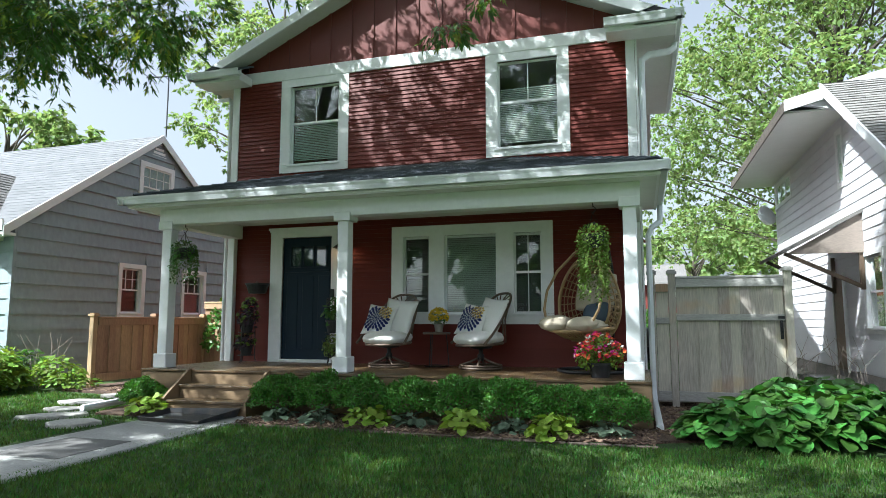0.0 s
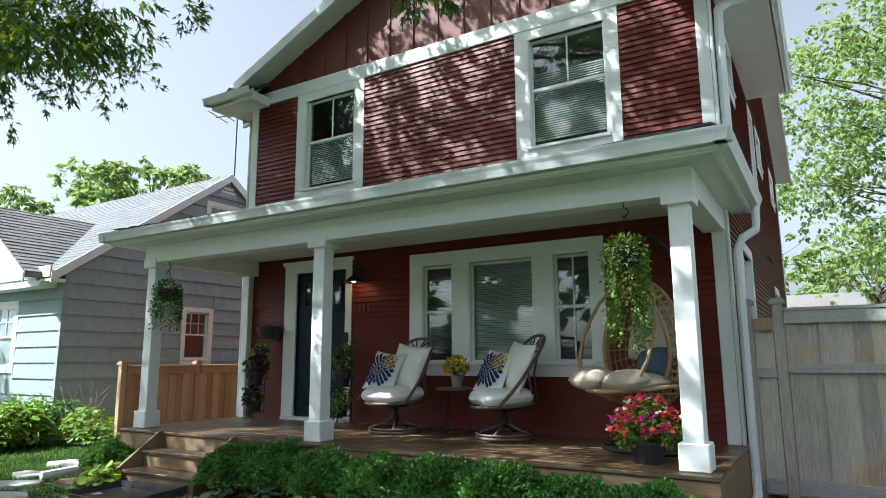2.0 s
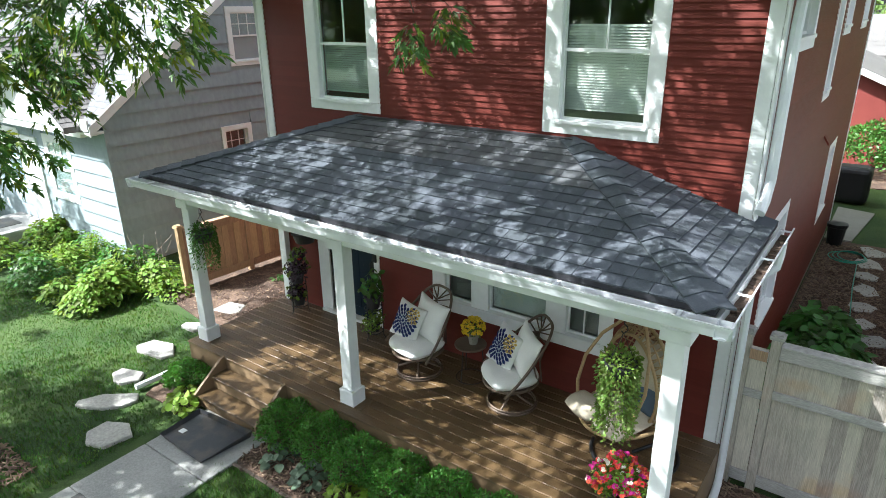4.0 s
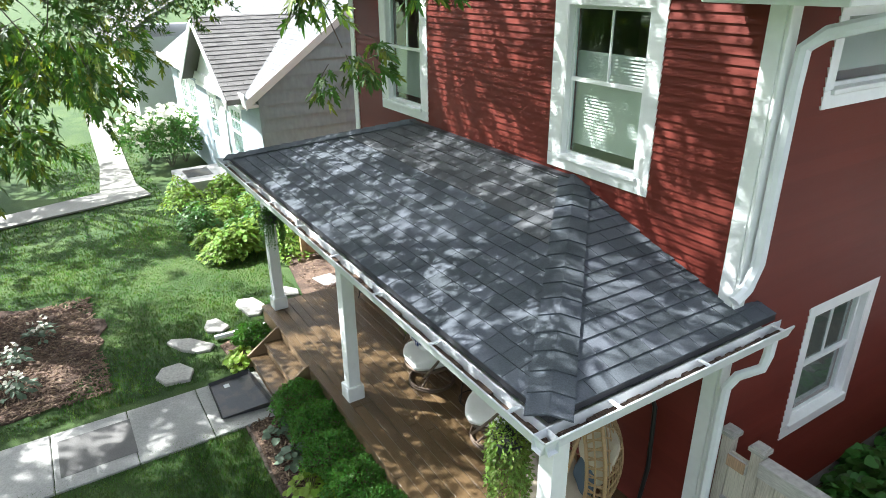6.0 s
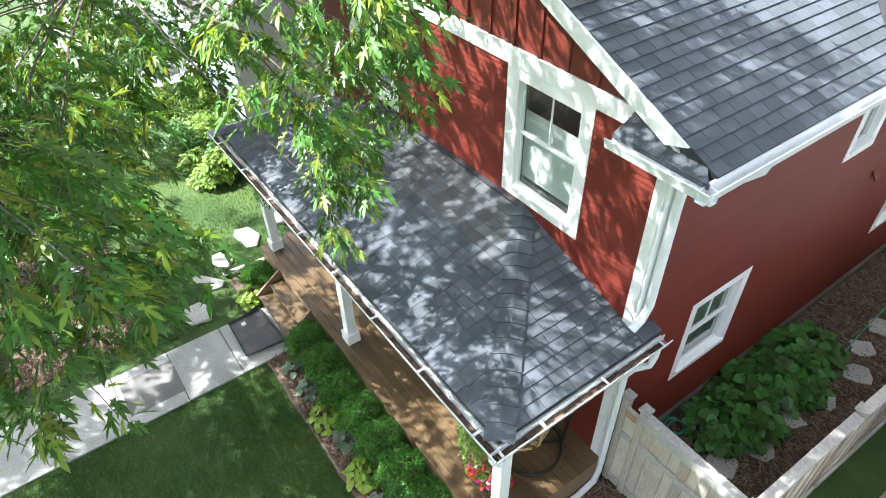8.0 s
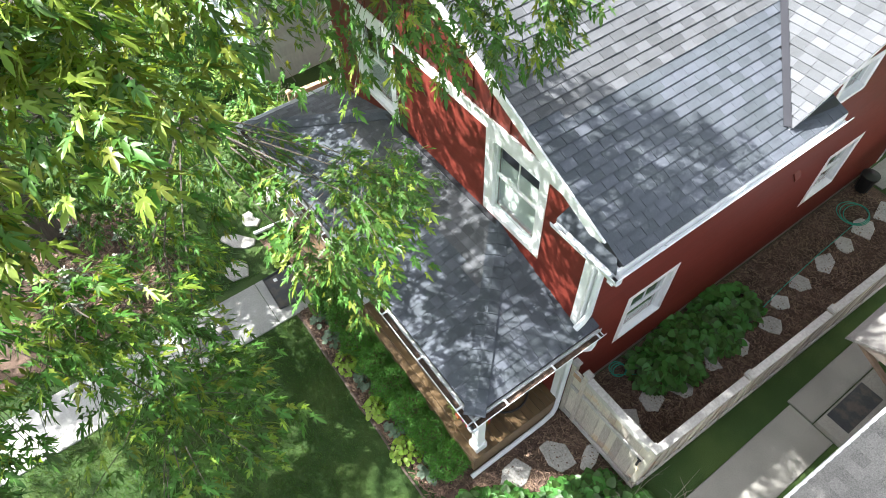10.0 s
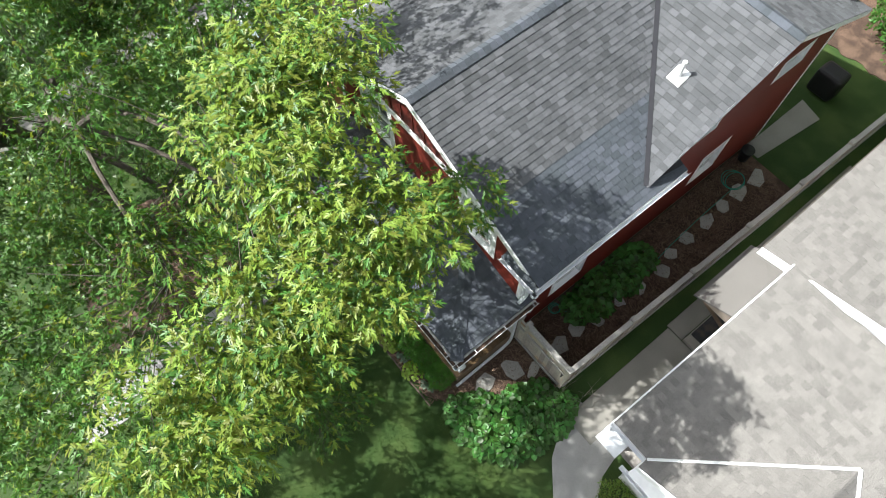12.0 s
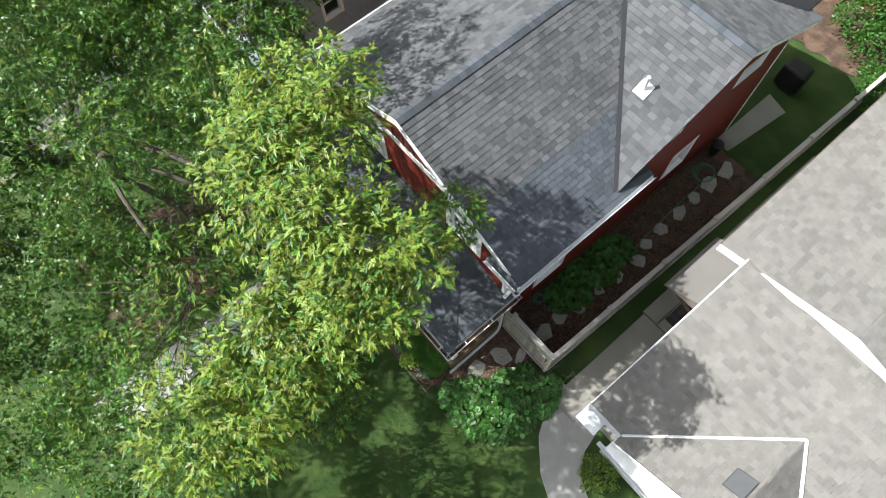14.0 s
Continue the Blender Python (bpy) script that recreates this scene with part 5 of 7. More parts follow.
def twig_leaves(blobs, per, rng, hang=0.5):
    """Leaf places and lean on drooping sprays in each clump: whorls of leaves at a few nodes of each twig."""
    where, lean, sticks = [], [], []
    for x, y, z, r in blobs:
        n = int(per * (r / 0.7) ** 2)
        sprays = max(5, int(n / 15))
        d = rng.normal(0, 1, (sprays, 3)) * np.array((1, 1, 0.75))
        d /= np.linalg.norm(d, axis=1, keepdims=True)
        root = np.array((x, y, z)) + d * r * rng.uniform(0.15, 0.75, (sprays, 1))
        tip = root + d * r * 0.5 * np.array((1, 1, 0.5)) + (0, 0, -r * hang * 0.5)
        sticks.append((root, tip))
        t = np.array((1.0, 1.0, 1.0, 1.0, 1.0, 1.0, 0.68, 0.68, 0.68, 0.68, 0.4, 0.4, 0.4, 0.15, 0.15))[None, :, None]
        a = rng.uniform(0, 2 * np.pi, (sprays, 15))
        w = np.stack([np.cos(a), np.sin(a), np.zeros_like(a)], 2) * 0.75 + d[:, None] * np.array((0.55, 0.55, 0.3)) + np.array((0, 0, -hang))
        w += rng.normal(0, 0.15, w.shape)
        p = root[:, None] + (tip - root)[:, None] * t + w * rng.uniform(0.02, 0.07, (sprays, 15, 1)) + rng.normal(0, 0.02, w.shape)
        where.append(p.reshape(-1, 3))
        lean.append(w.reshape(-1, 3))
    return np.concatenate(where), np.concatenate(lean), sticks


# clumps at the ends of the maple's near limbs: x, y, z, radius
HIGH = [(-2.1, -2.6, 11.2, 0.9), (-1.7, -3.6, 11.3, 0.9), (-0.8, -3.3, 11.3, 0.8), (-0.2, -3.0, 11.2, 0.7), (0.4, -2.6, 11.0, 0.55), (0.1, -3.7, 11.1, 0.7),
        (0.5, -3.5, 10.8, 0.5), (-0.3, -4.2, 10.4, 0.8), (-0.3, -4.9, 10.4, 0.8), (0.3, -4.6, 10.1, 0.6), (0.2, -5.7, 10.1, 0.8), (-0.1, -6.5, 9.8, 0.9), (-2.9, -1.9, 10.9, 0.8), (-2.7, -3.3, 11.0, 0.8), (-3.6, -2.5, 10.7, 0.6)]
MID = [(-0.9, -2.1, 9.4, 0.8), (-0.6, -1.2, 9.0, 0.6), (-0.6, -3.0, 7.7, 0.7), (-0.2, -5.0, 8.2, 0.55), (0.2, -4.9, 7.3, 0.7), (-0.6, -5.8, 8.4, 0.9), (-0.6, -3.2, 6.9, 0.32), (-2.0, -3.2, 9.0, 0.8), (-1.8, -6.4, 8.9, 0.9), (-3.0, -5.4, 8.8, 0.9)]
LOW = [(-1.4, -2.4, 6.8, 0.45), (-1.25, -2.75, 6.4, 0.4), (-0.95, -2.8, 6.1, 0.35), (-0.8, -3.0, 5.8, 0.25), (-1.5, -2.1, 6.5, 0.4), (-1.9, -1.7, 5.8, 0.3), (-1.8, -4.5, 6.9, 0.6), (-0.9, -4.8, 6.7, 0.55),
       (-0.5, -4.7, 6.4, 0.5), (-0.1, -4.9, 6.15, 0.35), (-2.7, -3.6, 6.6, 0.5), (-3.0, -3.0, 6.3, 0.45), (-3.8, -4.1, 6.4, 0.7), (-3.3, -4.2, 5.3, 0.5)]
LOWLEFT = [(-5.3, -4.2, 4.7, 0.55), (-5.6, -5.0, 4.1, 0.5), (-4.9, -4.6, 4.25, 0.4), (-5.2, -3.7, 5.0, 0.45), (-6.0, -5.2, 4.6, 0.6), (-6.6, -4.6, 5.0, 0.7), (-2.4, -2.2, 5.1, 0.3)]
SOUTH = [(-2.2, -7.6, 8.8, 0.9), (-0.8, -7.8, 8.8, 0.8), (-0.1, -7.0, 8.9, 0.8), (-1.5, -8.8, 8.0, 0.9), (-3.3, -8.2, 8.4, 1.0), (-4.5, -7.4, 8.0, 1.0), (-6.2, -6.1, 8.0, 1.0), (-4.0, -6.2, 8.6, 0.9),
         (-2.8, -9.5, 7.6, 1.0), (0.0, -6.4, 8.0, 0.7), (-5.1, -2.6, 9.2, 0.9), (-7.0, -4.3, 8.2, 1.0), (-8.9, -5.4, 8.4, 1.0), (-5.2, -4.2, 9.6, 0.9), (-3.8, -2.6, 10.2, 0.8), (-1.2, -6.9, 9.3, 0.8)]
UNDER = [(-11.2 + 1.4 * (k % 5) + 0.4 * math.sin(k * 1.7), -10.2 + 1.15 * (k // 5) + 0.35 * math.cos(k * 2.3), 6.3 + 0.7 * math.sin(k * 2.9), 0.85) for k in range(20)]
LEFTLOW = [(-7.5, -3.2, 5.5, 0.6), (-6.8, -3.2, 5.6, 0.5), (-6.7, -2.5, 5.6, 0.45), (-7.4, -2.3, 5.5, 0.55), (-8.1, -2.7, 5.5, 0.6), (-8.9, -2.9, 5.4, 0.65), (-9.4, -3.6, 5.2, 0.7), (-8.3, -3.6, 5.6, 0.6), (-9.8, -2.8, 5.0, 0.6), (-5.7, -2.5, 5.8, 0.4), (-7.5, -4.5, 5.0, 0.55), (-7.5, -4.0, 4.9, 0.5), (-7.6, -4.6, 4.5, 0.5), (-7.4, -4.0, 4.5, 0.45), (-7.5, -4.7, 4.0, 0.4), (-8.2, -4.4, 4.7, 0.5)]
# lower storey of the crown over the south lawn, and the far limbs towards the cottage
STOREY = [(-9.2 + 1.15 * (k % 8) + 0.45 * math.sin(k * 2.1) + 0.25 * (k // 8), -6.3 - 1.05 * (k // 8) + 0.4 * math.cos(k * 1.7) - 0.12 * (k % 8), 6.7 + 0.7 * math.sin(k * 2.9), 0.8) for k in range(32)]
NORTH = [(-11.9 + 0.62 * (k % 9) + 0.3 * math.sin(k * 2.3), -5.3 + 0.62 * (k % 9) - 1.1 * (k // 9) + 0.35 * math.cos(k * 1.9), 8.9 + 0.35 * math.sin(k * 1.4), 0.75) for k in range(18)] + [(-10.2, -3.7, 7.2, 0.8), (-9.4, -4.3, 7.4, 0.8), (-10.6, -3.0, 7.0, 0.8), (-9.6, -3.1, 7.3, 0.8), (-10.9, -4.2, 7.0, 0.8)]
crown = []
# TOP: clumps added to cast shade on the front wall and left roof slope
TOP = [(-9.6 + 0.6 * k, -0.5 + 0.8 * math.sin(k * 1.9), 10.4 + 0.4 * math.cos(k * 1.3), 0.7) for k in range(7)] + [(-9.0 + 0.8 * k, -2.8 + 0.3 * math.sin(k * 2.0), 10.2 + 0.3 * math.cos(k), 0.65) for k in range(6)] + [(-11.6 + 0.62 * k, -4.4 + 0.75 * math.sin(k * 2.2), 10.0 + 0.5 * math.cos(k * 1.7), 0.75 + 0.15 * math.sin(k * 3.1)) for k in range(13)]
crng = random.Random(5)
while len(crown) < 72:
    v = Vector((crng.uniform(-1, 1), crng.uniform(-1, 1), crng.uniform(-0.7, 1)))
    if not 0.5 < v.length < 1:
        continue
    p = (-9.2 + v.x * 6.6, -9.0 + v.y * 7.2, 8.3 + v.z * 3.9)
    if p[0] > -3.2 and p[1] > -11:
        continue
    if p[2] < 5.2 and p[1] > -7:
        continue
    crown.append((*p, crng.uniform(0.7, 1.15)))

maple = thing("maple_tree", "large silver maple with drooping leafy limbs in the front yard", "tree")
TB = (-10.2, -6.7)
bm = bmesh.new()
tube(bm, [(TB[0], TB[1], -0.1), (TB[0] + 0.02, TB[1], 0.5), (TB[0] + 0.1, TB[1] - 0.05, 1.6), (TB[0] + 0.2, TB[1], 3.2), (TB[0] + 0.25, TB[1] - 0.1, 4.6)], 0.42, 14, 0.3)
tube(bm, [(TB[0] + 0.25, TB[1] - 0.1, 4.5), (TB[0] + 0.8, TB[1] - 0.6, 7.0), (TB[0] + 1.2, TB[1] - 0.9, 9.5), (TB[0] + 1.6, TB[1] - 1.2, 11.4)], 0.26, 10, 0.05)
part("trunk", bm, BARK, maple)
fork = Vector((TB[0] + 0.25, TB[1] - 0.1, 4.4))
mains = [((-6.5, -5.5, 8.0), 0.17), ((-6.0, -5.0, 5.8), 0.13), ((-9.5, -11.5, 8.5), 0.15), ((-13.0, -8.0, 8.0), 0.14), ((-9.5, -3.0, 8.2), 0.13), ((-6.2, -9.5, 8.4), 0.15)]
ends = []
for k, (e, r) in enumerate(mains):
    bm = bmesh.new()
    pts = limb(bm, fork + Vector((0, 0, 0.3 * (k % 3))), e, r, r * 0.5, 0.5, 8, 60 + k, 8)
    part("limb", bm, BARK, maple)
    ends += [(p, r * 0.5) for p in pts[4:]]
blobs_all = HIGH + MID + LOW + LOWLEFT + SOUTH + LEFTLOW + UNDER + STOREY + NORTH + TOP + crown
hub = {"a": Vector((-3.0, -3.8, 9.4)), "b": Vector((-2.8, -5.6, 8.0)), "c": Vector((-3.2, -3.6, 7.0))}
bm = bmesh.new()
limb(bm, mains[0][0], hub["a"], 0.06, 0.03, 0.5, 6, 80)
limb(bm, mains[0][0], hub["b"], 0.055, 0.03, 0.4, 6, 81)
limb(bm, mains[0][0], hub["c"], 0.05, 0.03, 0.3, 6, 82)
ends += [(v, 0.025) for v in hub.values()]
for k, (x_, y_, z_, r_) in enumerate(blobs_all):
    c = Vector((x_, y_, z_))
    near = min(ends, key=lambda e: (e[0] - c).length + max(0, e[0].z - c.z - 1.5))
    limb(bm, near[0], c, min(near[1], 0.012), 0.005, 0.15, 5, 100 + k, 5)
tagged(part("branchwork", bm, BARK, maple), kind="stuff")
w_, l_, _ = twig_leaves(HIGH, 900, LRNG, 0.45)
# most leaves of the high clumps take the painted sunlit colour
sunlit_pick = LRNG.uniform(0, 1, len(w_)) < 0.68
for pick, m_ in ((sunlit_pick, LEAF_SUNLIT), (~sunlit_pick, LEAF)):
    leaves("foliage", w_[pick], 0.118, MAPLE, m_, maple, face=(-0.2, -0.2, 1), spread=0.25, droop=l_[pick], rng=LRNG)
# the two clumps at the end are added just to shade the front wall
near_blobs = MID + LOW + LOWLEFT + [(-4.2, -2.4, 8.6, 0.7), (-3.4, -2.6, 9.2, 0.7)]
w_, l_, sticks = twig_leaves(near_blobs, 780, LRNG, 0.8)
# fewer painted sunlit leaves in the lower clumps
sunlit_pick = LRNG.uniform(0, 1, len(w_)) < 0.24
for pick, m_ in ((sunlit_pick, LEAF_SUNLIT), (~sunlit_pick, LEAF)):
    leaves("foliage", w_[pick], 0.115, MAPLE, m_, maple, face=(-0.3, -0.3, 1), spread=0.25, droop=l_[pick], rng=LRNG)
for clumps, per, size in ((SOUTH, 280, 0.13), (LEFTLOW, 380, 0.112), (TOP, 540, 0.135), ([c for k, c in enumerate(UNDER) if k % 2], 900, 0.15), ([c for k, c in enumerate(STOREY) if k % 2], 720, 0.145), (NORTH, 900, 0.15), ([c for k, c in enumerate(crown) if c[1] < -8.5 and k % 3], 560, 0.15), ([c for c in crown if c[1] >= -8.5][::2], 280, 0.14)):
    w_, l_, _ = twig_leaves(clumps, per, LRNG, 0.6)
    # a small share of painted sunlit leaves in the rest of the crown
    sunlit_pick = LRNG.uniform(0, 1, len(w_)) < 0.14
    for pick, m_ in ((sunlit_pick, LEAF_SUNLIT), (~sunlit_pick, LEAF)):
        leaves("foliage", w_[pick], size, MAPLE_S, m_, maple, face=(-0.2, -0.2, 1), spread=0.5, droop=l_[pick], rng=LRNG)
bm = bmesh.new()
for root, tip in sticks:
    for a, b in zip(root[::2], tip[::2]):
        tube(bm, [a, (a + b) / 2 + (0, 0, 0.02), b], 0.004, 3, 0.002)
tagged(part("twig_growth", bm, BARK, maple), kind="stuff")


def far_tree(name, base, height, radius, n, label, seed, leaf=0.24, low=0.3, material=None, dense=150, clump=0.2):
    rng = np.random.default_rng(seed)
    rr = random.Random(seed)
    t = thing(name, label, "tree")
    bm = bmesh.new()
    x, y = base
    tube(bm, [(x, y, -0.1), (x + 0.1, y, height * 0.25), (x, y + 0.2, height * 0.55), (x + 0.2, y, height * 0.85)], height * 0.028, 9, 0.05)
    blobs = []
    zc, zr = height * (1 + low) / 2, height * (1 - low) / 2
    while len(blobs) < n:
        v = Vector((rr.uniform(-1, 1), rr.uniform(-1, 1), rr.uniform(-1, 1)))
        if 0.45 < v.length < 1:
            blobs.append((x + v.x * radius, y + v.y * radius, zc + v.z * zr, radius * clump * rr.uniform(0.7, 1.3)))
    for k, (a, b, c, r) in enumerate(blobs):
        limb(bm, (x, y, max(height * 0.2, c - radius * 0.5)), (a, b, c), 0.07, 0.015, 0.2, 4, seed + k, 4)
    part("trunk", bm, BARK, t)
    where, lean, _ = twig_leaves([(a, b, c, r) for a, b, c, r in blobs], int(dense * (0.7 / max(0.4, radius * clump)) ** 1.2), rng)
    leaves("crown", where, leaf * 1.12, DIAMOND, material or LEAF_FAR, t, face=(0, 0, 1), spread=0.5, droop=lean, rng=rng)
    return t


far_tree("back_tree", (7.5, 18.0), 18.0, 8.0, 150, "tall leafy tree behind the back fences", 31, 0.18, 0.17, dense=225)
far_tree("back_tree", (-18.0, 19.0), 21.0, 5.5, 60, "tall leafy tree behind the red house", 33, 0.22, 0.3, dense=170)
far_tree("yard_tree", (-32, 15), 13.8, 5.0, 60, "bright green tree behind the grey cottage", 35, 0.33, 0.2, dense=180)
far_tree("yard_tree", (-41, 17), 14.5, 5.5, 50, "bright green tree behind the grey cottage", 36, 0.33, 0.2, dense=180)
# added out of view, only to cast shade on the cottage front and its lawn
far_tree("offscreen_tree", (-20.5, -8.5), 11.5, 4.6, 50, "unseen leafy tree added to shade the cottage front", 37, 0.2, 0.42, LEAF, dense=130)
# another tree added out of view, blocking light from the southwest
far_tree("unseen_shade_tree", (-27.0, -18.0), 14.0, 6.0, 60, "unseen broad leafy tree added southwest to block light", 410, 0.2, 0.25, LEAF, dense=110)
for k, (x_, y_, h_) in enumerate([(-34, -31, 12), (-21, -34, 13), (-8, -32, 11), (5, -34, 12.5), (18, -31, 12), (31, -33, 13)]):
    far_tree("offscreen_tree", (x_, y_), h_, 5.0, 36, "leafy boulevard tree across the street", 420 + k, 0.9, 0.12, LEAF, dense=34, clump=0.26)
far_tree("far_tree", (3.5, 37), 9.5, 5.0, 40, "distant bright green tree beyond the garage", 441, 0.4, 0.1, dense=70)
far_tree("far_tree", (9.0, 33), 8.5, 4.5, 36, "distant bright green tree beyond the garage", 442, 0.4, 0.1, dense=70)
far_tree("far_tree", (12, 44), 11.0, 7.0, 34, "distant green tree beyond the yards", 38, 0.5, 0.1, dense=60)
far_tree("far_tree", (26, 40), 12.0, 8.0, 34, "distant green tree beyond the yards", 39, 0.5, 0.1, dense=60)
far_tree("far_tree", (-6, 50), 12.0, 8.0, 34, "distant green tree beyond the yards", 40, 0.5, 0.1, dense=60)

# ---- downspouts and roof fittings ----
def pipe(name, pts, parent, r=0.045, material=None, label=""):
    bm = bmesh.new()
    tube(bm, pts, r, 8, squash=0.8)
    return part(name, bm, material or GUTTER, parent, label)


pipe("downspout", [(0.6, 0.42, 5.54), (0.58, 0.4, 5.44), (0.5, 0.34, 5.36), (0.2, 0.14, 5.26), (0.1, 0.075, 5.16), (0.09, 0.07, 4.9), (0.09, 0.07, 3.55), (0.08, 0.0, 3.36), (0.07, -0.12, 3.27)], house, 0.055)
pipe("downspout", [(-7.6, 0.3, 5.54), (-7.58, 0.28, 5.4), (-7.2, 0.08, 5.32), (-7.14, 0.06, 5.2), (-7.14, 0.06, 3.0), (-7.14, 0.06, 0.4)], house)
pipe("downspout", [(0.28, 0.16, 2.94), (0.28, 0.15, 2.8), (0.27, 0.12, 2.68), (0.15, 0.0, 2.58), (0.1, -0.05, 2.45), (0.1, -0.06, 2.2), (0.1, -0.06, 0.3), (0.11, -0.14, 0.12), (0.12, -0.4, 0.08), (0.13, -2.05, 0.05)], porch)
pipe("downspout_extension", [(-7.14, -1.92, 0.12), (-7.2, -2.2, 0.09), (-7.28, -2.75, 0.06)], porch, 0.055)
vent_pipe = thing("vent_pipe", "white plastic vent pipe in a white roof boot", "vent pipe", at=(-0.88, 4.8, cg_z(4.8)))
bm = bmesh.new()
prism(bm, [(-0.17, -0.17, -0.17 * PITCH + 0.03), (0.17, -0.17, -0.17 * PITCH + 0.03), (0.17, 0.17, 0.17 * PITCH + 0.03), (-0.17, 0.17, 0.17 * PITCH + 0.03)], (0, 0, -0.025))
part("boot", bm, WHITE, vent_pipe)
bm = bmesh.new()
tube(bm, [(0, 0, -0.02), (0, 0, 0.46)], 0.05, 14)
part("pipe", bm, WHITE, vent_pipe)
for k, (vx, vy) in enumerate([(-1.7, 8.7), (9.0, 9.0)]):
    bm = bmesh.new()
    zz = cg_z(vy) if k == 0 else 7.95
    box(bm, vx - 0.14, vx + 0.14, vy - 0.14, vy + 0.14, zz - 0.05, zz + 0.12)
    bevelled(bm, 0.02)
    tagged(part("roof_vent", bm, BLACK), "small dark square roof vent", "roof vent")
hood = bmesh.new()
prism(hood, [(0.014, 5.26, 3.15), (0.014, 5.44, 3.15), (0.1, 5.44, 3.02), (0.1, 5.26, 3.02), (0.014, 5.26, 2.98), (0.014, 5.44, 2.98)][:4], (0, 0, -0.05))
part("vent_hood", hood, RED, house, "red painted wall vent hood")


def cap_row(a, b, nl, nr, parent, material, width=0.16, step=0.15, name="ridge_cap"):
    """Bent caps overlapping along a ridge or hip from a (low) to b (high); nl, nr: the normals of the slopes on either side."""
    a, b = Vector(a), Vector(b)
    d = (b - a).normalized()
    nl, nr = Vector(nl).normalized(), Vector(nr).normalized()
    L, R = nl.cross(d).normalized() * width, nr.cross(d).normalized() * width
    if L.z > 0:
        L = -L
    if R.z > 0:
        R = -R
    n = int((b - a).length / step)
    up = (nl + nr).normalized()
    for k in range(n):
        bm = bmesh.new()
        p, q = a + d * (k * step - 0.01), a + d * ((k + 1) * step + 0.03)
        lo, hi = up * 0.04, up * 0.024
        top = [p + L + lo, p + lo + up * 0.006, p + R + lo, q + R + hi, q + hi + up * 0.004, q + L + hi]
        v = [bm.verts.new(x) for x in top]
        w = [bm.verts.new(x - up * 0.018) for x in top]
        bm.faces.new((v[0], v[1], v[4], v[5]))
        bm.faces.new((v[1], v[2], v[3], v[4]))
        for i in range(6):
            j = (i + 1) % 6
            bm.faces.new((v[i], w[i], w[j], v[j]))
        part(name, bm, material, parent)


# ---- porch things ----
def swivel_chair(at, turn, label):
    chair = thing("swivel_chair", label, "chair", "swivel chairs on the porch")
    bm = bmesh.new()
    ring = [(0.3 * math.cos(a), 0.3 * math.sin(a), 0.02) for a in (2 * math.pi * k / 28 for k in range(28))]
    tube(bm, ring, 0.018, 7, closed=True)
    ring = [(0.3 * math.cos(a), 0.3 * math.sin(a), 0.055) for a in (2 * math.pi * k / 28 for k in range(28))]
    tube(bm, ring, 0.014, 7, closed=True)
    part("base_ring", bm, WICKER_D, chair, "round rattan base ring", smooth=True)
    for k in range(4):
        a = math.pi / 4 + k * math.pi / 2
        bm = bmesh.new()
        tube(bm, [(0.3 * math.cos(a), 0.3 * math.sin(a), 0.05), (0.16 * math.cos(a), 0.16 * math.sin(a), 0.1), (0.03 * math.cos(a), 0.03 * math.sin(a), 0.16)], 0.015, 7)
        part("spoke", bm, WICKER_D, chair, smooth=True)
    bm = bmesh.new()
    lathe(bm, [(0.045, 0.12), (0.05, 0.2), (0.03, 0.22), (0.03, 0.28), (0.16, 0.3), (0.18, 0.33), (0.0, 0.34)], 16)
    part("swivel", bm, BLACK, chair, "dark metal swivel", smooth=True)
    bm = bmesh.new()
    ring = [(0.34 * math.cos(a), 0.33 * math.sin(a) - 0.02, 0.36 + 0.02 * math.sin(a)) for a in (2 * math.pi * k / 30 for k in range(30))]
    tube(bm, ring, 0.02, 7, closed=True)
    part("seat_ring", bm, WICKER_D, chair, smooth=True)
    hoop = []
    for k in range(33):
        a = math.pi * k / 32
        p = math.sin(a)
        hoop.append(Vector((0.43 * math.copysign(abs(math.cos(a)) ** 0.62, math.cos(a)) * (1 - 0.12 * p), -0.24 + 0.68 * p**0.85, 0.36 + 0.74 * p**0.95)))
    bm = bmesh.new()
    tube(bm, hoop, 0.018, 7)
    part("back_hoop", bm, WICKER_D, chair, "bent rattan hoop", smooth=True)
    low = [Vector((x, 0.26, 0.84 + 0.02 * math.cos(x * 6))) for x in np.linspace(-0.3, 0.3, 9)]
    bm = bmesh.new()
    tube(bm, low, 0.012, 6)
    part("back_rail", bm, WICKER_D, chair, smooth=True)
    for k in range(8):
        h = hoop[9 + 2 * k]
        bm = bmesh.new()
        tube(bm, [h, (h + low[k if k < 9 else 8]) / 2 + Vector((0, 0.03, 0)), low[k]], 0.009, 6)
        part("spindle", bm, WICKER_D, chair, smooth=True)
    for sx in (-1, 1):
        bm = bmesh.new()
        h = hoop[5] if sx > 0 else hoop[27]
        tube(bm, [h, (sx * 0.22, 0.25, 0.37)], 0.011, 6)
        tube(bm, [hoop[8] if sx > 0 else hoop[24], (sx * 0.27, 0.24, 0.7), (sx * 0.2, 0.3, 0.38)], 0.011, 6)
        part("side_brace", bm, WICKER_D, chair, smooth=True)
    bm = bmesh.new()
    cushion(bm, 0.7, 0.66, 0.2, pose(0, -0.04, 0.44, 3), 14, 3.0, 0.22)
    part("seat_cushion", bm, CANVAS, chair, "round white seat cushion", smooth=True)
    chair.matrix_basis = pose(*at, 0, 0, turn)
    back = pose(*at, 0, 0, turn) @ pose(0.08, 0.12, 0.75, 70, 6, 0)
    bm = bmesh.new()
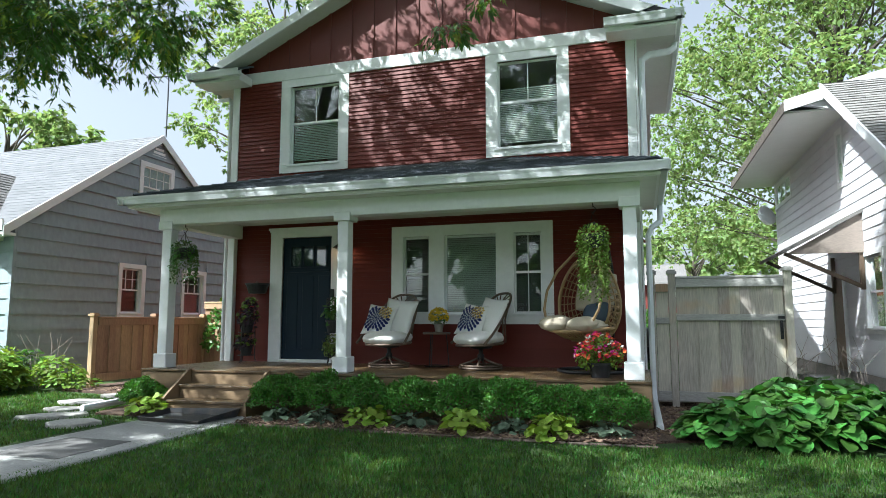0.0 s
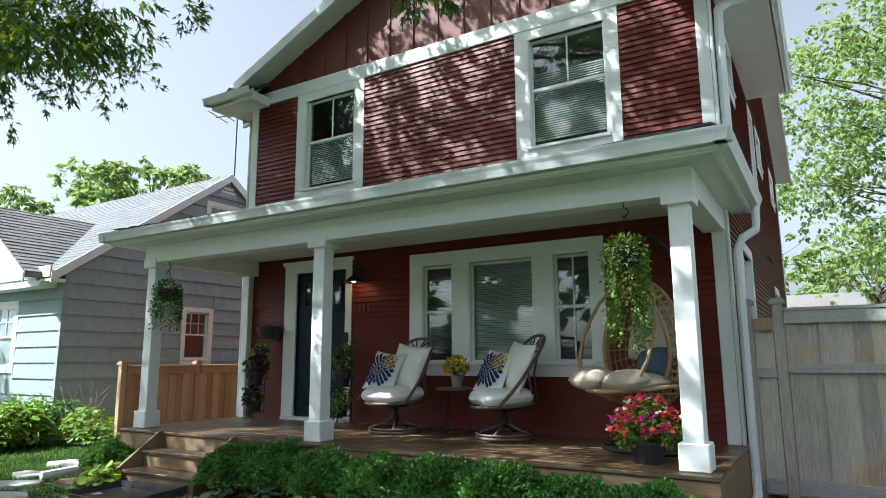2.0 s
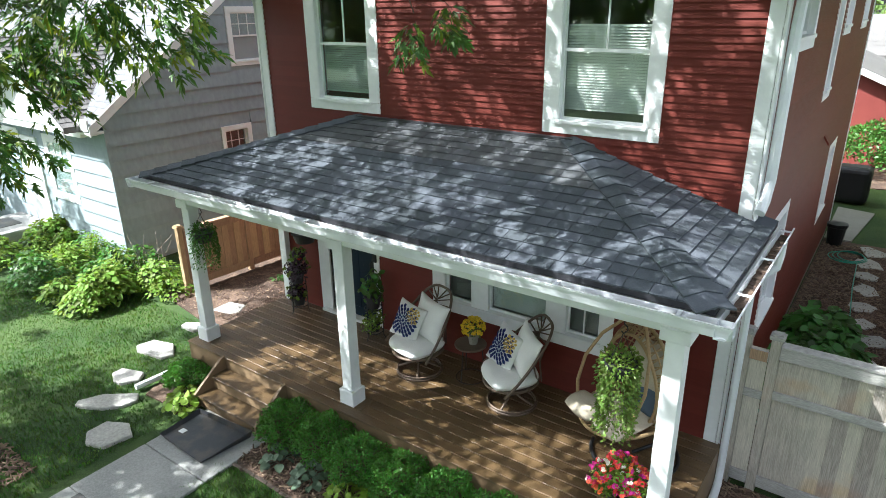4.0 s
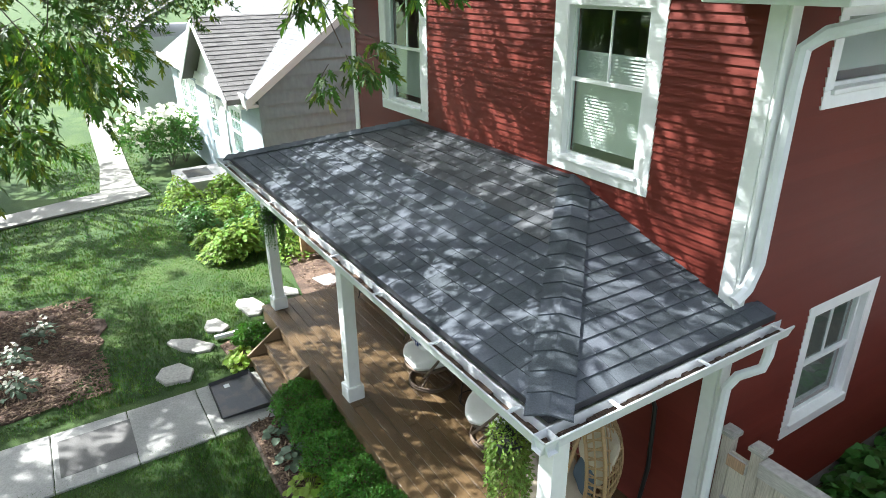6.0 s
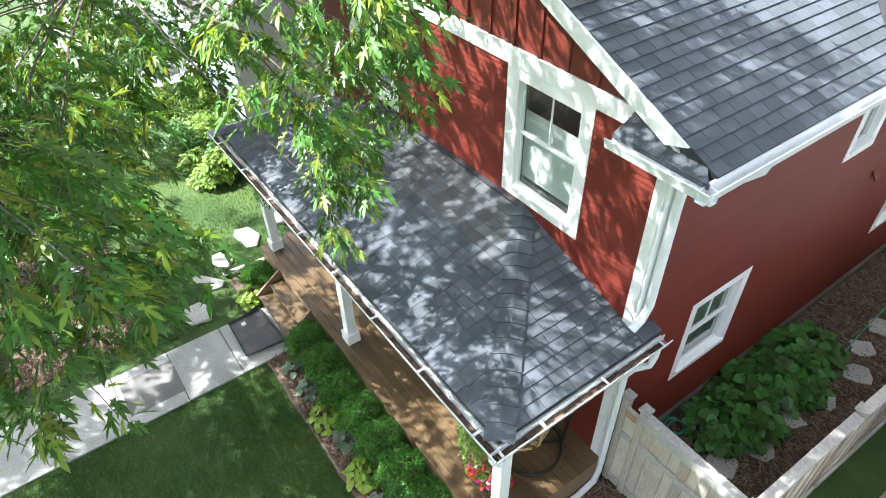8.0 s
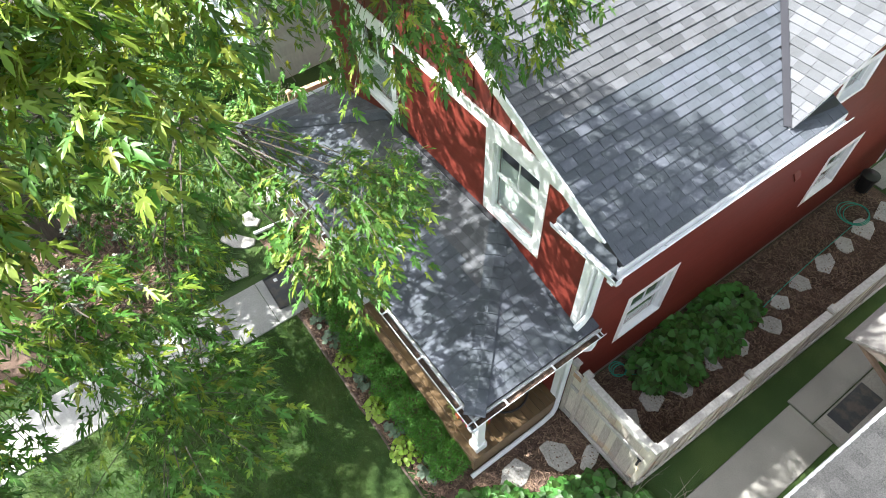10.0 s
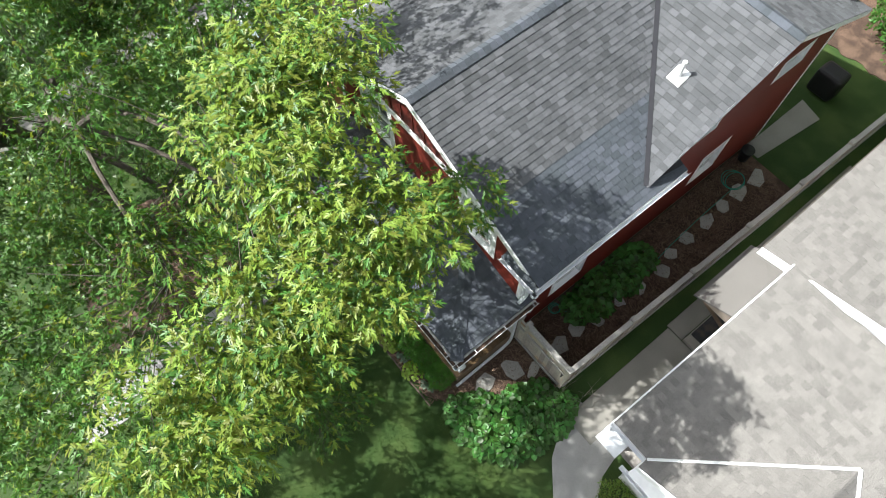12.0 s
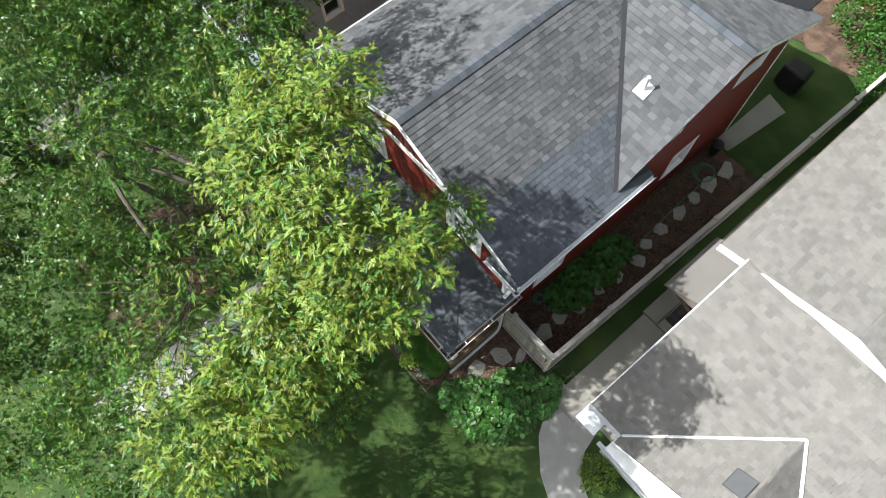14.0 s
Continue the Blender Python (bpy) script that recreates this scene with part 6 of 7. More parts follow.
    cushion(bm, 0.52, 0.52, 0.17, Matrix.Identity(4), 14, 2.2, -0.1)
    ob = part("back_pillow", bm, CANVAS, smooth=True)
    ob.matrix_basis = back
    tagged(ob, "large plain white square pillow leaning on the chair back", "pillow", "plain porch pillows")
    return chair


def print_pillow(m, label):
    """A square pillow with a many-petalled print."""
    w = 0.46
    bm = bmesh.new()
    cushion(bm, w, w, 0.14, Matrix.Identity(4), 14, 2.2, -0.1)
    ob = part("print_pillow", bm, CANVAS, smooth=True)
    ob.matrix_basis = m
    tagged(ob, label, "pillow", "print pillows")

    def lift(x, y):
        u, v = min(1, abs(2 * x / w)), min(1, abs(2 * y / w))
        return 0.07 * max(0.0, (1 - u**2.2) * (1 - v**2.2)) ** 0.5 + 0.019

    for name, mt, cx, cy, rings in (("blue_print", P_BLUE, -0.02, 0.0, [(0.0, 7, 0.036), (0.03, 11, 0.05), (0.07, 14, 0.062), (0.115, 18, 0.07), (0.165, 22, 0.07)]), ("yellow_print", P_YEL, 0.12, 0.13, [(0.012, 6, 0.032), (0.042, 9, 0.042), (0.08, 12, 0.05)])):
        bm = bmesh.new()
        for k, (r, n, ln) in enumerate(rings):
            for i in range(n):
                a = 2 * math.pi * (i + 0.5 * (k % 2)) / n
                c, s_ = math.cos(a), math.sin(a)
                hw = math.pi * (r + ln * 0.5) / n * 0.86
                pts = [(r, 0), (r + ln * 0.3, hw * 0.8), (r + ln * 0.65, hw), (r + ln, 0), (r + ln * 0.65, -hw), (r + ln * 0.3, -hw * 0.8)]
                pts = [(cx + u * c - v * s_, cy + u * s_ + v * c) for u, v in pts]
                if max(max(abs(x), abs(y)) for x, y in pts) < w / 2 - 0.01:
                    bm.faces.new([bm.verts.new((x, y, lift(x, y))) for x, y in pts])
        tagged(part(name, bm, mt, ob, recalc=False), kind="stuff")
    return ob


C1, C2 = (-3.68, -0.66, FLOOR_Z), (-2.27, -0.62, FLOOR_Z)
swivel_chair(C1, -14, "brown rattan swivel chair with white cushion beside the door")
swivel_chair(C2, -42, "brown rattan swivel chair with white cushion by the side table")
print_pillow(pose(*C1, 0, 0, -14) @ pose(-0.14, -0.06, 0.7, 64, 5, 4), "square pillow with dark blue and yellow flower print")
print_pillow(pose(*C2, 0, 0, -42) @ pose(-0.12, -0.06, 0.7, 64, 6, 14), "square pillow with dark blue and yellow flower print")

table = thing("side_table", "small round dark metal side table", "table", at=(-3.0, -0.44, FLOOR_Z))
bm = bmesh.new()
lathe(bm, [(0.205, 0.49), (0.21, 0.5), (0.21, 0.515), (0.2, 0.52), (0.0, 0.52)], 28)
part("tabletop", bm, WICKER_D, table, smooth=False)
for k in range(3):
    a = k * 2 * math.pi / 3 + 0.4
    bm = bmesh.new()
    tube(bm, [(0.15 * math.cos(a), 0.15 * math.sin(a), 0.49), (0.19 * math.cos(a), 0.19 * math.sin(a), 0.01)], 0.008, 6)
    part("leg", bm, BLACK, table)
bm = bmesh.new()
tube(bm, [(0.19 * math.cos(a), 0.19 * math.sin(a), 0.02) for a in (2 * math.pi * k / 24 for k in range(24))], 0.007, 6, closed=True)
part("foot_ring", bm, BLACK, table)


def flower_heads(name, where, size, material, parent, up=(0, -0.4, 0.8)):
    pts = np.repeat(where, 5, axis=0)
    return tagged(leaves(name, pts, size, ROUND, material, parent, face=up, spread=0.45), kind="stuff")


def potted(name, at, pot_r, pot_h, label, balls, pot_mat=None, flowers=(), leaf=PLANT, size=0.05, outline=None, per=350, category="plant"):
    """A pot with a clump of leaves; balls: offset and radius; flowers: material and count."""
    p = thing(name, label, category, at=at)
    bm = bmesh.new()
    lathe(bm, [(pot_r * 0.72, 0), (pot_r * 0.95, pot_h * 0.85), (pot_r * 1.04, pot_h * 0.86), (pot_r * 1.04, pot_h), (pot_r * 0.9, pot_h), (pot_r * 0.88, pot_h * 0.92), (0, pot_h * 0.92)], 20)
    part("pot", bm, pot_mat or POT, p, smooth=False)
    rng = np.random.default_rng(int(abs(at[0] * 100 + at[1] * 37)) + 3)
    w, f = [], []
    for bx, by, bz, br in balls:
        q, d = in_ball(int(per * (br / 0.2) ** 2), (bx, by, bz), br, rng, 0.45)
        w.append(q)
        f.append(d + (0, 0, 0.6))
    leaves("foliage", np.concatenate(w), size, outline or OVAL, leaf, p, face=np.concatenate(f), spread=0.5, rng=rng)
    bm = bmesh.new()
    for bx, by, bz, br in balls:
        for k in range(7):
            tube(bm, [(bx * 0.3, by * 0.3, pot_h * 0.9), (bx + br * 0.7 * math.cos(k), by + br * 0.7 * math.sin(k), bz + br * 0.4 * math.cos(k * 2.1))], 0.004, 4)
    tagged(part("stem_growth", bm, PLANT, p), kind="stuff")
    for nm, mt, n, sz in flowers:
        q = []
        for bx, by, bz, br in balls:
            a, d = in_ball(n, (bx, by, bz), br * 1.04, rng, 0.97)
            q.append(a[(d[:, 2] > -0.25)])
        flower_heads(nm, np.concatenate(q), sz, mt, p)
    return p


potted("mum_pot", (-2.97, -0.42, FLOOR_Z + 0.52), 0.075, 0.13, "yellow flowering mum in a small grey pot", [(0, 0, 0.22, 0.14)], GREYPOT, [("yellow_bloom", F_YELLOW, 190, 0.026)], size=0.03, per=500)
potted("impatiens_pot", (-0.54, -1.52, FLOOR_Z), 0.15, 0.18, "red, pink and white impatiens in a dark round pot", [(0, 0, 0.32, 0.22), (-0.13, -0.04, 0.26, 0.18), (0.13, 0.03, 0.27, 0.17)], POT,
       [("red_bloom", F_RED, 44, 0.034), ("orange_bloom", F_ORANGE, 16, 0.034), ("pink_bloom", F_PINK, 20, 0.034), ("white_bloom", F_WHITE, 14, 0.028)], leaf=YELLOWG, size=0.042, per=520)
potted("wall_planter", (-6.34, -0.14, 1.7), 0.2, 0.17, "dark oval planter bowl on the porch wall", [(0, 0, 0.14, 0.07)], POT, (), PURPLE, 0.03, per=300)


def plant_stand(at, label):
    s = thing("plant_stand", label, "plant stand", "porch plant stands", at=at)
    for r, z in ((0.13, 0.12), (0.13, 0.5)):
        bm = bmesh.new()
        tube(bm, [(r * math.cos(a), r * math.sin(a), z) for a in (2 * math.pi * k / 20 for k in range(20))], 0.007, 6, closed=True)
        tube(bm, [(-r, 0, z), (r, 0, z)], 0.006, 5)
        tube(bm, [(0, -r, z), (0, r, z)], 0.006, 5)
        part("shelf_ring", bm, BLACK, s)
    for k in range(3):
        a = k * 2 * math.pi / 3 + 0.5
        bm = bmesh.new()
        tube(bm, [(0.17 * math.cos(a), 0.17 * math.sin(a), 0.005), (0.14 * math.cos(a), 0.14 * math.sin(a), 0.06), (0.13 * math.cos(a), 0.13 * math.sin(a), 0.6)], 0.008, 6)
        part("leg", bm, BLACK, s)
    return s


plant_stand((-6.4, -0.32, FLOOR_Z), "black wire plant stand beside the porch wall")
plant_stand((-4.79, -0.32, FLOOR_Z), "black wire plant stand beside the front door")
potted("purple_plant", (-6.4, -0.32, FLOOR_Z + 0.127), 0.11, 0.16, "dark purple leafy plant in a black pot", [(0, -0.02, 0.22, 0.16), (-0.1, -0.04, 0.17, 0.1)], POT, [("pale_foliage", TRAIL, 14, 0.05)], PURPLE, 0.06)
potted("petunia_pot", (-6.4, -0.32, FLOOR_Z + 0.507), 0.12, 0.17, "dark flowering plant with pale yellow blooms", [(0, 0, 0.24, 0.19), (0.02, 0.05, 0.45, 0.12)], POT, [("pale_bloom", TRAIL, 26, 0.045), ("red_bloom", F_RED, 3, 0.05)], PURPLE, 0.06)
potted("coleus_pot", (-4.79, -0.32, FLOOR_Z + 0.127), 0.1, 0.13, "light green trailing plant in a black pot", [(0, 0, 0.2, 0.17), (0, -0.08, 0.12, 0.13)], POT, (), TRAIL, 0.05)
potted("tall_leaf_pot", (-4.79, -0.32, FLOOR_Z + 0.507), 0.13, 0.2, "tall leafy plant in a dark round pot", [(0, 0, 0.28, 0.17), (0.02, 0.03, 0.48, 0.09)], POT, (), PLANT, 0.1, per=130)


def hanging_basket(at, hook_z, reach, n, label, leaf, seed):
    b = thing("hanging_basket", label, "hanging plant", "hanging baskets", at=at)
    rng = np.random.default_rng(seed)
    bm = bmesh.new()
    lathe(bm, [(0.09, -0.15), (0.14, -0.04), (0.15, 0.0), (0.13, 0.0), (0.12, -0.03), (0, -0.03)], 18)
    part("pot", bm, POT, b)
    for k in range(3):
        a = 2 * math.pi * k / 3
        bm = bmesh.new()
        tube(bm, [(0.14 * math.cos(a), 0.14 * math.sin(a), 0), (0, 0, hook_z - at[2] - 0.12)], 0.003, 4)
        part("hanger_wire", bm, BLACK, b)
    bm = bmesh.new()
    h = hook_z - at[2]
    tube(bm, [(0, 0, h), (0, 0, h - 0.04), (0.03, 0, h - 0.06), (0.035, 0, h - 0.09), (0.0, 0, h - 0.13), (-0.02, 0, h - 0.11)], 0.006, 6)
    part("hook", bm, BLACK, b)
    w, ld = [], []
    q, d = in_ball(420, (0, 0, 0.03), 0.175, rng, 0.3, (1, 1, 0.55))
    w.append(q)
    ld.append(d + np.array((0, 0, 0.2)))
    for k in range(n):
        a, r = rng.uniform(0, 2 * np.pi), rng.uniform(0.1, 0.175)
        ln = reach * rng.uniform(0.35, 1.0)
        m = int(ln / 0.017)
        t = np.linspace(0, 1, m)
        p = np.stack([np.cos(a) * (r + 0.02 * np.sin(t * 7 + k)), np.sin(a) * (r + 0.02 * np.cos(t * 6 + k)), -t * ln], 1) + rng.normal(0, 0.012, (m, 3))
        w.append(p)
        ld.append(np.stack([np.full(m, np.cos(a)), np.full(m, np.sin(a)), np.full(m, -0.7)], 1))
    leaves("trailing_foliage", np.concatenate(w), 0.034, OVAL, leaf, b, face=(0, -0.4, 0.8), spread=0.5, droop=np.concatenate(ld), rng=rng)
    return b


hanging_basket((-6.55, -1.76, 2.3), BEAM0, 0.55, 60, "hanging basket with dark green trailing plant", PLANT, 51)
hanging_basket((-0.56, -1.8, 2.27), BEAM0, 0.85, 100, "hanging basket with long light green trailing plant", TRAIL, 52)

# hanging egg chair on its stand
egg = thing("egg_chair", "hanging tan rattan egg chair with cushions on a dark stand", "chair")


def egg_ring(phi, w, h, y, lift=0.0):
    """A point of an upright oval ring, widest below its middle."""
    return Vector((w * math.sin(phi) * (1 - 0.16 * math.cos(phi)), y, lift + h * math.cos(phi)))


def egg_bowl(phi, q):
    """The woven back: q from its middle (0) to the outer ring (1)."""
    return egg_ring(phi, 0.47 * q, 0.6 * q, 0.1 + 0.3 * (1 - q ** 2.2), 0.02)


for w_, h_, y_, r_, nm in ((0.39, 0.5, -0.04, 0.018, "inner_ring"), (0.47, 0.6, 0.1, 0.02, "outer_ring"), (0.44, 0.56, 0.02, 0.009, "weave_ring")):
    bm = bmesh.new()
    tube(bm, [egg_ring(2 * math.pi * k / 48, w_, h_, y_, 0.02) for k in range(48)], r_, 7, closed=True)
    part(nm, bm, WICKER, egg, smooth=True)
for k in range(84):
    a, b = 2 * math.pi * k / 84, 2 * math.pi * (k + (0.9 if k % 2 else -0.9)) / 84
    bm = bmesh.new()
    tube(bm, [egg_ring(a, 0.39, 0.5, -0.04, 0.02), egg_ring((a + b) / 2, 0.44, 0.56, 0.02, 0.02), egg_ring(b, 0.47, 0.6, 0.1, 0.02)], 0.0075, 5)
    part("lattice_cane", bm, WICKER, egg, smooth=True)
for k in range(30):
    a = 2 * math.pi * k / 30
    bm = bmesh.new()
    tube(bm, [egg_bowl(a, q) for q in np.linspace(0.12, 1.0, 8)], 0.008, 5)
    part("rib", bm, WICKER, egg, smooth=True)
for q in (0.14, 0.28, 0.4, 0.5, 0.6, 0.69, 0.77, 0.85, 0.92):
    bm = bmesh.new()
    tube(bm, [egg_bowl(2 * math.pi * k / 36, q) for k in range(36)], 0.007, 5, closed=True)
    part("weave_band", bm, WICKER, egg, smooth=True)
# seat shelf in front of the bowl
front = [Vector((-0.42 * math.cos(a), 0.02 - 0.56 * math.sin(a) ** 0.8, -0.36 - 0.05 * math.sin(a))) for a in np.linspace(0, math.pi, 25)]
bm = bmesh.new()
tube(bm, front, 0.02, 7)
part("front_rim", bm, WICKER, egg, smooth=True)
for k in range(25):
    a = math.pi * k / 24
    bm = bmesh.new()
    tube(bm, [front[k], Vector((-0.3 * math.cos(a), 0.05 - 0.34 * math.sin(a), -0.5)), Vector((-0.16 * math.cos(a), 0.14 - 0.1 * math.sin(a), -0.56))], 0.0075, 5)
    part("seat_cane", bm, WICKER, egg, smooth=True)
for w_, d_, z_ in ((0.37, 0.48, -0.43), (0.3, 0.34, -0.5), (0.22, 0.2, -0.54)):
    bm = bmesh.new()
    tube(bm, [(-w_ * math.cos(a), 0.05 - d_ * math.sin(a), z_) for a in np.linspace(0, math.pi, 20)], 0.0075, 5)
    part("weave_band", bm, WICKER, egg, smooth=True)
for sx in (-1, 1):
    bm = bmesh.new()
    tube(bm, [(sx * 0.3, -0.44, -0.4), (sx * 0.42, -0.36, -0.12), (sx * 0.44, -0.26, 0.14), (sx * 0.34, -0.14, 0.42), (sx * 0.14, -0.02, 0.66), (0, 0.0, 0.74)], 0.018, 8)
    part("arm_hoop", bm, WICKER, egg, smooth=True)
for cx, cy, cz, w, d, h, tilt, mt, lab in ((0, -0.2, -0.34, 0.74, 0.56, 0.18, 4, LINEN, "tan seat cushion"), (-0.2, -0.42, -0.3, 0.42, 0.3, 0.2, 8, LINEN, "tan cushion roll"), (0.2, -0.4, -0.31, 0.38, 0.3, 0.18, 8, LINEN, "tan cushion roll"),
                                           (0.08, 0.16, 0.12, 0.62, 0.56, 0.16, 72, LINEN, "tan back cushion"), (0.14, 0.05, -0.14, 0.4, 0.32, 0.13, 66, DENIM, "blue grey cushion")):
    bm = bmesh.new()
    cushion(bm, w, d, h, pose(cx, cy, cz, tilt, 0, 0), 12, 2.6, 0.12)
    part("cushion", bm, mt, egg, lab, smooth=True)
bm = bmesh.new()
tube(bm, [(0, 0.0, 0.74), (0, 0.02, 1.02)], 0.008, 6)
part("chain", bm, BLACK, egg)
egg.matrix_basis = pose(-0.76, -0.8, 1.5, 0, 0, -27)
bm = bmesh.new()
tube(bm, [(0, 0.02, 1.02), (0.02, 0.25, 1.1), (0.05, 0.5, 0.95), (0.05, 0.66, 0.5), (0.05, 0.68, -0.2), (0.04, 0.6, -0.94)], 0.022, 8)
part("stand_pole", bm, BLACK, egg, "curved dark stand pole", smooth=True)
bm = bmesh.new()
tube(bm, [(0.46 * math.cos(a) + 0.02, 0.12 + 0.46 * math.sin(a), -0.938) for a in np.linspace(-2.6, 2.6 + 0.9, 26)], 0.022, 8)
tube(bm, [(0.04, 0.6, -0.94), (0.02, 0.1, -0.938)], 0.02, 8)
part("stand_base", bm, BLACK, egg, "dark ring base on the boards", smooth=True)

# wall lamp, bell and number plate
lamp = thing("wall_lamp", "black gooseneck wall lamp, lit, over the porch wall", "lamp", at=(-4.73, 0.0, 2.44))
bm = bmesh.new()
tube(bm, [(0, 0, 0.16), (0, -0.06, 0.22), (0, -0.15, 0.2), (0, -0.18, 0.08)], 0.01, 8)
box(bm, -0.04, 0.04, -0.02, 0.0, 0.1, 0.22)
part("arm", bm, BLACK, lamp)
bm = bmesh.new()
lathe(bm, [(0.02, 0.1), (0.05, 0.07), (0.14, 0.0), (0.145, -0.01), (0.135, -0.005), (0.045, 0.055), (0.0, 0.06)], 20, (0, -0.18, 0))
part("shade", bm, BLACK, lamp)
bm = bmesh.new()
lathe(bm, [(0.0, -0.01), (0.03, 0.0), (0.035, 0.03), (0.02, 0.05), (0.0, 0.055)], 12, (0, -0.18, 0))
part("bulb", bm, LAMPGLOW, lamp)
bulb = new("bulb_light", bpy.data.lights.new("bulb_light", "POINT"))
bulb.data.energy, bulb.data.color, bulb.data.shadow_soft_size = 0.3, (1.0, 0.5, 0.25), 0.03
bulb.location = (-4.73, -0.18, 2.4)
number = thing("number_bars", "dark plain house sign bars on the red siding", "sign", at=(-4.83, -0.02, 2.03))
for k in range(4):
    boxpart("bar", k * 0.078, k * 0.078 + 0.035, -0.008, 0.0, 0.0, 0.1, RED_BB, number, 0)
bm = bmesh.new()
box(bm, -5.0, -4.93, -0.06, -0.03, 1.62, 1.76)
bevelled(bm, 0.006)
tagged(part("door_bell", bm, BLACK), "small black door bell box on the white casing", "door bell")

# boot tray on the walk
bm = bmesh.new()
ring = [Vector((-5.95, -3.15, 0.02)), Vector((-5.98, -2.58, 0.02)), Vector((-5.02, -2.52, 0.02)), Vector((-5.1, -3.18, 0.02))]
quad(bm, ring)
mid = sum(ring, Vector()) / 4
outer = [r_ + (r_ - mid) * 0.07 + Vector((0, 0, (0.05, 0.07, 0.1, 0.035)[i])) for i, r_ in enumerate(ring)]
vi, vo = [bm.verts.new(r_) for r_ in ring], [bm.verts.new(o_) for o_ in outer]
for i in range(4):
    j = (i + 1) % 4
    bm.faces.new((vi[i], vi[j], vo[j], vo[i]))
tray = part("boot_tray", bm, RUBBER, recalc=False)
sol = tray.modifiers.new("thick", "SOLIDIFY")
sol.thickness = 0.008
tagged(tray, "worn black rubber boot tray lying on the walk", "tray")
boxpart("paper_tag", -5.88, -5.79, -2.98, -2.9, 0.031, 0.034, WHITE, tray, 0)

# garden hose
hose = thing("garden_hose", "green garden hose coiled along the side strip", "hose")
for cx, cy, r in ((0.16, 1.55, 0.16), (0.58, 8.75, 0.36)):
    for k in range(3):
        bm = bmesh.new()
        rr = r * (1 - 0.16 * k)
        tube(bm, [(cx + rr * math.cos(a) + 0.03 * k, cy + rr * (1.0 + 0.2 * k) * math.sin(a), 0.03 + 0.02 * k) for a in (2 * math.pi * i / 26 for i in range(26))], 0.011, 6, closed=True)
        part("coil", bm, HOSE, hose, smooth=True)
bm = bmesh.new()
tube(bm, [(0.2, 1.4, 0.03), (0.45, 1.75, 0.03), (0.75, 2.4, 0.04), (0.95, 3.4, 0.05), (1.0, 4.6, 0.03), (0.9, 5.6, 0.03), (0.82, 7.0, 0.03), (0.78, 8.45, 0.03)], 0.011, 6)
part("hose_run", bm, HOSE, hose, smooth=True)
# bare earth, and dark mulch colour in place of the back yard's shade
flat_patch("back_bed", [(-4.0, 15.4), (1.2, 15.6), (2.1, 16.4), (2.3, 18.5), (-4.0, 18.5)], 0.008, MULCH, "bare brown earth behind the red house, its dark colour also standing for shade", "flower bed", wobble=0.1, seed=9)
grill = bmesh.new()
box(grill, -0.3, 0.6, 13.3, 14.0, 0.0, 1.0)
bevelled(grill, 0.15, 3)
tagged(part("covered_grill", grill, BLACK), "black fabric-covered grill on the back patio", "grill")
flat_patch("back_patio", [(0.0, 10.0), (0.55, 10.0), (0.85, 12.7), (0.0, 12.9)], 0.01, OLD_CONC, "small concrete pad behind the house", "patio")
bm = bmesh.new()
lathe(bm, [(0.15, 0.0), (0.19, 0.42), (0.21, 0.43), (0.21, 0.5), (0.0, 0.54)], 16, (0.24, 9.6, 0))
tagged(part("trash_bin", bm, BLACK), "black trash bin against the side wall", "bin")


# ---- garden plants ----
def shrub(at, r, h, label, seed, material=None, size=0.036, n=6500, name="boxwood"):
    rng = np.random.default_rng(seed)
    s = thing(name, label, "shrub", "boxwood hedge" if name == "boxwood" else "", at=(*at, 0))
    bm = bmesh.new()
    for k in range(9):
        a = k * 2.4
        tube(bm, [(0.03 * math.cos(a), 0.03 * math.sin(a), 0), (r * 0.6 * math.cos(a), r * 0.6 * math.sin(a), h * (0.5 + 0.04 * k))], 0.008, 5, 0.003)
    tagged(part("stem_growth", bm, BARK, s), kind="stuff")
    d = rng.normal(0, 1, (n, 3))
    d /= np.linalg.norm(d, axis=1, keepdims=True)
    d[:, 2] = np.abs(d[:, 2]) * 1.1 - 0.35
    lump = 1 + 0.16 * np.sin(d[:, 0] * 7 + seed) * np.sin(d[:, 1] * 6 + 1) + 0.1 * np.sin(d[:, 2] * 9 + seed)
    q = rng.uniform(0.62, 1.04, n) ** 0.6 * lump
    p = d * (q * r)[:, None]
    p[:, 2] = h * 0.48 + d[:, 2] * q * h * 0.55
    p[:, 2] = np.maximum(p[:, 2], 0.03)
    leaves("foliage", p, size, DIAMOND if name == "boxwood" else OVAL, material or BOXLEAF, s, face=d + np.array((0, 0, 0.5)), spread=0.45, droop=d * 0.6 + np.array((0, 0, 0.25)), rng=rng)
    return s


for k in range(8):
    shrub((-4.55 + 0.6 * k, -2.24 + 0.03 * math.sin(k * 2.3)), 0.39, 0.6 + 0.04 * math.sin(k * 1.7), "dense green boxwood shrub along the porch", 200 + k)
shrub((-6.75, -2.25), 0.3, 0.45, "dense green boxwood shrub by the porch steps", 215)


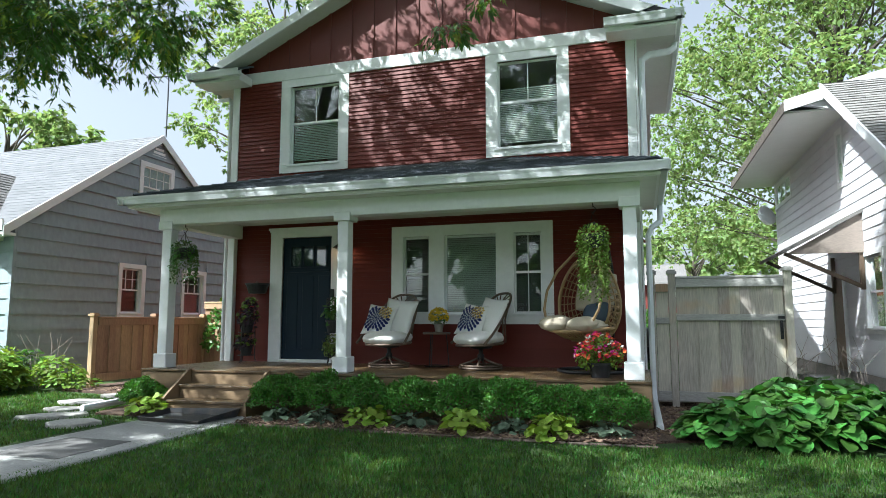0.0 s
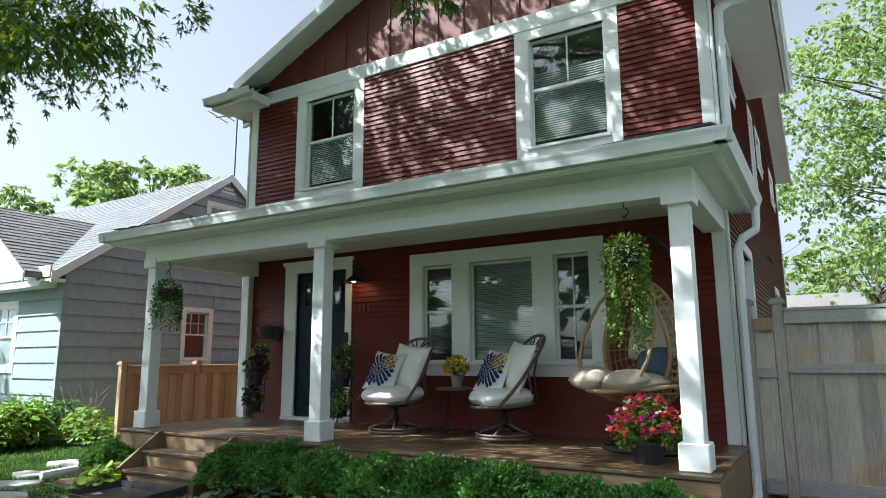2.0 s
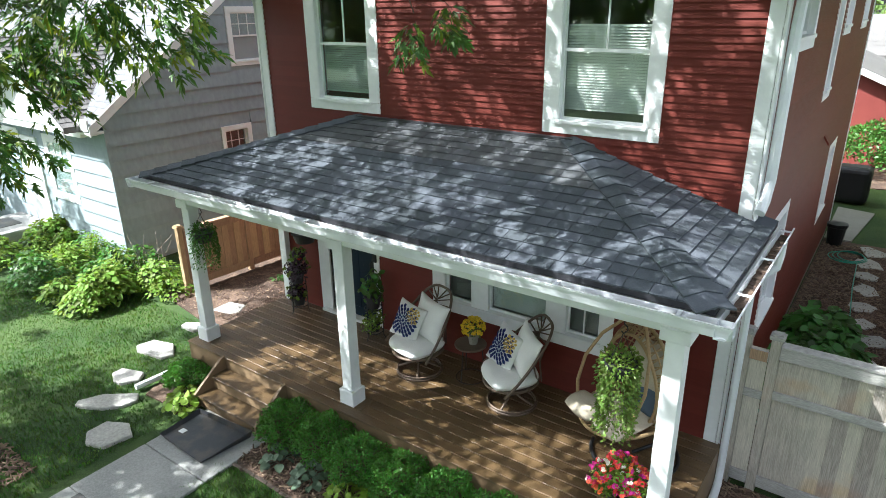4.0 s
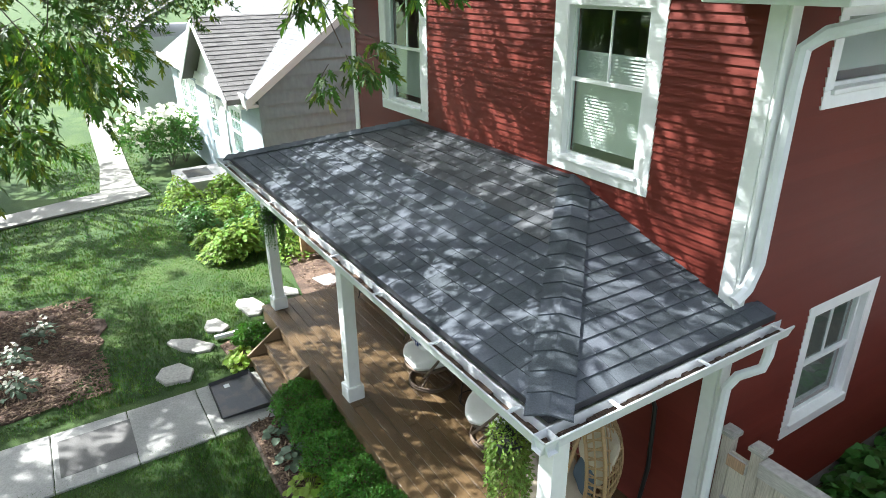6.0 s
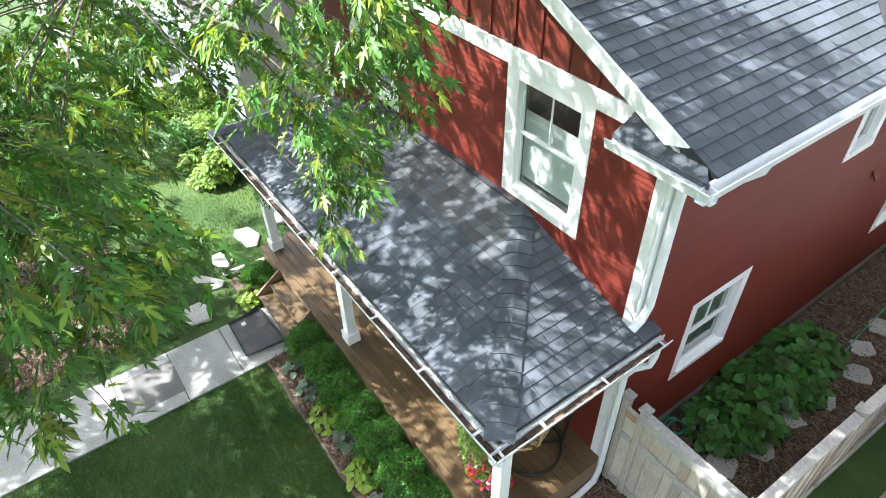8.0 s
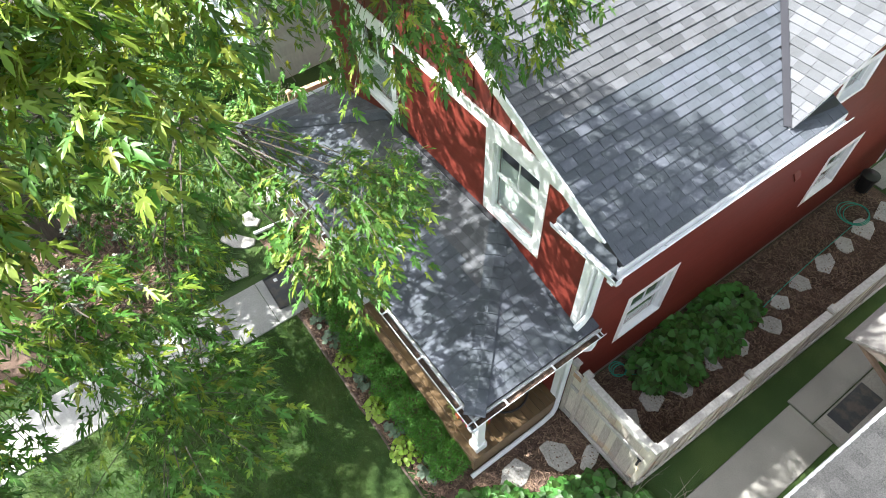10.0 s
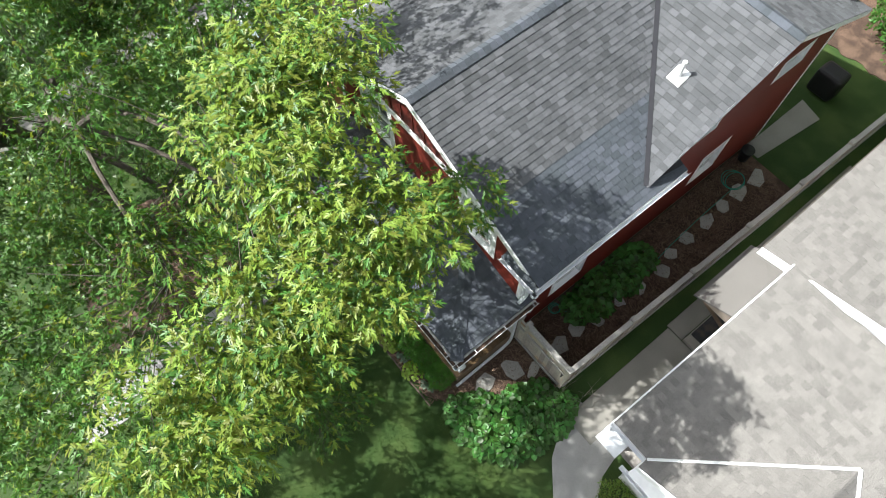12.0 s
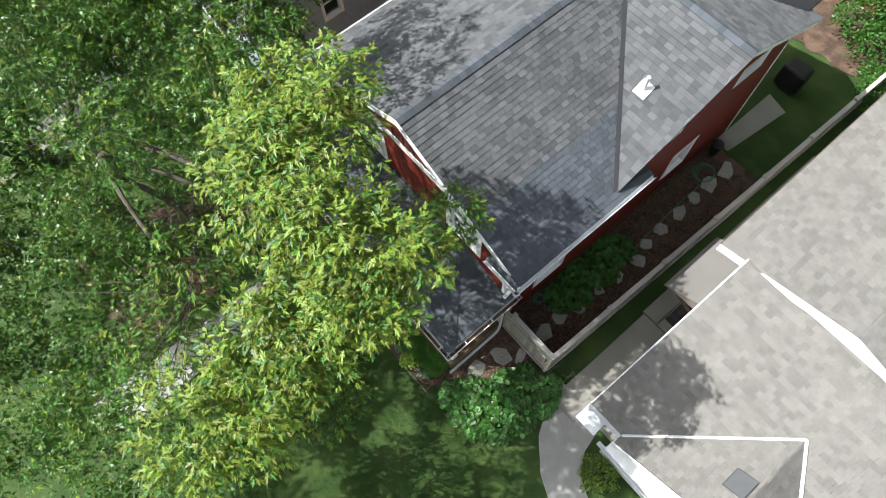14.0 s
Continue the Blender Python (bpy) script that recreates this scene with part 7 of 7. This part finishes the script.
def mound(name, at, r, h, n, size, outline, material, label, category, seed, parent=None, group="", kind=""):
    """Broad leaves arching out from a crown."""
    rng = np.random.default_rng(seed)
    p = thing(name, label, category, group, kind, at=(*at, 0)) if parent is None else parent
    a = rng.uniform(0, 2 * np.pi, n)
    q = rng.uniform(0.0, 1, n) ** 0.55
    out = np.stack([np.cos(a), np.sin(a), np.zeros(n)], 1)
    base = out * (q * r)[:, None]
    base[:, 2] = h * (1 - 0.75 * q**2) * rng.uniform(0.75, 1.1, n)
    leaves("foliage", base, size, outline, material, p, face=out * 0.5 + np.array((0, 0, 1.0)), spread=0.32, droop=out + np.array((0, 0, -0.3)), rng=rng, fold=0.1)
    bm = bmesh.new()
    for i in range(0, n, max(1, n // 26)):
        tube(bm, [(0, 0, 0), base[i] * (0.5, 0.5, 0.8), base[i]], 0.004, 4)
    tagged(part("stalk_growth", bm, material, p), kind="stuff")
    return p


for k, (x_, y_) in enumerate([(-3.15, -2.66), (-1.95, -2.7), (-0.95, -2.72), (-6.35, -2.55)]):
    mound("coral_bells", (x_, y_), 0.26, 0.24, 110, 0.09, ROUND, LIME, "lime green coral bells at the bed edge", "plant", 230 + k, group="coral bells")
for k, (x_, y_) in enumerate([(-3.8, -2.6), (-2.6, -2.6), (-1.45, -2.62), (-0.4, -2.58), (-4.35, -2.6)]):
    mound("silver_plant", (x_, y_), 0.19, 0.17, 36, 0.105, HOSTA_L, SILVERG, "silver-green broad-leaved plant in the mulch", "plant", 240 + k, group="silver plants")
for k, (x_, y_, r_, h_) in enumerate([(0.75, -2.35, 0.42, 0.36), (1.25, -2.45, 0.45, 0.4), (1.75, -2.3, 0.5, 0.46), (2.2, -1.95, 0.5, 0.46), (1.3, -1.85, 0.5, 0.48), (1.8, -1.6, 0.52, 0.5), (2.35, -1.35, 0.5, 0.46), (1.55, -1.1, 0.48, 0.5),
                                          (2.1, -0.85, 0.52, 0.52), (2.5, -0.6, 0.42, 0.42), (1.75, -0.5, 0.42, 0.45), (2.3, -0.15, 0.36, 0.4), (0.95, -1.9, 0.36, 0.34)]):
    mound("hosta", (x_, y_), r_, h_, 300, 0.15, HOSTA_L, HOSTA, "broad green hosta clump beside the gate", "plant", 260 + k, group="hosta clumps")
for k in range(7):
    mound("hosta", (0.6 + 0.22 * math.sin(k * 2.1), 2.1 + 0.4 * k), 0.48, 0.5, 250, 0.16, HOSTA_L, HOSTA, "dark green hosta in the side strip", "plant", 280 + k, group="side hosta clumps")
rngg = random.Random(77)
for k in range(30):
    x_, y_ = rngg.uniform(-15.2, -9.9), rngg.uniform(-1.9, -0.3)
    mound("garden_plant", (x_, y_), rngg.uniform(0.35, 0.55), rngg.uniform(0.35, 0.75), 300, rngg.uniform(0.075, 0.12), OVAL if k % 3 else HEART, YELLOWG if k % 4 else PLANT, "leafy yellow-green perennial in the neighbour's bed", "plant", 300 + k, group="neighbour bed plants")
for k in range(12):
    x_, y_ = rngg.uniform(-8.9, -7.2), rngg.uniform(0.4, 2.2)
    if k < 5:
        mound("seedling", (x_, y_), 0.14, 0.14, 20, 0.1, OVAL, HOSTA, "small green plant in the mulch", "plant", 340 + k, group="small plants")
for k, (x_, y_) in enumerate([(-9.0, -5.2), (-8.3, -5.6), (-9.8, -6.2), (-7.4, -5.6), (-8.6, -6.6), (-7.7, -6.8)]):
    p = mound("white_flower_plant", (x_, y_), 0.25, 0.25, 40, 0.12, OVAL, SILVERG, "grey-green plant with white blooms in the mulch", "plant", 350 + k, group="white flower plants")
    rng_ = np.random.default_rng(350 + k)
    q, _ = in_ball(14, (0, 0, 0.26), 0.16, rng_)
    flower_heads("bloom", q, 0.04, F_WHITE, p, (0, 0, 1))
for k, (x_, y_) in enumerate([(-19.9, -1.7), (-18.9, -1.2), (-20.4, -0.9), (-19.3, -0.7)]):
    s = shrub((x_, y_), 0.95, 1.7, "hydrangea bush with white blooms by the cottage walk", 370 + k, PLANT, 0.1, 1500, "hydrangea")
    rng_ = np.random.default_rng(380 + k)
    q, d_ = in_ball(70, (0, 0, 0.95), 0.92, rng_, 0.95, (1, 1, 0.85))
    flower_heads("bloom", q[d_[:, 2] > -0.1], 0.13, F_WHITE, s, (0, 0, 1))
shrub((4.95, -0.8), 0.55, 0.7, "low yellow-green shrub before the white house", 391, TRAIL, 0.06, 1800, "low_shrub")
shrub((-9.0, 2.9), 0.6, 1.9, "leafy shrub behind the cedar fence", 392, PLANT, 0.1, 1500, "tall_shrub")
for k, (x_, y_) in enumerate([(1.5, 16.6), (0.2, 17.2), (2.6, 15.2), (3.0, 17.0), (4.5, 17.5), (6.5, 17.0), (8.0, 16.0)]):
    shrub((x_, y_), 1.0, 1.8, "green bush before the red garage", 395 + k, PLANT, 0.11, 2200, "yard_bush")
# dry grass stems by the fences
for k, (cx, cy, n) in enumerate([(1.9, -0.1, 9), (2.7, 0.4, 12), (-10.6, -0.4, 12)]):
    rr = random.Random(400 + k)
    t = thing("dry_stems", "thin dry flower stalks rising from the bed", "plant", "dry stalks", at=(cx, cy, 0))
    for i in range(n):
        bm = bmesh.new()
        a, l_ = rr.uniform(0, 6.3), rr.uniform(0.25, 0.6)
        tube(bm, [(0.2 * math.cos(i), 0.2 * math.sin(i), 0), (0.2 * math.cos(i) + l_ * 0.3 * math.cos(a), 0.2 * math.sin(i) + l_ * 0.3 * math.sin(a), 0.6), (0.2 * math.cos(i) + l_ * math.cos(a), 0.2 * math.sin(i) + l_ * math.sin(a), rr.uniform(0.75, 1.05))], 0.005, 4, 0.002)
        part("stalk", bm, NBR_TAN, t)
# low brick edging of the bed
edging = thing("brick_edging", "low dull brick edging between bed and lawn", "edging", kind="structure")
for k in range(22):
    boxpart("brick", -4.85 + 0.225 * k + 0.004, -4.85 + 0.225 * k + 0.217, -2.97 + 0.01 * math.sin(k), -2.925 + 0.01 * math.sin(k), -0.02, 0.007, EDGE_BRICK, edging, 0.008)


# ---- grass, bark chips ----
def on_lawn(x, y):
    bad = (x > -6.22) & (x < -4.95) & (y < -2.3)
    bad |= (y > -2.98) & (x > -4.95) & (x < 0.4)
    bad |= (x > -0.1) & (y > -2.75 - 0.05 * x) & (x < 2.3)
    bad |= (x < -6.55) & (x > -10.4) & (y < -5.0)
    bad |= (x < -6.9) & (x > -10.2) & (y < -4.35 - 0.35 * (x + 8.5) ** 2 * 0.3) & (y > -5.2)
    bad |= (x > -7.2) & (x < -6.2) & (y > -2.8)
    bad |= (x > -9.0) & (x < -6.9) & (y > -0.9)
    bad |= (x < -15.3) & (y > -6.2 + 0.28 * (x + 15.3)) & (y < -4.0 + 0.28 * (x + 15.3))
    return ~bad


def blades(name, x0, x1, y0, y1, per, height, width, seed, label):
    rng = np.random.default_rng(seed)
    n = int((x1 - x0) * (y1 - y0) * per)
    x, y = rng.uniform(x0, x1, n), rng.uniform(y0, y1, n)
    ok = on_lawn(x, y)
    x, y = x[ok], y[ok]
    n = len(x)
    a, b = rng.uniform(0, 2 * np.pi, n), rng.uniform(0, 2 * np.pi, n)
    patchy = 0.75 + 0.35 * np.sin(x * 1.3 + 0.7 * np.sin(y)) * np.sin(y * 1.7)
    h = height * rng.uniform(0.55, 1.2, n) * patchy
    w = width * rng.uniform(0.7, 1.2, n)
    lean = rng.uniform(0.15, 0.75, n) * h
    base = np.stack([x, y, np.full(n, -0.02)], 1)
    side = np.stack([np.cos(a), np.sin(a), np.zeros(n)], 1) * w[:, None]
    bend = np.stack([np.cos(b), np.sin(b), np.zeros(n)], 1) * lean[:, None]
    up = np.array((0, 0, 1.0))
    v = np.stack([base - side, base + side, base + side * 0.7 + bend * 0.35 + up * (h * 0.6)[:, None], base - side * 0.7 + bend * 0.35 + up * (h * 0.6)[:, None], base + bend + up * h[:, None]], 1)
    k = (np.arange(n) * 5)[:, None]
    f = np.concatenate([k + [0, 1, 2], k + [0, 2, 3], k + [3, 2, 4]])
    ob = mesh_np(name, v.reshape(-1, 3), f, BLADE)
    tagged(ob, label, "grass", kind="stuff")


blades("lawn_grass", -5.0, 5.0, -8.6, -2.6, 2300, 0.062, 0.0042, 1, "short green lawn blades")
blades("lawn_grass", -13.5, -4.9, -9.0, -0.9, 1200, 0.048, 0.006, 2, "short green lawn blades")
blades("lawn_grass", -4.9, 4.5, -10.2, -8.6, 900, 0.06, 0.005, 3, "short green lawn blades")
blades("lawn_grass", 5.0, 9.0, -9.0, -1.5, 350, 0.07, 0.009, 4, "short green lawn blades")
blades("lawn_grass", -24, -13.5, -10.0, -2.0, 220, 0.08, 0.012, 5, "short green lawn blades")
blades("lawn_grass", 0.6, 2.3, 10.0, 15.5, 420, 0.07, 0.008, 6, "short green lawn blades")


def chips(name, x0, x1, y0, y1, n, seed):
    rng = np.random.default_rng(seed)
    p = np.stack([rng.uniform(x0, x1, n), rng.uniform(y0, y1, n), rng.uniform(0.008, 0.022, n)], 1)
    u, v, w = rot_frames(n, np.array([[0, 0, 1.0]]).repeat(n, 0), 0.25, rng)
    ln, wd = rng.uniform(0.02, 0.07, n)[:, None], rng.uniform(0.004, 0.012, n)[:, None]
    top = [p + u * a * ln + v * b * wd + w * 0.006 for a, b in ((-1, -0.8), (1, -1), (0.9, 1), (-1, 0.9))]
    bot = [t - w * 0.01 for t in top]
    vv = np.stack(top + bot, 1)
    k = (np.arange(n) * 8)[:, None]
    f = np.concatenate([k + q for q in ([0, 1, 2, 3], [0, 4, 5, 1], [1, 5, 6, 2], [2, 6, 7, 3], [3, 7, 4, 0])])
    ob = mesh_np(name, vv.reshape(-1, 3), f, CHIP)
    tagged(ob, "brown bark mulch chips on the bed", "mulch", kind="stuff")


chips("bark_chips", -4.8, 0.1, -2.88, -1.95, 4200, 11)
chips("bark_chips", 0.1, 1.9, -2.2, 0.1, 2200, 12)
chips("bark_chips", 0.05, 1.88, 0.3, 9.6, 10500, 13)
chips("bark_chips", -10.2, -6.65, -7.4, -4.4, 5600, 14)
chips("bark_chips", -9.5, -7.0, -0.7, 2.5, 2600, 15)

# ---- siding boards ----
lap_boards(FRONT, lambda z: (XL + 0.14, XR - 0.135), FLOOR_Z, BAND0, 0.071, front_cut, RED, wall_front)
right_cut = [(a + 0.05, b - 0.05, c + 0.05, d - 0.05) for a, b, c, d in right_out]
lap_boards(RIGHT, lambda z: (0.1, YB - 0.1), 0.3, 5.58, 0.071, right_cut, RED, wall_right)
lap_boards(LEFT, lambda z: (0.0, 4.0), 3.0, 5.58, 0.071, [], RED, wall_left)
GAB = wall_frame("x", 0.02, 1)
lap_boards(GAB, lambda z: (CG_Y - min(3.6, (RIDGE_Z - 0.05 - z) / PITCH), CG_Y + min(3.6, (RIDGE_Z - 0.05 - z) / PITCH)), 5.6, 7.4, 0.071, [], RED, side_gable)
nb_cut = [(2.49, 3.37, 1.29, 2.62), (4.69, 5.71, 1.29, 2.62), (2.99, 4.23, 3.93, 5.25)]
lap_boards(NB_FR, lambda z: (max(NY0 + 0.03, NYR - (NZR - z) / NP), min(8.1, NYR + (NZR - z) / NP)), 0.12, 6.0, 0.31, nb_cut, NBR_GREY, nb_wall, "shake_course", 0.04)
lap_boards(NB_FF, lambda z: (-22.0, NX - 0.03), 0.12, 2.82, 0.31, [(-14.73, -13.53, 1.15, 2.63), (-17.03, -15.97, 1.15, 2.63), (-19.63, -18.47, 1.15, 2.63), (-20.93, -19.77, 1.15, 2.63), (-15.9, -15.0, 0.3, 2.55)], NBR_GREY, nf_wall, "shake_course", 0.028)
lap_boards(RN_W, lambda z: (max(0.15, 0.15 + (z - 3.1) / 0.68) if z > 3.1 else 0.15, 11.3), 0.28, 5.35, 0.2, [(2.8, 3.8, 1.05, 2.45), (4.95, 5.85, 0.2, 2.2), (4.54, 4.96, 3.94, 5.06), (9.15, 11.05, 4.55, 5.2)], NBR_WHITE, rn_wall, "vinyl_course", 0.02)

# ---- shingles ----
pl = math.hypot(RUN, RISE)
shingles("shingle_field", (0, EY, PZ0), (1, 0, 0), (0, RUN, RISE), lambda s: (ex0 + s / pl * RUN, ex1 - s / pl * RUN), pl, 0.14, 0.21, SHINGLE, pr_front, 300, SHINGLE_J)
shingles("shingle_field", (ex1, 0, PZ0), (0, 1, 0), (-RUN, 0, RISE), lambda s: (EY + s / pl * RUN, 0.3 if s < 0.2 else -0.01), pl, 0.14, 0.21, SHINGLE, pr_right, 130, SHINGLE_J, seed=4)
shingles("shingle_field", (ex0, 0, PZ0), (0, 1, 0), (RUN, 0, RISE), lambda s: (EY + s / pl * RUN, -0.01), pl, 0.14, 0.21, SHINGLE, pr_left, 0, SHINGLE_J, seed=5)
cap_row((ex1, EY, PZ0), (hipR, 0, PZ0 + RISE), (0, -RISE, RUN), (RISE, 0, RUN), pr_front, SHINGLE, 0.16, 0.19)
cap_row((ex0, EY, PZ0), (hipL, 0, PZ0 + RISE), (0, -RISE, RUN), (-RISE, 0, RUN), pr_front, SHINGLE, 0.16, 0.19)
ml = EAVE * SL


def main_span(s):
    x = RIDGE_X + EAVE - s / SL
    return Y0, min(3.94 if x > CG_X - 0.02 else VALLEY_SUM - x, Y1)


shingles("shingle_field", (RIDGE_X + EAVE, 0, roof_z(RIDGE_X + EAVE)), (0, 1, 0), (-1, 0, PITCH), main_span, ml, 0.14, 0.21, SHINGLE, roof_r, 260, SHINGLE_J, thick=0.012, seed=6)
shingles("shingle_field", (RIDGE_X - EAVE, 0, roof_z(RIDGE_X + EAVE)), (0, 1, 0), (1, 0, PITCH), lambda s: (Y0, Y1), ml, 0.14, 0.21, SHINGLE, roof_l, 0, SHINGLE_J, thick=0.014, seed=7)
cl = CG_HALF * SL
shingles("shingle_field", (0, CG_Y - CG_HALF, cg_z(CG_Y - CG_HALF)), (1, 0, 0), (0, 1, PITCH), lambda s: (min(CG_X - 0.02, VALLEY_SUM - (CG_Y - CG_HALF + s / SL)), CG_X + 0.06), cl, 0.14, 0.21, SHINGLE, cross_gable, 0, SHINGLE_J, thick=0.014, seed=8)
shingles("shingle_field", (0, CG_Y + CG_HALF, cg_z(CG_Y + CG_HALF)), (1, 0, 0), (0, -1, PITCH), lambda s: (RIDGE_X, CG_X + 0.03), cl, 0.14, 0.21, SHINGLE, cross_gable, 0, SHINGLE_J, thick=0.014, seed=9)
cap_row((RIDGE_X, Y0, RIDGE_Z), (RIDGE_X, Y1, RIDGE_Z), (-PITCH, 0, 1), (PITCH, 0, 1), roof_r, SHINGLE, 0.15, 0.16)
cap_row((RIDGE_X, CG_Y, RIDGE_Z), (CG_X + 0.03, CG_Y, RIDGE_Z), (0, -PITCH, 1), (0, PITCH, 1), cross_gable, SHINGLE, 0.15, 0.16)
bm = bmesh.new()
va, vb = Vector((CG_X, VALLEY_SUM - CG_X, roof_z(CG_X) + 0.034)), Vector((RIDGE_X, CG_Y, RIDGE_Z + 0.034))
side_v = Vector((0.036, 0.036, 0))
prism(bm, [va - side_v, va + side_v, vb + side_v, vb - side_v], (0, 0, 0.01))
part("valley_strip", bm, FLASH, roof_r, "grey metal valley strip")
nl = math.hypot(NYR - NY0 + 0.3, NP * (NYR - NY0 + 0.3))
shingles("shingle_field", (0, NY0 - 0.3, nz(NY0 - 0.3) + 0.05), (1, 0, 0), (0, 1, NP), lambda s: (-22.5, NX + 0.1), nl, 0.16, 0.4, PALE_SHINGLE, nb_roof, 0, PALE_SHINGLE, thick=0.005, seed=10)
fl = math.hypot(4.1, 2.79)
shingles("shingle_field", (0, -0.25, 3.0), (1, 0, 0), (0, 4.1, 2.79), lambda s: (3.43, 12.8), fl, 0.14, 0.19, TAN_SHINGLE, rn_front, 0, TAN_SHINGLE, thick=0.014, seed=11)
rl = math.hypot(KX - EX, KZ - EZ)
shingles("shingle_field", (EX, 0, EZ), (0, 1, 0), (KX - EX, 0, KZ - EZ), lambda s: (GY, RB), rl, 0.14, 0.19, TAN_SHINGLE, rn_rear, 0, TAN_SHINGLE, thick=0.014, seed=12)
shingles("shingle_field", (2 * KX - EX, 0, EZ), (0, 1, 0), (EX - KX, 0, KZ - EZ), lambda s: (GY, RB), rl, 0.14, 0.19, TAN_SHINGLE, rn_rear_e, 0, TAN_SHINGLE, thick=0.014, seed=14)
gl = math.hypot(*GW)
shingles("shingle_field", (4.43, 0, 3.005), (0, 1, 0), (GW[0], 0, GW[1]), lambda s: (-0.5, -0.26 + 2.45 * s / gl), gl, 0.14, 0.19, TAN_SHINGLE, rn_gw, 0, TAN_SHINGLE, thick=0.014, seed=15)
shingles("shingle_field", (9.37, 0, 3.005), (0, 1, 0), (-GW[0], 0, GW[1]), lambda s: (-0.5, -0.26 + 2.45 * s / gl), gl, 0.14, 0.19, TAN_SHINGLE, rn_ge, 0, TAN_SHINGLE, thick=0.014, seed=16)
we = math.hypot(WXR - WEX, WZR - 3.06)
shingles("shingle_field", (WEX, 0, 3.065), (0, 1, 0), (WXR - WEX, 0, WZR - 3.06), lambda s: (WY - 0.35, -0.35 + 2.25 * s / we), we, 0.15, 0.36, DARK_SHINGLE, wing_e, 0, DARK_SHINGLE, seed=13)
